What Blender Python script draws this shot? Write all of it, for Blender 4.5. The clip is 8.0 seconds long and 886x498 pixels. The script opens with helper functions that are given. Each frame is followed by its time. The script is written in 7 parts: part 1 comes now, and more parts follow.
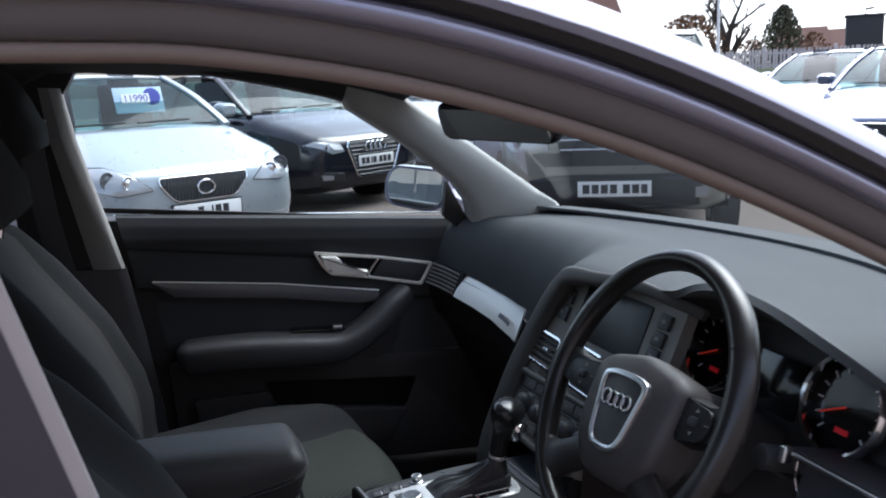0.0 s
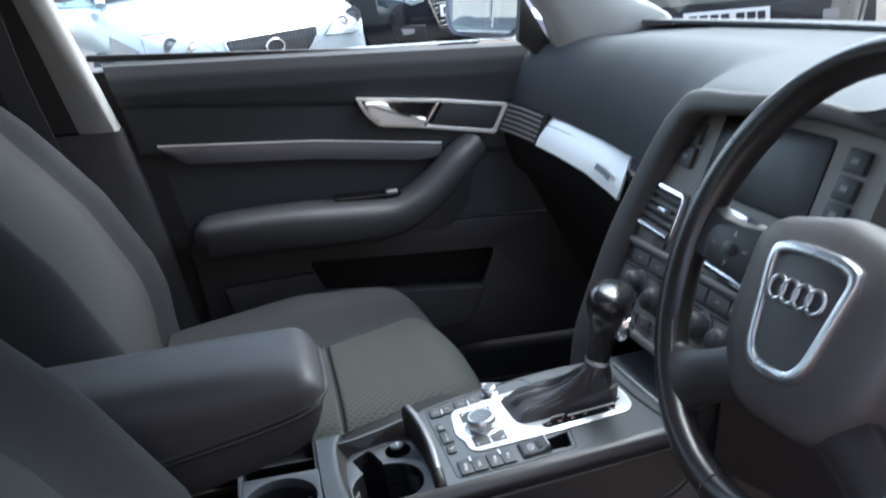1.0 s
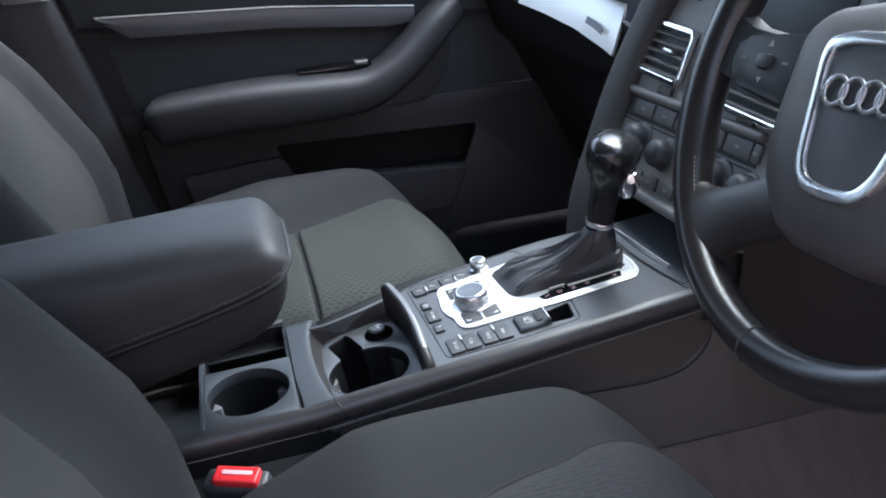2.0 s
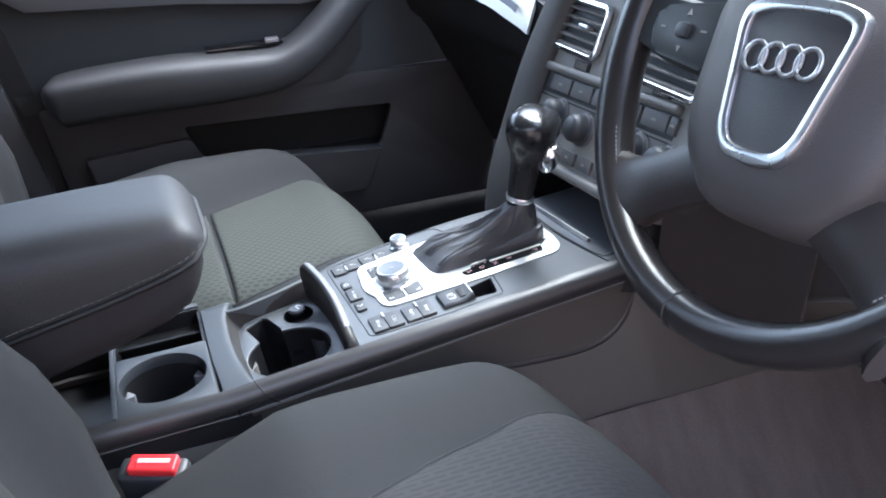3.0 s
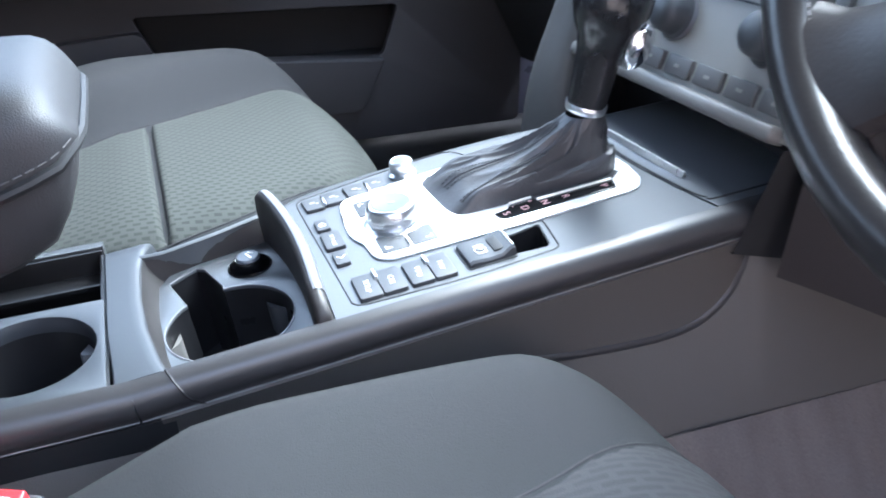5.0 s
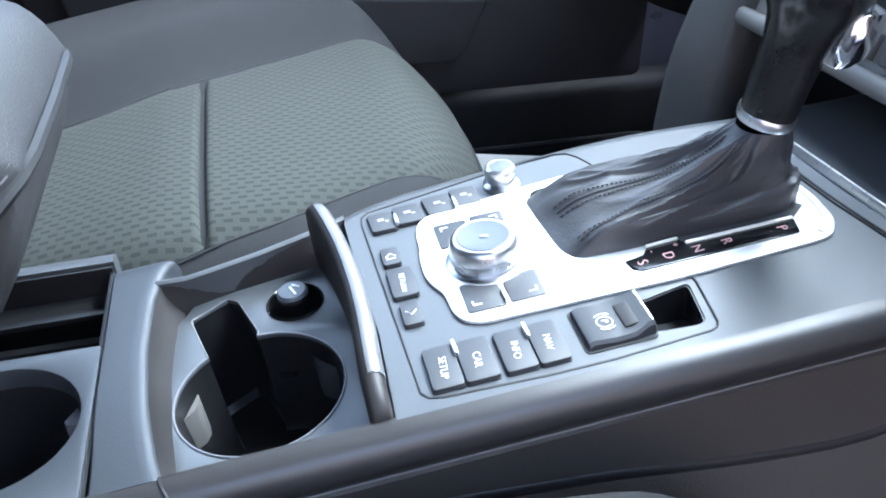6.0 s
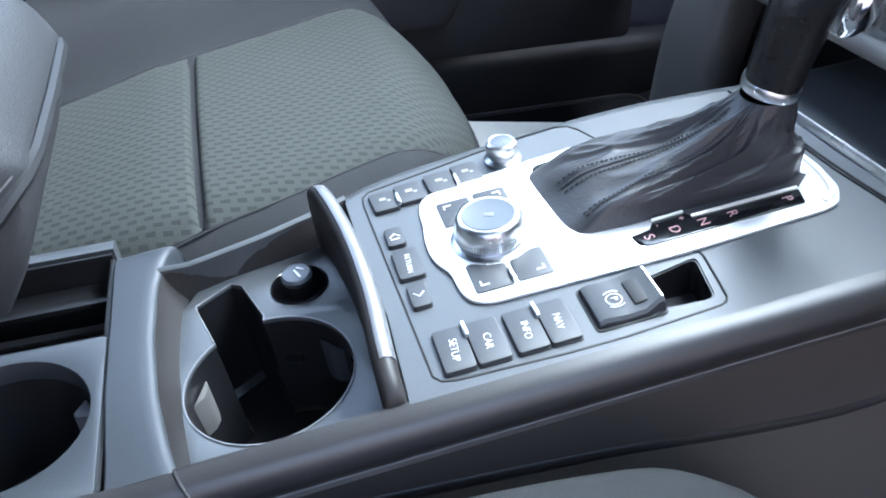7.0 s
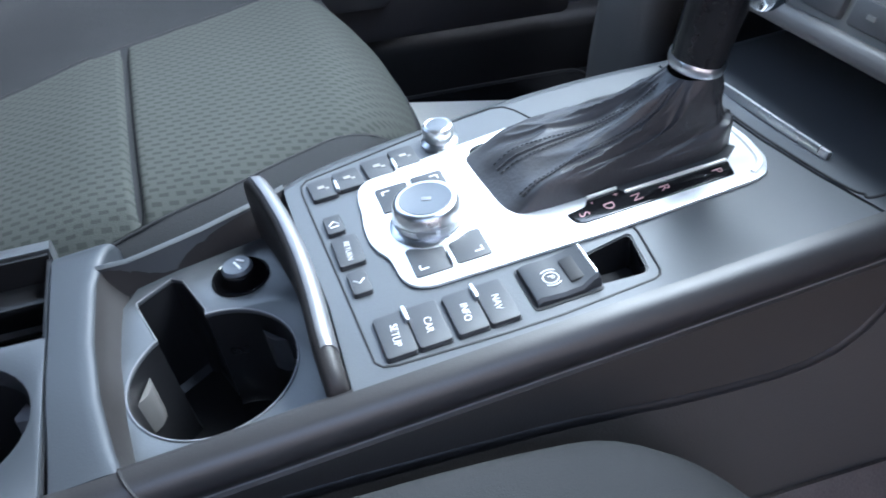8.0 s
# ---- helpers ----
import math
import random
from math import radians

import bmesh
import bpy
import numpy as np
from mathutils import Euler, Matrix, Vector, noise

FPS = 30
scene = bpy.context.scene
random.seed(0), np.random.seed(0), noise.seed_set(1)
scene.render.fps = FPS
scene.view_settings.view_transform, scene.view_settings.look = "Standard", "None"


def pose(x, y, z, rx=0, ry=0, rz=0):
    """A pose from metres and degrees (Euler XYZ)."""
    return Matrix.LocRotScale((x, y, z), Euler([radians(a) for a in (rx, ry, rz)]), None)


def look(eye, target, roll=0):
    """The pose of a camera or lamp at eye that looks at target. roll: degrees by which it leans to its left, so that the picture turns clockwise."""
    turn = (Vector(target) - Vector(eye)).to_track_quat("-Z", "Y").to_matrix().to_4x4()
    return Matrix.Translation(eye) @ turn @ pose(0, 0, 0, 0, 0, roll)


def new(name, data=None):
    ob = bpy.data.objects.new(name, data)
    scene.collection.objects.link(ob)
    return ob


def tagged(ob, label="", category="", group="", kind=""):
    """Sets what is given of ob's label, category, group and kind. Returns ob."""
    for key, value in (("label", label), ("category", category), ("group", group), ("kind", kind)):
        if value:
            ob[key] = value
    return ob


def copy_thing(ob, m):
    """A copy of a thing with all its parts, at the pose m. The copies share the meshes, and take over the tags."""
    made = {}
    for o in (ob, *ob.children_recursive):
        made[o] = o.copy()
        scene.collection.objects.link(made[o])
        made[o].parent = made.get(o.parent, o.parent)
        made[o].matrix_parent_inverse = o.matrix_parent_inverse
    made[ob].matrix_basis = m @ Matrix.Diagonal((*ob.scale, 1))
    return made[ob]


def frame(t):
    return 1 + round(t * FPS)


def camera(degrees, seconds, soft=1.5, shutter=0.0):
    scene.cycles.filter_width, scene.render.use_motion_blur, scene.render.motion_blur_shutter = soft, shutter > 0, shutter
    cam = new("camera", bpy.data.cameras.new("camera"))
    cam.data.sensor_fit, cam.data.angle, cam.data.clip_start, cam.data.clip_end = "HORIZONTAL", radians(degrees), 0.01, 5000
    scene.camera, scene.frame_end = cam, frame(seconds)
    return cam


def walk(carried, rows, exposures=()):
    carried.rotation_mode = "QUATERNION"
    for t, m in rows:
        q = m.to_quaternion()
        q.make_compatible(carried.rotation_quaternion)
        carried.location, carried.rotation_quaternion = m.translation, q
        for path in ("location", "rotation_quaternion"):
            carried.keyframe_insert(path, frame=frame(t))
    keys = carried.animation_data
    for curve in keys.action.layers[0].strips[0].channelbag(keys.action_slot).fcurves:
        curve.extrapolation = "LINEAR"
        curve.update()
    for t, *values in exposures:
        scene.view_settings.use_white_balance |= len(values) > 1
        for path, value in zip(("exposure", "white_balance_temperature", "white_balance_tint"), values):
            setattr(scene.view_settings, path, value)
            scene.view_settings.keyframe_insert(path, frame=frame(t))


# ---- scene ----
cam = camera(54.0, 8.0, soft=1.8, shutter=0.3)
PATH = [
    (0, (-0.346, -1.281, 1.267), (0.284, 0.588, 0.934), 1.8),
    (0.5, (-0.246, -1.067, 1.242), (0.272, 0.806, 0.767), -0.4),
    (1, (-0.181, -0.895, 1.158), (0.211, 0.958, 0.515), -2.6),
    (1.5, (-0.159, -0.817, 1.09), (0.185, 0.995, 0.316), -4.5),
    (3, (-0.17, -0.784, 1.043), (0.422, 0.916, 0.171), -3.0),
    (3.5, (-0.16, -0.787, 1.033), (0.489, 0.885, 0.149), -2.3),
    (4, (-0.148, -0.72, 1.024), (0.55, 0.917, 0.111), -2.1),
    (4.5, (-0.132, -0.631, 0.946), (0.55, 1.01, 0.027), -1.3),
    (6, (-0.055, -0.357, 0.876), (0.303, 1.259, -0.247), -0.4),
    (6.5, (-0.061, -0.342, 0.876), (0.318, 1.247, -0.276), -0.0),
    (7, (-0.063, -0.347, 0.882), (0.314, 1.212, -0.313), -1.3),
    (7.5, (-0.063, -0.348, 0.886), (0.32, 1.174, -0.354), -2.4),
    (8, (-0.054, -0.35, 0.886), (0.408, 1.153, -0.35), -1.7),
]
walk(cam, [(t, look(eye, target, roll)) for t, eye, target, roll in PATH],
     exposures=[(0, 1.55, 5850, 12), (0.5, 2.04, 5800, 9), (1.0, 2.84, 5800, 9), (1.5, 2.82, 5750, 12), (3.0, 3.75, 5750, 12), (3.5, 4.16, 5700, 12), (4.5, 4.46, 5550, 10), (6.0, 3.95, 5330, 9), (6.5, 3.9, 5330, 9), (7.0, 3.75, 5330, 9), (8.0, 3.52, 5330, 9)])

# ---- light: a bright overcast day ----
world = bpy.data.worlds.new("overcast_day")
scene.world = world
world.use_nodes = True
wn = world.node_tree.nodes
sky = wn.new("ShaderNodeTexSky")
sky.sky_type = "NISHITA"
sky.sun_disc = False
SUN_ELEV, SUN_ROT = 56.0, 62.0
sky.sun_elevation, sky.sun_rotation = radians(SUN_ELEV), radians(SUN_ROT)
sky.air_density, sky.dust_density, sky.ozone_density = 1.0, 4.0, 1.5
wn["Background"].inputs["Strength"].default_value = 0.15
cloud = wn.new("ShaderNodeHueSaturation")
cloud.inputs["Saturation"].default_value = 0.6
world.node_tree.links.new(sky.outputs["Color"], cloud.inputs["Color"])
world.node_tree.links.new(cloud.outputs["Color"], wn["Background"].inputs["Color"])
sun = new("sun", bpy.data.lights.new("sun", "SUN"))
sun.data.energy, sun.data.angle, sun.data.color = 1.25, radians(55), (1.0, 0.98, 0.95)
a, e = radians(SUN_ROT), radians(SUN_ELEV)
sun.matrix_basis = look((0, 0, 0), (-math.sin(a) * math.cos(e), -math.cos(a) * math.cos(e), -math.sin(e)))
sun.location = (0, 0, 30)

# ---- materials ----
MATS = {}


def mk(name, col, rough=0.5, metal=0.0, var=0.12, scale=25.0, bump=0.0, bscale=600.0, coat=0.0, spec=0.5, rvar=0.08, stretch=None, con=1.0):
    """A principled surface with broad stains, fine grain and relief."""
    m = bpy.data.materials.new(name)
    m.use_nodes = True
    n, l = m.node_tree.nodes, m.node_tree.links
    p = n["Principled BSDF"]
    tc = n.new("ShaderNodeTexCoord")
    src = tc.outputs["Object"]
    if stretch:
        mp = n.new("ShaderNodeMapping")
        mp.inputs["Scale"].default_value = stretch
        l.new(src, mp.inputs["Vector"])
        src = mp.outputs["Vector"]
    broad, fine = n.new("ShaderNodeTexNoise"), n.new("ShaderNodeTexNoise")
    broad.inputs["Scale"].default_value, fine.inputs["Scale"].default_value = scale, bscale
    broad.inputs["Detail"].default_value, fine.inputs["Detail"].default_value = 5.0, 2.0
    l.new(src, broad.inputs["Vector"])
    l.new(src, fine.inputs["Vector"])
    mix = n.new("ShaderNodeMix")
    mix.data_type = "RGBA"
    mix.inputs["A"].default_value = (*[c * (1 - var) for c in col], 1)
    mix.inputs["B"].default_value = (*[min(1, c * (1 + var)) for c in col], 1)
    add = n.new("ShaderNodeMath")
    add.operation = "MULTIPLY_ADD"
    l.new(fine.outputs["Fac"], add.inputs[0])
    add.inputs[1].default_value = 0.5
    half = n.new("ShaderNodeMath")
    half.operation = "MULTIPLY"
    half.inputs[1].default_value = 0.5
    l.new(broad.outputs["Fac"], half.inputs[0])
    l.new(half.outputs[0], add.inputs[2])
    fac = n.new("ShaderNodeMapRange")
    fac.inputs["From Min"].default_value, fac.inputs["From Max"].default_value = 0.5 - 0.5 / con, 0.5 + 0.5 / con
    l.new(add.outputs[0], fac.inputs["Value"])
    l.new(fac.outputs["Result"], mix.inputs["Factor"])
    l.new(mix.outputs["Result"], p.inputs["Base Color"])
    rr = n.new("ShaderNodeMapRange")
    rr.inputs["To Min"].default_value, rr.inputs["To Max"].default_value = max(0.02, rough - rvar), min(1, rough + rvar)
    l.new(broad.outputs["Fac"], rr.inputs["Value"])
    l.new(rr.outputs["Result"], p.inputs["Roughness"])
    p.inputs["Metallic"].default_value = metal
    p.inputs["Specular IOR Level"].default_value = spec
    p.inputs["Coat Weight"].default_value = coat
    p.inputs["Coat Roughness"].default_value = 0.05
    if bump:
        b = n.new("ShaderNodeBump")
        b.inputs["Strength"].default_value, b.inputs["Distance"].default_value = bump, 0.0006
        l.new(fine.outputs["Fac"], b.inputs["Height"])
        l.new(b.outputs["Normal"], p.inputs["Normal"])
    MATS[name] = m
    return m


def glass(name, tint=(0.9, 0.97, 0.95), rough=0.0, sheen=(0.9, 0.05)):
    m = bpy.data.materials.new(name)
    m.use_nodes = True
    n, l = m.node_tree.nodes, m.node_tree.links
    n.remove(n["Principled BSDF"])
    tr, gl, mx, lw = (n.new("ShaderNode" + k) for k in ("BsdfTransparent", "BsdfGlossy", "MixShader", "LayerWeight"))
    tr.inputs["Color"].default_value = (*tint, 1)
    gl.inputs["Roughness"].default_value = max(rough, 0.01)
    lw.inputs["Blend"].default_value = 0.5
    po, ad = n.new("ShaderNodeMath"), n.new("ShaderNodeMath")
    po.operation, ad.operation = "POWER", "MULTIPLY_ADD"
    po.inputs[1].default_value = 5.0
    ad.inputs[1].default_value, ad.inputs[2].default_value = sheen
    l.new(lw.outputs["Facing"], po.inputs[0])
    l.new(po.outputs[0], ad.inputs[0])
    l.new(ad.outputs[0], mx.inputs[0])
    l.new(tr.outputs[0], mx.inputs[1])
    l.new(gl.outputs[0], mx.inputs[2])
    l.new(mx.outputs[0], n["Material Output"].inputs["Surface"])
    return m


def glow(name, col, strength):
    m = bpy.data.materials.new(name)
    m.use_nodes = True
    p = m.node_tree.nodes["Principled BSDF"]
    p.inputs["Base Color"].default_value = (*col, 1)
    p.inputs["Emission Color"].default_value = (*col, 1)
    p.inputs["Emission Strength"].default_value = strength
    return m


SOFT = mk("soft_black_plastic", (0.037, 0.036, 0.038), 0.5, bump=0.35, bscale=900, scale=18)
PAD = mk("grained_dash_pad", (0.074, 0.079, 0.083), 0.75, bump=0.4, bscale=700, scale=12, spec=0.15)
CONSOLE = mk("console_plastic", (0.058, 0.062, 0.067), 0.38, bump=0.12, bscale=1100, scale=14)
SIDE = mk("console_side_plastic", (0.072, 0.064, 0.058), 0.55, bump=0.3, bscale=900, scale=14)
GREY = mk("grey_facia_plastic", (0.215, 0.205, 0.188), 0.5, bump=0.15, bscale=900)
BUTTON = mk("rubbery_button_black", (0.034, 0.036, 0.040), 0.5, bump=0.1, bscale=900)
GLOSS = mk("gloss_black", (0.006, 0.006, 0.007), 0.1, rvar=0.03)
SCREEN = mk("matt_screen_black", (0.010, 0.009, 0.009), 0.35, spec=0.25)
# black of joints and gaps; in hollows and under edges it paints the shade
DARK = mk("joint_and_shade_black", (0.008, 0.008, 0.009), 0.6)
CUP = mk("smooth_cup_black", (0.010, 0.010, 0.011), 0.3, spec=0.3)
CHROME = mk("chrome", (0.82, 0.82, 0.84), 0.1, 1.0, var=0.04, rvar=0.04)
SATIN = mk("satin_aluminium", (0.72, 0.73, 0.75), 0.3, 1.0, var=0.05, stretch=(1, 14, 1), scale=60)
PLATEMETAL = mk("polished_plate_metal", (0.86, 0.87, 0.88), 0.32, 0.55, var=0.03, scale=40)
KNOBMETAL = mk("worn_satin_knob_metal", (0.55, 0.56, 0.57), 0.30, 1.0, var=0.05, scale=60)
# console plastic darkened for the rear section, its shade put into the colour
CONSOLE2 = mk("rear_console_shaded_plastic", (0.031, 0.035, 0.041), 0.48, bump=0.14, bscale=1100, scale=14)
RAIL = mk("console_rail_plastic", (0.028, 0.027, 0.028), 0.37, bump=0.14, bscale=1100, scale=14)
# brown of the lid edge; on the recess walls it holds their shade
RECESS = mk("recess_shade_and_lid_brown", (0.013, 0.0112, 0.011), 0.55, bump=0.2, bscale=900)
LIDMETAL = mk("lid_satin", (0.17, 0.172, 0.18), 0.45, 0.7, var=0.05, scale=40)
INLAY = mk("silver_lacquer", (0.92, 0.91, 0.85), 0.36, 0.35, var=0.04, scale=40)
STRIP = mk("satin_grey_strip", (0.16, 0.16, 0.17), 0.4, 0.3, var=0.05)
LEATHER = mk("worn_black_leather", (0.019, 0.017, 0.0165), 0.28, bump=0.18, bscale=420, scale=18, rvar=0.015, var=0.06)
BOOT = mk("gaiter_leather", (0.036, 0.036, 0.039), 0.42, bump=0.35, bscale=500, scale=40, rvar=0.12)
FABRIC = mk("dark_seat_cloth", (0.0250, 0.0256, 0.027), 0.95, bump=0.6, bscale=1300, scale=10, spec=0.15)
ARM = mk("armrest_cloth", (0.0265, 0.026, 0.0275), 0.55, bump=0.5, bscale=1100, scale=10, spec=0.45)
CARPET = mk("grey_carpet", (0.135, 0.114, 0.106), 1.0, bump=1.0, bscale=900, scale=17, var=0.34, spec=0.1, stretch=(2.2, 0.55, 0.55), con=2.4)
HEADLINE = mk("grey_pillar_cloth", (0.40, 0.405, 0.385), 0.85, bump=0.3, bscale=1500)
PILLAR = mk("mid_grey_pillar_trim", (0.21, 0.21, 0.20), 0.8, bump=0.3, bscale=1500)
RUBBER = mk("door_rubber", (0.02, 0.019, 0.019), 0.7)
SEAL = mk("brown_grey_seal_rubber", (0.108, 0.100, 0.100), 0.45)
DOORTOP = mk("soft_dark_door_vinyl", (0.048, 0.051, 0.054), 0.7, bump=0.35, bscale=900, scale=18, spec=0.2)
DOORLOW = mk("dark_lower_door_plastic", (0.042, 0.039, 0.041), 0.6, bump=0.3, bscale=900, scale=14)
DOORARM = mk("dark_door_arm_vinyl", (0.027, 0.027, 0.029), 0.55, bump=0.35, bscale=900, scale=18)
FACIABTN = mk("dark_grey_facia_button", (0.088, 0.084, 0.080), 0.5, bump=0.1, bscale=900)
RIDGE = mk("mid_grey_facia_rib", (0.14, 0.133, 0.124), 0.5, bump=0.15, bscale=900)
PILLARPAINT = mk("dark_pillar_paint", (0.060, 0.054, 0.068), 0.42, 0.2)
PALETRIM = mk("pale_edge_trim", (0.40, 0.365, 0.35), 0.8, bump=0.4, bscale=1400)
BEIGE = mk("brown_edge_trim", (0.20, 0.155, 0.13), 0.8, bump=0.5, bscale=1400)
SHUT = mk("dark_shut_paint", (0.20, 0.19, 0.235), 0.22, 0.45, coat=0.6)
SILVER = mk("silver_blue_paint", (0.24, 0.243, 0.31), 0.3, 0.35, coat=0.5, var=0.04)
PINK = mk("pale_red_marking", (0.75, 0.43, 0.44), 0.6)
WHITE = mk("white_marking", (0.75, 0.75, 0.75), 0.6)
RED = mk("red_buckle_plastic", (0.65, 0.03, 0.035), 0.3)
PAPER = mk("cream_paper", (0.88, 0.85, 0.76), 0.8)
BLUEINK = mk("blue_ink", (0.05, 0.06, 0.3), 0.7)
REDINK = mk("red_ink", (0.5, 0.06, 0.05), 0.7)
GLASS = glass("window_glass")
SCREENGLASS = glass("windscreen_glass", (0.78, 0.83, 0.81))
REARGLASS = glass("tinted_rear_glass", (0.72, 0.75, 0.73))
MIRROR = mk("mirror_silver", (0.8, 0.82, 0.83), 0.02, 1.0, var=0.0, rvar=0.0)


def weave(name, base, mark, along=0.0112, across=0.0096):
    """Seat cloth with rows of short woven dashes, real relief by bump."""
    m = mk(name, base, 0.95, bump=0.6, bscale=1300, spec=0.12)
    n, l = m.node_tree.nodes, m.node_tree.links
    p = n["Principled BSDF"]
    tc, br = n.new("ShaderNodeTexCoord"), n.new("ShaderNodeTexBrick")
    mp = n.new("ShaderNodeMapping")
    mp.inputs["Scale"].default_value = (1.0, 1.74, 1.0)
    l.new(tc.outputs["Object"], mp.inputs["Vector"])
    l.new(mp.outputs["Vector"], br.inputs["Vector"])
    br.inputs["Scale"].default_value = 1.0
    br.inputs["Brick Width"].default_value, br.inputs["Row Height"].default_value = along, across
    br.inputs["Mortar Size"].default_value, br.inputs["Mortar Smooth"].default_value = 0.0027, 0.25
    br.offset = 0.5
    old = p.inputs["Base Color"].links[0].from_socket
    mix = n.new("ShaderNodeMix")
    mix.data_type = "RGBA"
    l.new(br.outputs["Fac"], mix.inputs["Factor"])
    mix.inputs["A"].default_value = (*mark, 1)
    l.new(old, mix.inputs["B"])
    l.new(mix.outputs["Result"], p.inputs["Base Color"])
    return m


WEAVE = weave("dash_woven_cloth", (0.046, 0.049, 0.045), (0.031, 0.033, 0.0305))
PLAINWEAVE = weave("ribbed_woven_cloth", (0.041, 0.041, 0.043), (0.034, 0.034, 0.036), 0.024, 0.0105)

# ---- building helpers ----
from mathutils import noise as mnoise

WM = {}
I4 = Matrix.Identity(4)


def thing(name, label, category, at=(0, 0, 0), group="", kind="", m=None):
    ob = new(name)
    ob.empty_display_size = 0.05
    WM[ob] = m.copy() if m else Matrix.Translation(at)
    ob.matrix_basis = WM[ob]
    return tagged(ob, label, category, group, kind)


def part(name, bm, material, parent=None, label="", m=None, smooth=40):
    me = bpy.data.meshes.new(name)
    if isinstance(bm, bpy.types.Mesh):
        me = bm
    else:
        bmesh.ops.recalc_face_normals(bm, faces=bm.faces)
        bm.to_mesh(me)
        bm.free()
        for p in me.polygons:
            p.use_smooth = True
        me.set_sharp_from_angle(angle=radians(smooth))
    if material and not me.materials:
        me.materials.append(material)
    ob = new(name, me)
    WM[ob] = m.copy() if m else I4.copy()
    if parent:
        ob.parent = parent
        ob.matrix_parent_inverse = WM[parent].inverted()
    ob.matrix_basis = WM[ob]
    return tagged(ob, label)


def box(sx, sy, sz, m=I4, bev=0.0, seg=2, bm=None):
    bm2 = bmesh.new()
    bmesh.ops.create_cube(bm2, size=1.0, matrix=Matrix.Diagonal((sx, sy, sz, 1)))
    if bev:
        bmesh.ops.bevel(bm2, geom=bm2.edges[:], offset=bev, segments=seg, profile=0.6, affect="EDGES")
    bm2.transform(m)
    return bm2


def join(*bms):
    out = bms[0]
    for b in bms[1:]:
        tmp = bpy.data.meshes.new("tmp")
        b.to_mesh(tmp)
        b.free()
        out.from_mesh(tmp)
        bpy.data.meshes.remove(tmp)
    return out


def rrect(w, h, r, n=5, cx=0.0, cy=0.0):
    pts = []
    for k, (sx, sy) in enumerate(((1, 1), (-1, 1), (-1, -1), (1, -1))):
        for i in range(n):
            t = math.pi / 2 * (k + i / (n - 1))
            pts.append((cx + sx * (w / 2 - r) + r * math.cos(t), cy + sy * (h / 2 - r) + r * math.sin(t)))
    return pts


def rounded(pts, r, n=4):
    """A polygon's outline with its corners rounded."""
    out, k = [], len(pts)
    for i in range(k):
        p, a, b = Vector(pts[i]), Vector(pts[i - 1]), Vector(pts[(i + 1) % k])
        da, db = (a - p), (b - p)
        ra = min(r, da.length * 0.45, db.length * 0.45)
        s, e = p + da.normalized() * ra, p + db.normalized() * ra
        for j in range(n):
            t = j / (n - 1)
            out.append(tuple((1 - t) ** 2 * s + 2 * t * (1 - t) * p + t * t * e))
    return out


def prism(pts, z0, z1, bev=0.0, m=I4, seg=2):
    bm = bmesh.new()
    lo = [bm.verts.new((x, y, z0)) for x, y in pts]
    hi = [bm.verts.new((x, y, z1)) for x, y in pts]
    bm.faces.new(list(reversed(lo)))
    top = bm.faces.new(hi)
    k = len(pts)
    for i in range(k):
        bm.faces.new((lo[i], lo[(i + 1) % k], hi[(i + 1) % k], hi[i]))
    if bev:
        bmesh.ops.bevel(bm, geom=top.edges[:], offset=bev, segments=seg, profile=0.6, affect="EDGES")
    bm.transform(m)
    return bm


def plate(outer, holes, z0, z1, bev=0.0, m=I4):
    """A flat plate with holes right through it."""
    cu = bpy.data.curves.new("plate", "CURVE")
    cu.dimensions, cu.fill_mode = "2D", "BOTH"
    cu.extrude, cu.bevel_depth, cu.bevel_resolution = (z1 - z0) / 2 - bev, bev, 1
    for pts in (outer, *holes):
        s = cu.splines.new("POLY")
        s.points.add(len(pts) - 1)
        for p, (x, y) in zip(s.points, pts):
            p.co = (x, y, 0, 1)
        s.use_cyclic_u = True
    ob = bpy.data.objects.new("plate", cu)
    me = bpy.data.meshes.new_from_object(ob)
    bm = bmesh.new()
    bm.from_mesh(me)
    bpy.data.objects.remove(ob)
    bpy.data.curves.remove(cu)
    bpy.data.meshes.remove(me)
    bmesh.ops.remove_doubles(bm, verts=bm.verts, dist=1e-6)
    bm.transform(m @ Matrix.Translation((0, 0, (z0 + z1) / 2)))
    return bm


def words(text, size, m, depth=0.0002, slim=0.020):
    cu = bpy.data.curves.new("words", "FONT")
    cu.body, cu.size, cu.align_x, cu.align_y, cu.extrude = text, size, "CENTER", "CENTER", depth
    cu.offset = -slim * size
    ob = bpy.data.objects.new("words", cu)
    me = bpy.data.meshes.new_from_object(ob)
    bm = bmesh.new()
    bm.from_mesh(me)
    bpy.data.objects.remove(ob)
    bpy.data.curves.remove(cu)
    bpy.data.meshes.remove(me)
    bm.transform(m)
    return bm


def loft(rings, cap=True, closed=True):
    bm = bmesh.new()
    vs = [[bm.verts.new(p) for p in r] for r in rings]
    k = len(rings[0])
    for a, b in zip(vs, vs[1:]):
        for i in range(k if closed else k - 1):
            j = (i + 1) % k
            bm.faces.new((a[i], a[j], b[j], b[i]))
    if cap and closed:
        bm.faces.new(list(reversed(vs[0])))
        bm.faces.new(vs[-1])
    return bm


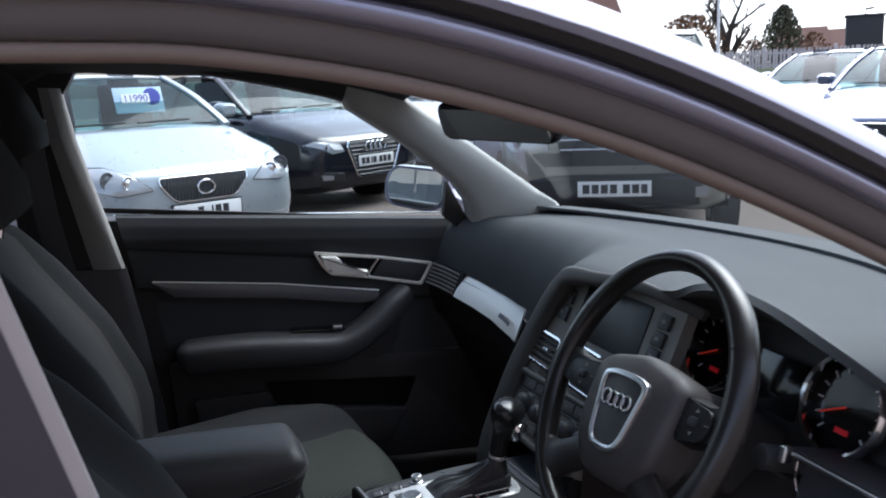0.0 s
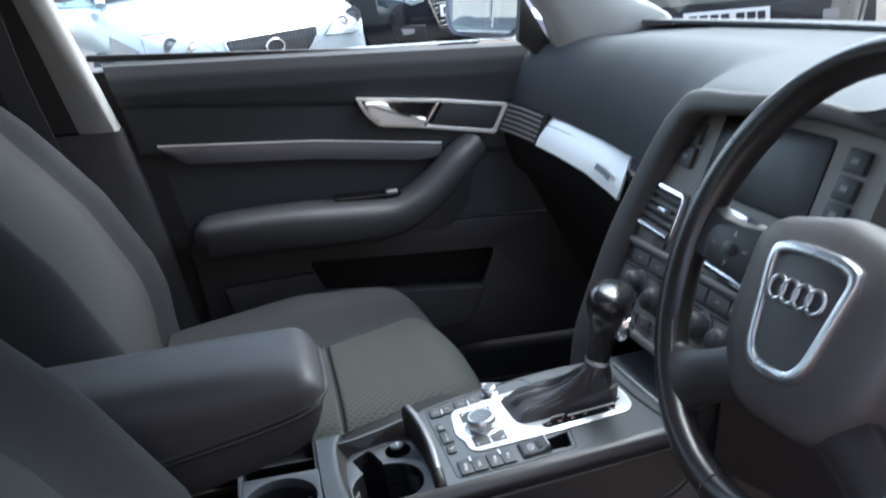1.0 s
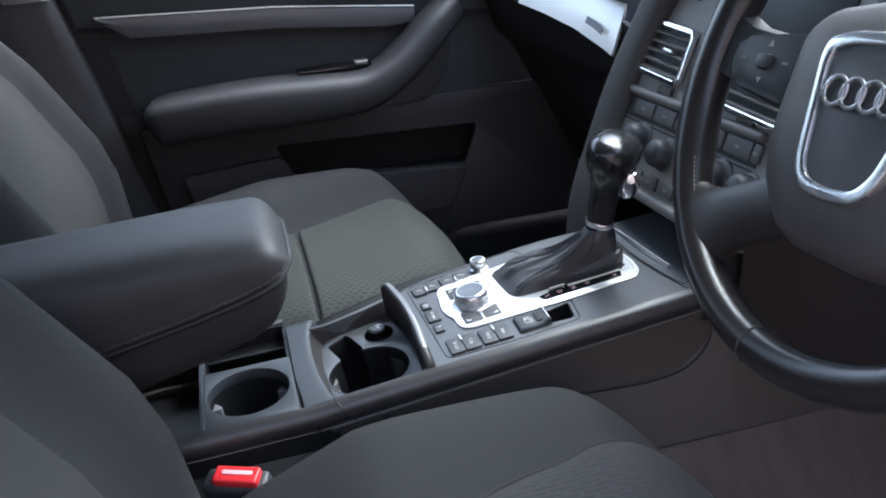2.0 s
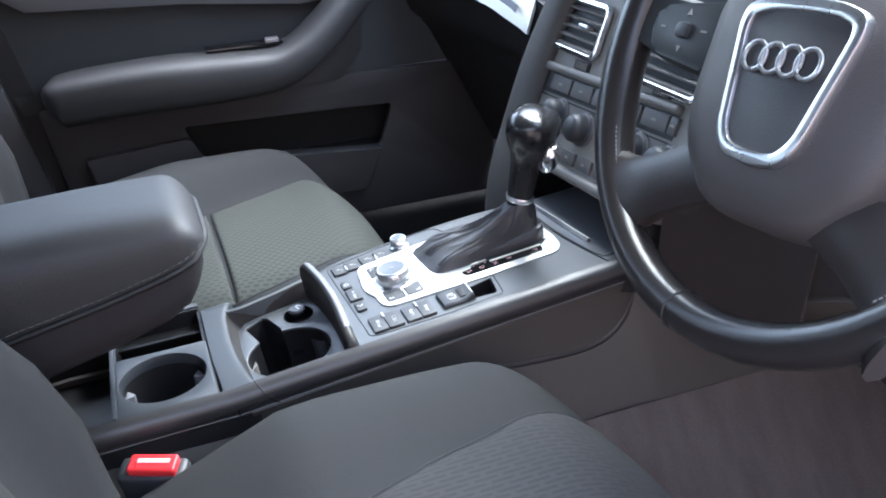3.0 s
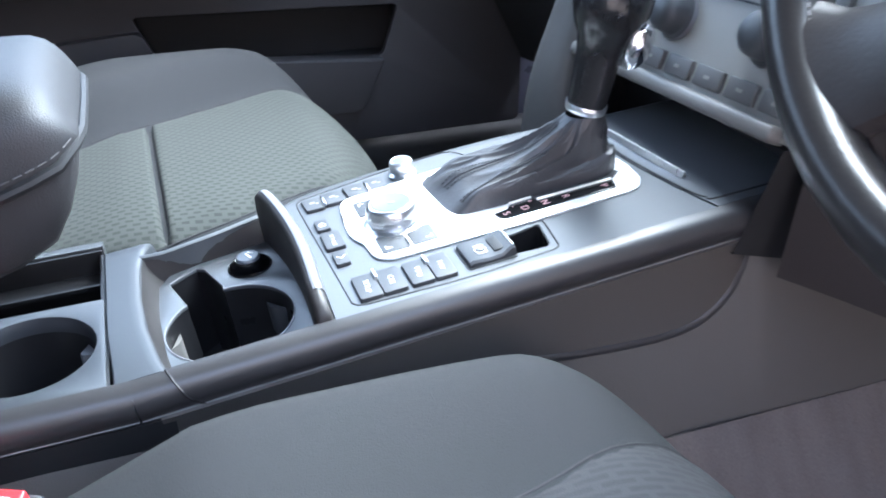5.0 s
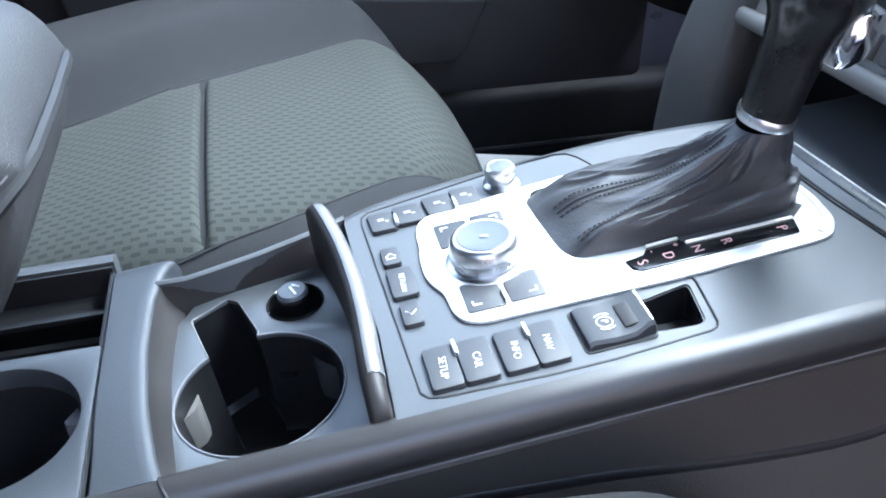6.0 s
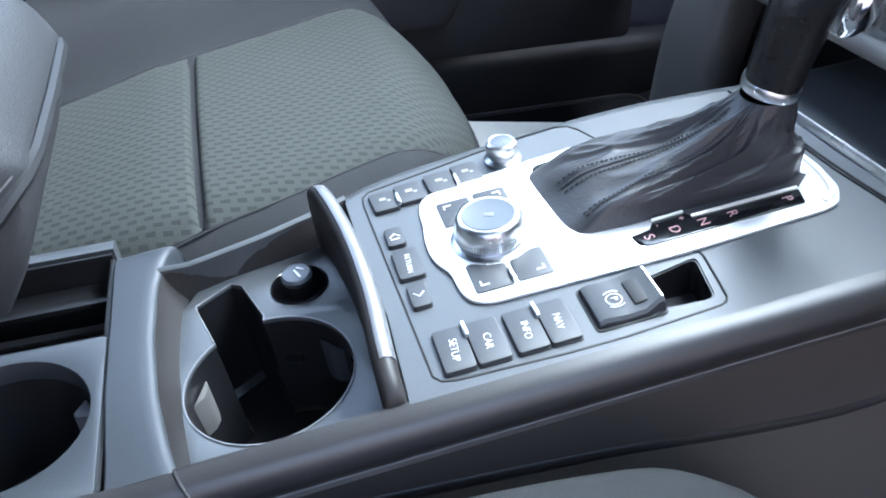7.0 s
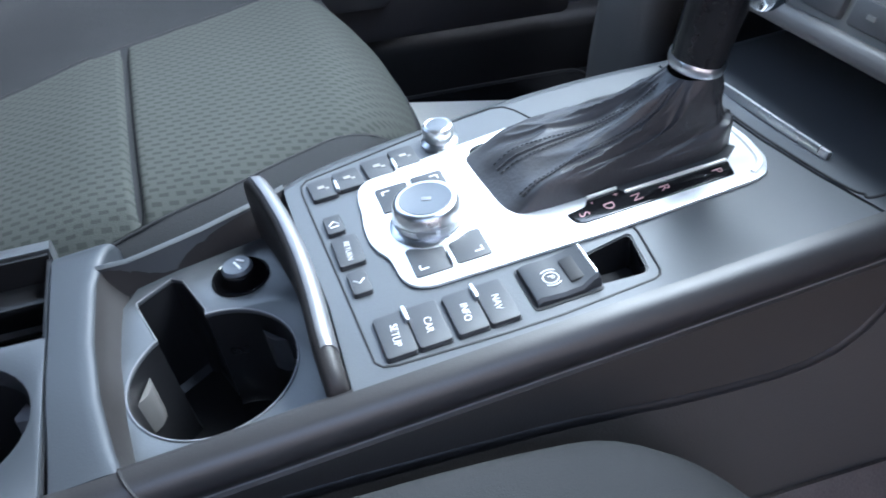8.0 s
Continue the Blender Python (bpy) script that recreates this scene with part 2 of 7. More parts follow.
def spline(pts, n=6, closed=False):
    """A smooth line through the points."""
    P = [Vector(p) for p in pts]
    k, out = len(P), []
    for i in range(k if closed else k - 1):
        if closed:
            a, b, c, d = P[i - 1], P[i], P[(i + 1) % k], P[(i + 2) % k]
        else:
            a, b, c, d = P[max(i - 1, 0)], P[i], P[i + 1], P[min(i + 2, k - 1)]
        for j in range(n):
            t = j / n
            out.append(0.5 * (2 * b + (c - a) * t + (2 * a - 5 * b + 4 * c - d) * t * t + (3 * b - a - 3 * c + d) * t ** 3))
    if not closed:
        out.append(P[-1])
    return out


def sweep(path, ring, ups=(0, 0, 1), closed=False, scale=None, cap=True):
    """A ring of (side, up) offsets carried along a path."""
    P = [Vector(p) for p in path]
    k, rings = len(P), []
    for i, p in enumerate(P):
        if closed:
            d = P[(i + 1) % k] - P[i - 1]
        else:
            d = P[min(i + 1, k - 1)] - P[max(i - 1, 0)]
        d.normalize()
        side = d.cross(Vector(ups)).normalized()
        up = side.cross(d)
        s = scale[i] if scale else (1, 1)
        rings.append([p + side * a * s[0] + up * b * s[1] for a, b in ring])
    if closed:
        rings.append(rings[0])
        bm = loft(rings, cap=False)
        bmesh.ops.remove_doubles(bm, verts=bm.verts, dist=1e-6)
        return bm
    return loft(rings, cap=cap)


def circle(r, n=10, sx=1.0, sy=1.0):
    return [(r * sx * math.cos(2 * math.pi * i / n), r * sy * math.sin(2 * math.pi * i / n)) for i in range(n)]


def sup(w, h, e=4.0, n=24):
    """A rounded-square ring of half width w and half height h."""
    out = []
    for i in range(n):
        t = 2 * math.pi * i / n
        c, s = math.cos(t), math.sin(t)
        out.append((math.copysign(abs(c) ** (2 / e), c) * w, math.copysign(abs(s) ** (2 / e), s) * h))
    return out


def tube(path, r, n=8, closed=False, ups=(0, 0, 1)):
    return sweep(path, circle(r, n), ups, closed)


def lathe(profile, n=32, m=I4, cap=True):
    rings = [[(r * math.cos(2 * math.pi * i / n), r * math.sin(2 * math.pi * i / n), z) for i in range(n)] for r, z in profile]
    bm = loft(rings, cap=cap)
    bm.transform(m)
    return bm


def skin(f, us, vs, thick=0.0):
    """A sheet through f(u, v), with uv in metres."""
    bm = bmesh.new()
    g = [[bm.verts.new(f(u, v)) for v in vs] for u in us]
    for a, b in zip(g, g[1:]):
        for i in range(len(vs) - 1):
            bm.faces.new((a[i], a[i + 1], b[i + 1], b[i]))
    if thick:
        bmesh.ops.recalc_face_normals(bm, faces=bm.faces)
        bmesh.ops.solidify(bm, geom=bm.faces[:], thickness=thick)
    return bm


def lin(a, b, n):
    return [a + (b - a) * i / (n - 1) for i in range(n)]


def interp(x, xs, ys):
    return float(np.interp(x, xs, ys))


def smoothstep(x, a, b):
    t = min(1, max(0, (x - a) / (b - a)))
    return t * t * (3 - 2 * t)

# ---- the car: shell ----
shell = thing("car_shell", "silver-blue saloon body with the driver's door open", "car body", (0, 0, 0.28))


def opening(y0, side):
    """The upper edge of a front door opening, from the middle pillar to the foot of the windscreen."""
    pts = [(-0.50, 1.14), (-0.51, 1.20), (-0.505, 1.258), (-0.47, 1.280), (-0.40, 1.286), (-0.293, 1.287), (-0.119, 1.266), (0.093, 1.213), (0.339, 1.123), (0.55, 1.030), (0.70, 0.955)]
    return [(x, y0, z) for x, z in pts]


def band(offs, n=5):
    """A strip along the driver's door opening: (outward offset, y) pairs make its section."""
    P = [Vector((x, z)) for x, _, z in opening(0, 1)]
    pts = spline([(p.x, p.y, 0) for p in P], n)
    rows = []
    for i, p in enumerate(pts):
        d = (pts[min(i + 1, len(pts) - 1)] - pts[max(i - 1, 0)]).normalized()
        nrm = Vector((-d.y, d.x, 0))
        rows.append([(p.x + nrm.x * o, y, p.y + nrm.y * o) for o, y in offs])
    return loft(rows, closed=True, cap=True)


part("edge_trim", band([(0.007 - 0.0075 * math.cos(q), -0.612 - 0.0095 * math.sin(q)) for q in lin(0, math.pi, 9)] + [(0.014, -0.604), (0.0, -0.604)]), BEIGE, shell, "brown fabric-covered door edge trim")
part("door_seal", band([(0.012, -0.610), (0.017, -0.622), (0.026, -0.628), (0.036, -0.630), (0.043, -0.630), (0.043, -0.60), (0.012, -0.59)]), SEAL, shell, "brown-grey rubber door seal")
part("door_flange", band([(0.041, -0.620)] + [(0.0520 - 0.0112 * math.cos(q), -0.630 - 0.0150 * math.sin(q)) for q in lin(0, math.pi, 13)] + [(0.063, -0.620)]), SHUT, shell, "dark painted flange of the door opening")
part("roof_gutter", band([(0.061, -0.620), (0.063, -0.634), (0.075, -0.642), (0.077, -0.620)]), GLOSS, shell, "black gutter")
part("roof_rail", band([(0.074, -0.630), (0.075, -0.646), (0.082, -0.650), (0.092, -0.644), (0.106, -0.625), (0.118, -0.58), (0.08, -0.56)]), SILVER, shell, "bright silver-blue roof rail")


def roof_f(u, v):
    x = u
    w = interp(x, [-1.6, -0.45, 0.0, 0.25], [0.56, 0.60, 0.60, 0.58])
    z0 = interp(x, [-1.6, -1.0, -0.45, -0.1, 0.25], [1.22, 1.35, 1.385, 1.365, 1.285])
    return (x, v * w, z0 + 0.05 * (1 - abs(v) ** 2.5))


part("roof_panel", skin(roof_f, lin(-1.6, 0.25, 18), lin(-1, 1, 15), 0.02), SILVER, shell)
part("roof_lining", skin(lambda u, v: (lambda p: (p[0], p[1], p[2] - interp(u, [-0.4, 0.18], [0.045, 0.027]) - interp(u, [-0.4, 0.1], [0.03, 0.0]) * abs(v) ** 4))(roof_f(u, v)), lin(-1.5, 0.18, 14), lin(-1, 1, 13), 0.008), mk("dark_roof_lining", (0.03, 0.03, 0.031), 0.95), shell, "dark grey roof lining")
# near middle pillar
for nm, mt, xa, xb, y0, dp, lab in (("pillar_edge", PALETRIM, 0.0, 0.013, -0.628, 0.006, "pale pillar edge trim"), ("pillar_seal", PILLARPAINT, -0.085, 0.0, -0.63, 0.02, "dark painted pillar face"), ("pillar_skin", SILVER, -0.16, -0.085, -0.66, 0.03, "silver-blue middle pillar")):
    rings = []
    for x, z in ((-0.505, 1.25), (-0.475, 1.177), (-0.402, 0.965), (-0.345, 0.80), (-0.325, 0.62), (-0.325, 0.33)):
        rings.append([(x + xa, y0, z), (x + xb, y0, z), (x + xb, y0 + dp, z), (x + xa, y0 + dp, z)])
    part(nm, loft(rings), mt, shell, lab)

def rear_x(z):
    return interp(z, [0.40, 0.525, 0.877, 1.0], [-0.285, -0.315, -0.392, -0.425])


# far pillar trims
ap = [[(0.03, 1.30), (0.155, 1.297)], [(0.06, 1.245), (0.235, 1.245)], [(0.20, 1.165), (0.36, 1.172)], [(0.315, 1.085), (0.47, 1.105)], [(0.352, 1.04), (0.54, 1.062)], [(0.368, 1.0), (0.59, 1.036)], [(0.376, 0.978), (0.605, 1.024)], [(0.38, 0.95), (0.62, 0.99)]]
rings = []
for k, ((x0, z0), (x1, z1)) in enumerate(ap):
    yy = interp(k, [0, 7], [0.575, 0.64])
    ring = []
    for t, o in ((0, 0.05), (0, 0.012), (0.04, 0.002), (0.15, -0.006), (0.5, -0.010), (0.85, -0.004), (0.96, 0.006), (1, 0.02), (1, 0.05)):
        ring.append((x0 + (x1 - x0) * t, yy + o, z0 + (z1 - z0) * t))
    rings.append(ring)
part("windscreen_pillar_trim", loft(rings), HEADLINE, shell, "light grey windscreen pillar trim")
rings = []
for x0, x1, z, yy in ((-0.555, -0.515, 1.27, 0.60), (-0.540, -0.492, 1.167, 0.62), (-0.505, -0.45, 1.03, 0.645), (-0.470, -0.407, 0.895, 0.66)):
    rings.append([(x0, yy + 0.04, z), (x0, yy, z), ((x0 + x1) / 2, yy - 0.008, z), (x1 - 0.006, yy, z), (x1, yy + 0.01, z), (x1, yy + 0.04, z)])
part("middle_pillar_trim", loft(rings), PILLAR, shell, "light grey middle pillar trim")
rings = []
for x0, x1, z, yy in ((-0.62, -0.405, 0.893, 0.665), (-0.60, -0.37, 0.75, 0.675), (-0.58, -0.33, 0.55, 0.68), (-0.58, -0.30, 0.33, 0.68)):
    rings.append([(x0, yy + 0.06, z), (x0, yy, z), (x1 - 0.02, yy - 0.004, z), (x1, yy + 0.01, z), (x1, yy + 0.06, z)])
part("lower_pillar_trim", loft(rings), SOFT, shell, "black lower pillar trim")
hd = [(-0.60, 1.262), (-0.53, 1.298), (-0.45, 1.305), (-0.31, 1.306), (-0.17, 1.292), (0.0, 1.266), (0.05, 1.255)]
part("far_roof_rail", sweep(spline([(x, 0.605, z + 0.035) for x, z in hd], 4), sup(0.03, 0.035, 4, 14), (0, 1, 0)), RUBBER, shell, "dark trim over the far side window")
rings = []
for z in (0.99, 0.877, 0.70, 0.525, 0.40):
    xr_ = rear_x(z)
    rings.append([(xr_ - 0.07, 0.715, z), (xr_ + 0.03, 0.715, z), (xr_ + 0.03, 0.80, z), (xr_ - 0.07, 0.80, z)])
part("door_gap_seal", loft(rings), RUBBER, shell, "black rubber door gap")
part("rear_window_post", loft([[(-0.60, 0.60, 1.33), (-0.475, 0.60, 1.33), (-0.475, 0.66, 1.33), (-0.60, 0.66, 1.33)], [(-0.62, 0.61, 1.285), (-0.497, 0.61, 1.285), (-0.497, 0.67, 1.285), (-0.62, 0.67, 1.285)], [(-0.63, 0.62, 1.255), (-0.514, 0.62, 1.255), (-0.514, 0.68, 1.255), (-0.63, 0.68, 1.255)], [(-0.62, 0.64, 1.10), (-0.485, 0.64, 1.10), (-0.485, 0.70, 1.10), (-0.62, 0.70, 1.10)], [(-0.60, 0.66, 0.9), (-0.46, 0.66, 0.9), (-0.46, 0.72, 0.9), (-0.60, 0.72, 0.9)]]), RUBBER, shell)
# floor, sills, rear closure
part("floor_pan", join(box(2.5, 1.44, 0.04, pose(-0.25, 0, 0.27), 0.01)), CARPET, shell, "grey carpeted floor")
part("near_sill", box(1.3, 0.10, 0.14, pose(0.1, -0.70, 0.33), 0.03, 3), SILVER, shell, "silver-blue door sill")
part("far_sill", box(1.3, 0.055, 0.10, pose(0.1, 0.742, 0.33), 0.02, 3), RUBBER, shell, "black sill trim")
part("bulkhead", skin(lambda u, v: (interp(u, [0, 0.2, 0.5, 1], [0.58, 0.71, 0.86, 0.98]), v, interp(u, [0, 0.2, 0.5, 1], [0.29, 0.325, 0.55, 0.97])), lin(0, 1, 9), lin(-0.72, 0.72, 7), 0.02), CARPET, shell, "carpeted footwell front")
part("rear_seat_back", skin(lambda u, v: (interp(u, [0, 1], [-1.05, -1.3]), v, 0.30 + 0.65 * u), lin(0, 1, 5), lin(-0.70, 0.70, 9), 0.05), FABRIC, shell)
XZ = pose(0, 0, 0, 90, 0, 0)
WHEELS = ((1.45, 0.434), (-1.39, 0.211))


def sill_z(x):
    return 0.20 + 0.0787 * x


def arch_line(wx, wz, r=0.36):
    """The wheel arch's edge, from its rear foot to its front foot."""
    a0 = math.asin((wz - sill_z(wx)) / r)
    return [(wx - r * math.cos(q), wz + r * math.sin(q)) for q in lin(-a0, math.pi + a0, 19)]


quarter = [(-2.30, sill_z(-2.30))] + arch_line(*WHEELS[1]) + [(-0.56, sill_z(-0.56)), (-0.56, 0.945), (-1.2, 0.955), (-1.9, 0.95), (-2.34, 0.90), (-2.38, 0.45)]
wing = [(0.64, sill_z(0.64))] + arch_line(*WHEELS[0]) + [(2.06, sill_z(2.06)), (2.10, 0.55), (2.04, 0.66), (1.6, 0.80), (1.1, 0.875), (0.64, 0.905)]
for sg in (-1, 1):
    y0 = 0.74 if sg > 0 else -0.74
    part("rear_quarter", prism(quarter, -y0 - 0.025, -y0 + 0.025, 0.008, XZ), SILVER, shell, "silver-blue rear door and quarter")
    part("front_wing", prism(wing, -0.80 * sg - 0.025, -0.80 * sg + 0.025, 0.008, XZ), SILVER, shell)
    part("rear_side_glass", skin(lambda u, v: (v, sg * (0.725 - 0.115 * u), 0.95 + (interp(v, [-1.62, -1.0, -0.63], [1.20, 1.31, 1.335]) - 0.95) * u), lin(0, 1, 4), lin(-1.60, -0.64, 8)), REARGLASS, shell, "tinted rear side glass")
    part("rear_pillar", loft([[(x + d, sg * (y + k), z) for d, k in ((-0.10, -0.02), (0.08, -0.02), (0.08, 0.02), (-0.10, 0.02))] for x, y, z in ((-1.50, 0.575, 1.26), (-1.66, 0.62, 1.14), (-1.88, 0.70, 0.95))]), SILVER, shell)
part("far_body_side", box(1.24, 0.05, 0.66, pose(0.02, 0.80, 0.62), 0.02), SILVER, shell)
part("rear_screen", skin(lambda u, v: (-1.58 - 0.40 * u, v * (0.54 + 0.10 * u), 1.25 - 0.27 * u + 0.03 * math.cos(v * 1.5)), lin(0, 1, 5), lin(-1, 1, 9)), REARGLASS, shell, "tinted rear screen")
part("parcel_shelf", box(0.72, 1.40, 0.03, pose(-1.62, 0, 0.925), 0.01), SOFT, shell)
part("boot_lid", skin(lambda u, v: (-1.95 - interp(u, [0, 0.8, 0.9, 1], [0, 0.40, 0.45, 0.44]), v * 0.75, interp(u, [0, 0.5, 0.8, 0.9, 1], [0.985, 0.99, 0.98, 0.95, 0.60]) - 0.04 * abs(v) ** 3), lin(0, 1, 21), lin(-1, 1, 13), 0.02), SILVER, shell)
part("rear_bumper", box(0.16, 1.52, 0.42, pose(-2.36, 0, 0.36), 0.06, 4), SILVER, shell)
part("nose_panel", box(0.06, 1.52, 0.40, pose(2.02, 0, 0.55), 0.04, 3), SILVER, shell)
part("front_bumper", box(0.18, 1.60, 0.38, pose(2.06, 0, 0.52), 0.07, 4), SILVER, shell)


def screen_f(u, v):
    x = interp(u, [0, 1], [0.895 - 0.275 * abs(v) ** 2.0, 0.22])
    return (x, v * interp(u, [0, 1], [0.70, 0.62]), interp(u, [0, 1], [1.02, 1.345]) + 0.03 * math.sin(u * math.pi) - 0.078 * u * abs(v) ** 4)


part("windscreen", skin(screen_f, lin(0, 1, 10), lin(-1, 1, 15)), SCREENGLASS, shell, "clear windscreen")
part("bonnet", skin(lambda u, v: (interp(u, [0, 1], [0.91 - 0.27 * abs(v) ** 2.0, 2.1]), v * 0.78, interp(u, [0, 0.5, 1], [0.985, 0.93, 0.74]) - 0.08 * abs(v) ** 3), lin(0, 1, 10), lin(-1, 1, 13), 0.02), SILVER, shell)
for x in (1.45, -1.39):
    for y in (-0.71, 0.71):
        mm = pose(x, y, 0.32 + 0.0787 * x, 90, 0, 0)
        part("tyre", lathe([(0.20, -0.10), (0.29, -0.11), (0.32, -0.08), (0.32, 0.08), (0.29, 0.11), (0.20, 0.10)], 36, mm), RUBBER, shell)

# ---- passenger door ----
door = thing("passenger_door", "dark grey closed front door panel with chrome-edged handle", "car door", (0, 0.72, 0.42))


def card_f(u, v):
    """u: from the window sill down, v: along the door."""
    zs = [0.996, 1.001, 0.995, 0.975, 0.945, 0.925, 0.918, 0.905, 0.86, 0.835, 0.822, 0.80, 0.74, 0.66]
    ys = [0.737, 0.722, 0.708, 0.700, 0.696, 0.702, 0.710, 0.704, 0.704, 0.706, 0.720, 0.722, 0.720, 0.712]
    k = lin(0, 1, len(zs))
    z, y = interp(u, k, zs), interp(u, k, ys)
    zr = z - 0.012 * (v - 0.3) if z > 0.8 else z
    x0 = rear_x(z)
    return (x0 + (0.46 - x0) * v, y - 0.02 * v * 0, zr - (0.055 * (v - 0.1) if 0.81 < z < 0.94 else 0) * 0.8)


part("door_card", skin(card_f, lin(0, 1, 53), lin(0, 1, 25), 0.006), DOORTOP, door, "soft dark grey upper door card")
rings = []
for x in lin(-0.352, 0.162, 12):
    s = interp(x, [-0.352, -0.325, 0.14, 0.162], [0.1, 1, 1, 0.75])
    zt = interp(x, [-0.352, -0.07, 0.162], [0.856, 0.842, 0.818])
    h = 0.034 * s
    rings.append([(x, 0.712, zt - h), (x, 0.700, zt - h), (x, 0.694, zt - h * 0.5), (x, 0.697, zt - 0.002), (x, 0.712, zt)])
strip = part("trim_strip", loft(rings), STRIP, door, "satin grey trim strip")
part("strip_edge", tube([(x, 0.696, interp(x, [-0.352, -0.07, 0.162], [0.857, 0.843, 0.819])) for x in lin(-0.352, 0.162, 14)], 0.0016, 6), INLAY, strip, "bright strip edge")

DOORP = Matrix(((1, 0, 0, 0), (0, 0, -1, 0.700), (0, 1, 0, 0), (0, 0, 0, 1)))  # (x, z) drawings, out towards the cabin


def on_door(out):
    return DOORP @ Matrix.Translation((0, 0, out))


bez = [(0.004, 0.915), (0.161, 0.901), (0.294, 0.883), (0.268, 0.829), (0.131, 0.851), (0.046, 0.860), (0.024, 0.880)]
inner = [(0.011, 0.9105), (0.160, 0.8965), (0.286, 0.8795), (0.264, 0.8345), (0.131, 0.8555), (0.049, 0.8645), (0.030, 0.882)]
hb = part("handle_bezel", plate(rounded(bez, 0.006), [rounded(inner, 0.005)], 0.0, 0.010, 0.0012, on_door(-0.002)), INLAY, door, "bright handle surround")
part("handle_cup", prism(rounded(inner, 0.004), -0.004, 0.002, 0, on_door(0)), GLOSS, door, "gloss black handle recess")
part("divider", prism([(0.158, 0.899), (0.164, 0.899), (0.134, 0.853), (0.128, 0.853)], 0.0, 0.009, 0.001, on_door(0)), CHROME, hb)
part("inlay", prism(rounded([(0.168, 0.893), (0.281, 0.877), (0.262, 0.838), (0.142, 0.853)], 0.003), 0.0, 0.006, 0.001, on_door(0)), BUTTON, hb, "black handle inlay")
lever = [(0.018, 0.907), (0.060, 0.904), (0.074, 0.883), (0.092, 0.876), (0.135, 0.870), (0.128, 0.858), (0.062, 0.864), (0.040, 0.870), (0.028, 0.884)]
part("door_handle", prism(rounded(lever, 0.006), 0.004, 0.018, 0.005, on_door(0), 3), INLAY, door, "satin silver pull handle")

arm_path = [(-0.298, 0.672, 0.680), (-0.26, 0.664, 0.690), (-0.15, 0.655, 0.697), (-0.02, 0.652, 0.697), (0.055, 0.652, 0.700), (0.105, 0.655, 0.722), (0.15, 0.662, 0.755), (0.19, 0.672, 0.790), (0.225, 0.690, 0.812)]
ap_ = spline(arm_path, 6)
sc = [(interp(i, [0, 4, 14, 30, len(ap_) - 1], [0.35, 0.9, 1.0, 0.85, 0.5]), interp(i, [0, 4, 14, 30, len(ap_) - 1], [0.5, 0.95, 1.0, 0.72, 0.62])) for i in range(len(ap_))]
part("armrest", sweep(ap_, sup(0.055, 0.040, 3.2, 20), (0, 0, 1), scale=sc), DOORARM, door, "padded pull armrest")
sw = part("switch_panel", box(0.125, 0.035, 0.006, pose(0.01, 0.668, 0.738), 0.002), GLOSS, door, "window switch panel")
part("window_switch", box(0.022, 0.012, 0.008, pose(0.055, 0.660, 0.743, 12), 0.002), SATIN, sw)
# lower card with the map pocket
low = [(-0.32, 0.665), (0.46, 0.655), (0.46, 0.395), (-0.285, 0.395)]
pock = [(-0.109, 0.610), (0.266, 0.598), (0.238, 0.519), (-0.084, 0.545)]
low_m = on_door(-0.012)
part("lower_card", plate(rounded(low, 0.01), [rounded(pock, 0.012)], 0, 0.012, 0.002, low_m), DOORLOW, door, "dark lower door card")
# pocket inside is near black, its shade put into the colour
part("pocket_back", join(box(0.42, 0.01, 0.12, pose(0.08, 0.775, 0.57)), box(0.42, 0.07, 0.01, pose(0.08, 0.74, 0.51)), box(0.42, 0.07, 0.008, pose(0.08, 0.74, 0.625)), box(0.01, 0.07, 0.12, pose(-0.12, 0.74, 0.57)), box(0.01, 0.07, 0.12, pose(0.275, 0.74, 0.57))), DARK, door, "map pocket, shade in its dark colour")
part("pocket_front", prism(rounded([(-0.27, 0.580), (-0.098, 0.590), (-0.078, 0.545), (0.238, 0.522), (0.20, 0.445), (-0.24, 0.450)], 0.008), 0.0, 0.016, 0.004, on_door(0), 3), DOORLOW, door, "pocket front panel")
part("speaker_patch", prism(rounded([(0.075, 0.652), (0.175, 0.652), (0.215, 0.70), (0.225, 0.775), (0.16, 0.72)], 0.02), 0, 0.0045, 0.001, on_door(0)), SOFT, door)
wg = part("side_window", skin(lambda u, v: (interp(u, [0, 1], [-0.44, 0.39]) + v * interp(u, [0, 1], [-0.07, -0.28]), 0.742 - 0.12 * v, 0.995 + 0.30 * v), lin(0, 1, 6), lin(0, 1, 5)), GLASS, door, "clear side window")
wg.visible_shadow = False
part("sill_strip", box(0.80, 0.010, 0.0025, pose(-0.03, 0.750, 0.9985), 0.0008), SATIN, door, "bright window sill strip")
part("window_seal", box(0.84, 0.010, 0.012, pose(-0.03, 0.727, 0.9970, 0, 2.2, 0), 0.003), RUBBER, door, "black rubber window seal")
part("mirror_corner", prism(rounded([(0.315, 1.085), (0.385, 0.975), (0.345, 0.972), (0.31, 1.0)], 0.006), 0, 0.02, 0.003, Matrix(((1, 0, 0, 0), (0, 0, -1, 0.69), (0, 1, 0, 0), (0, 0, 0, 1)))), RUBBER, door, "black mirror corner trim")

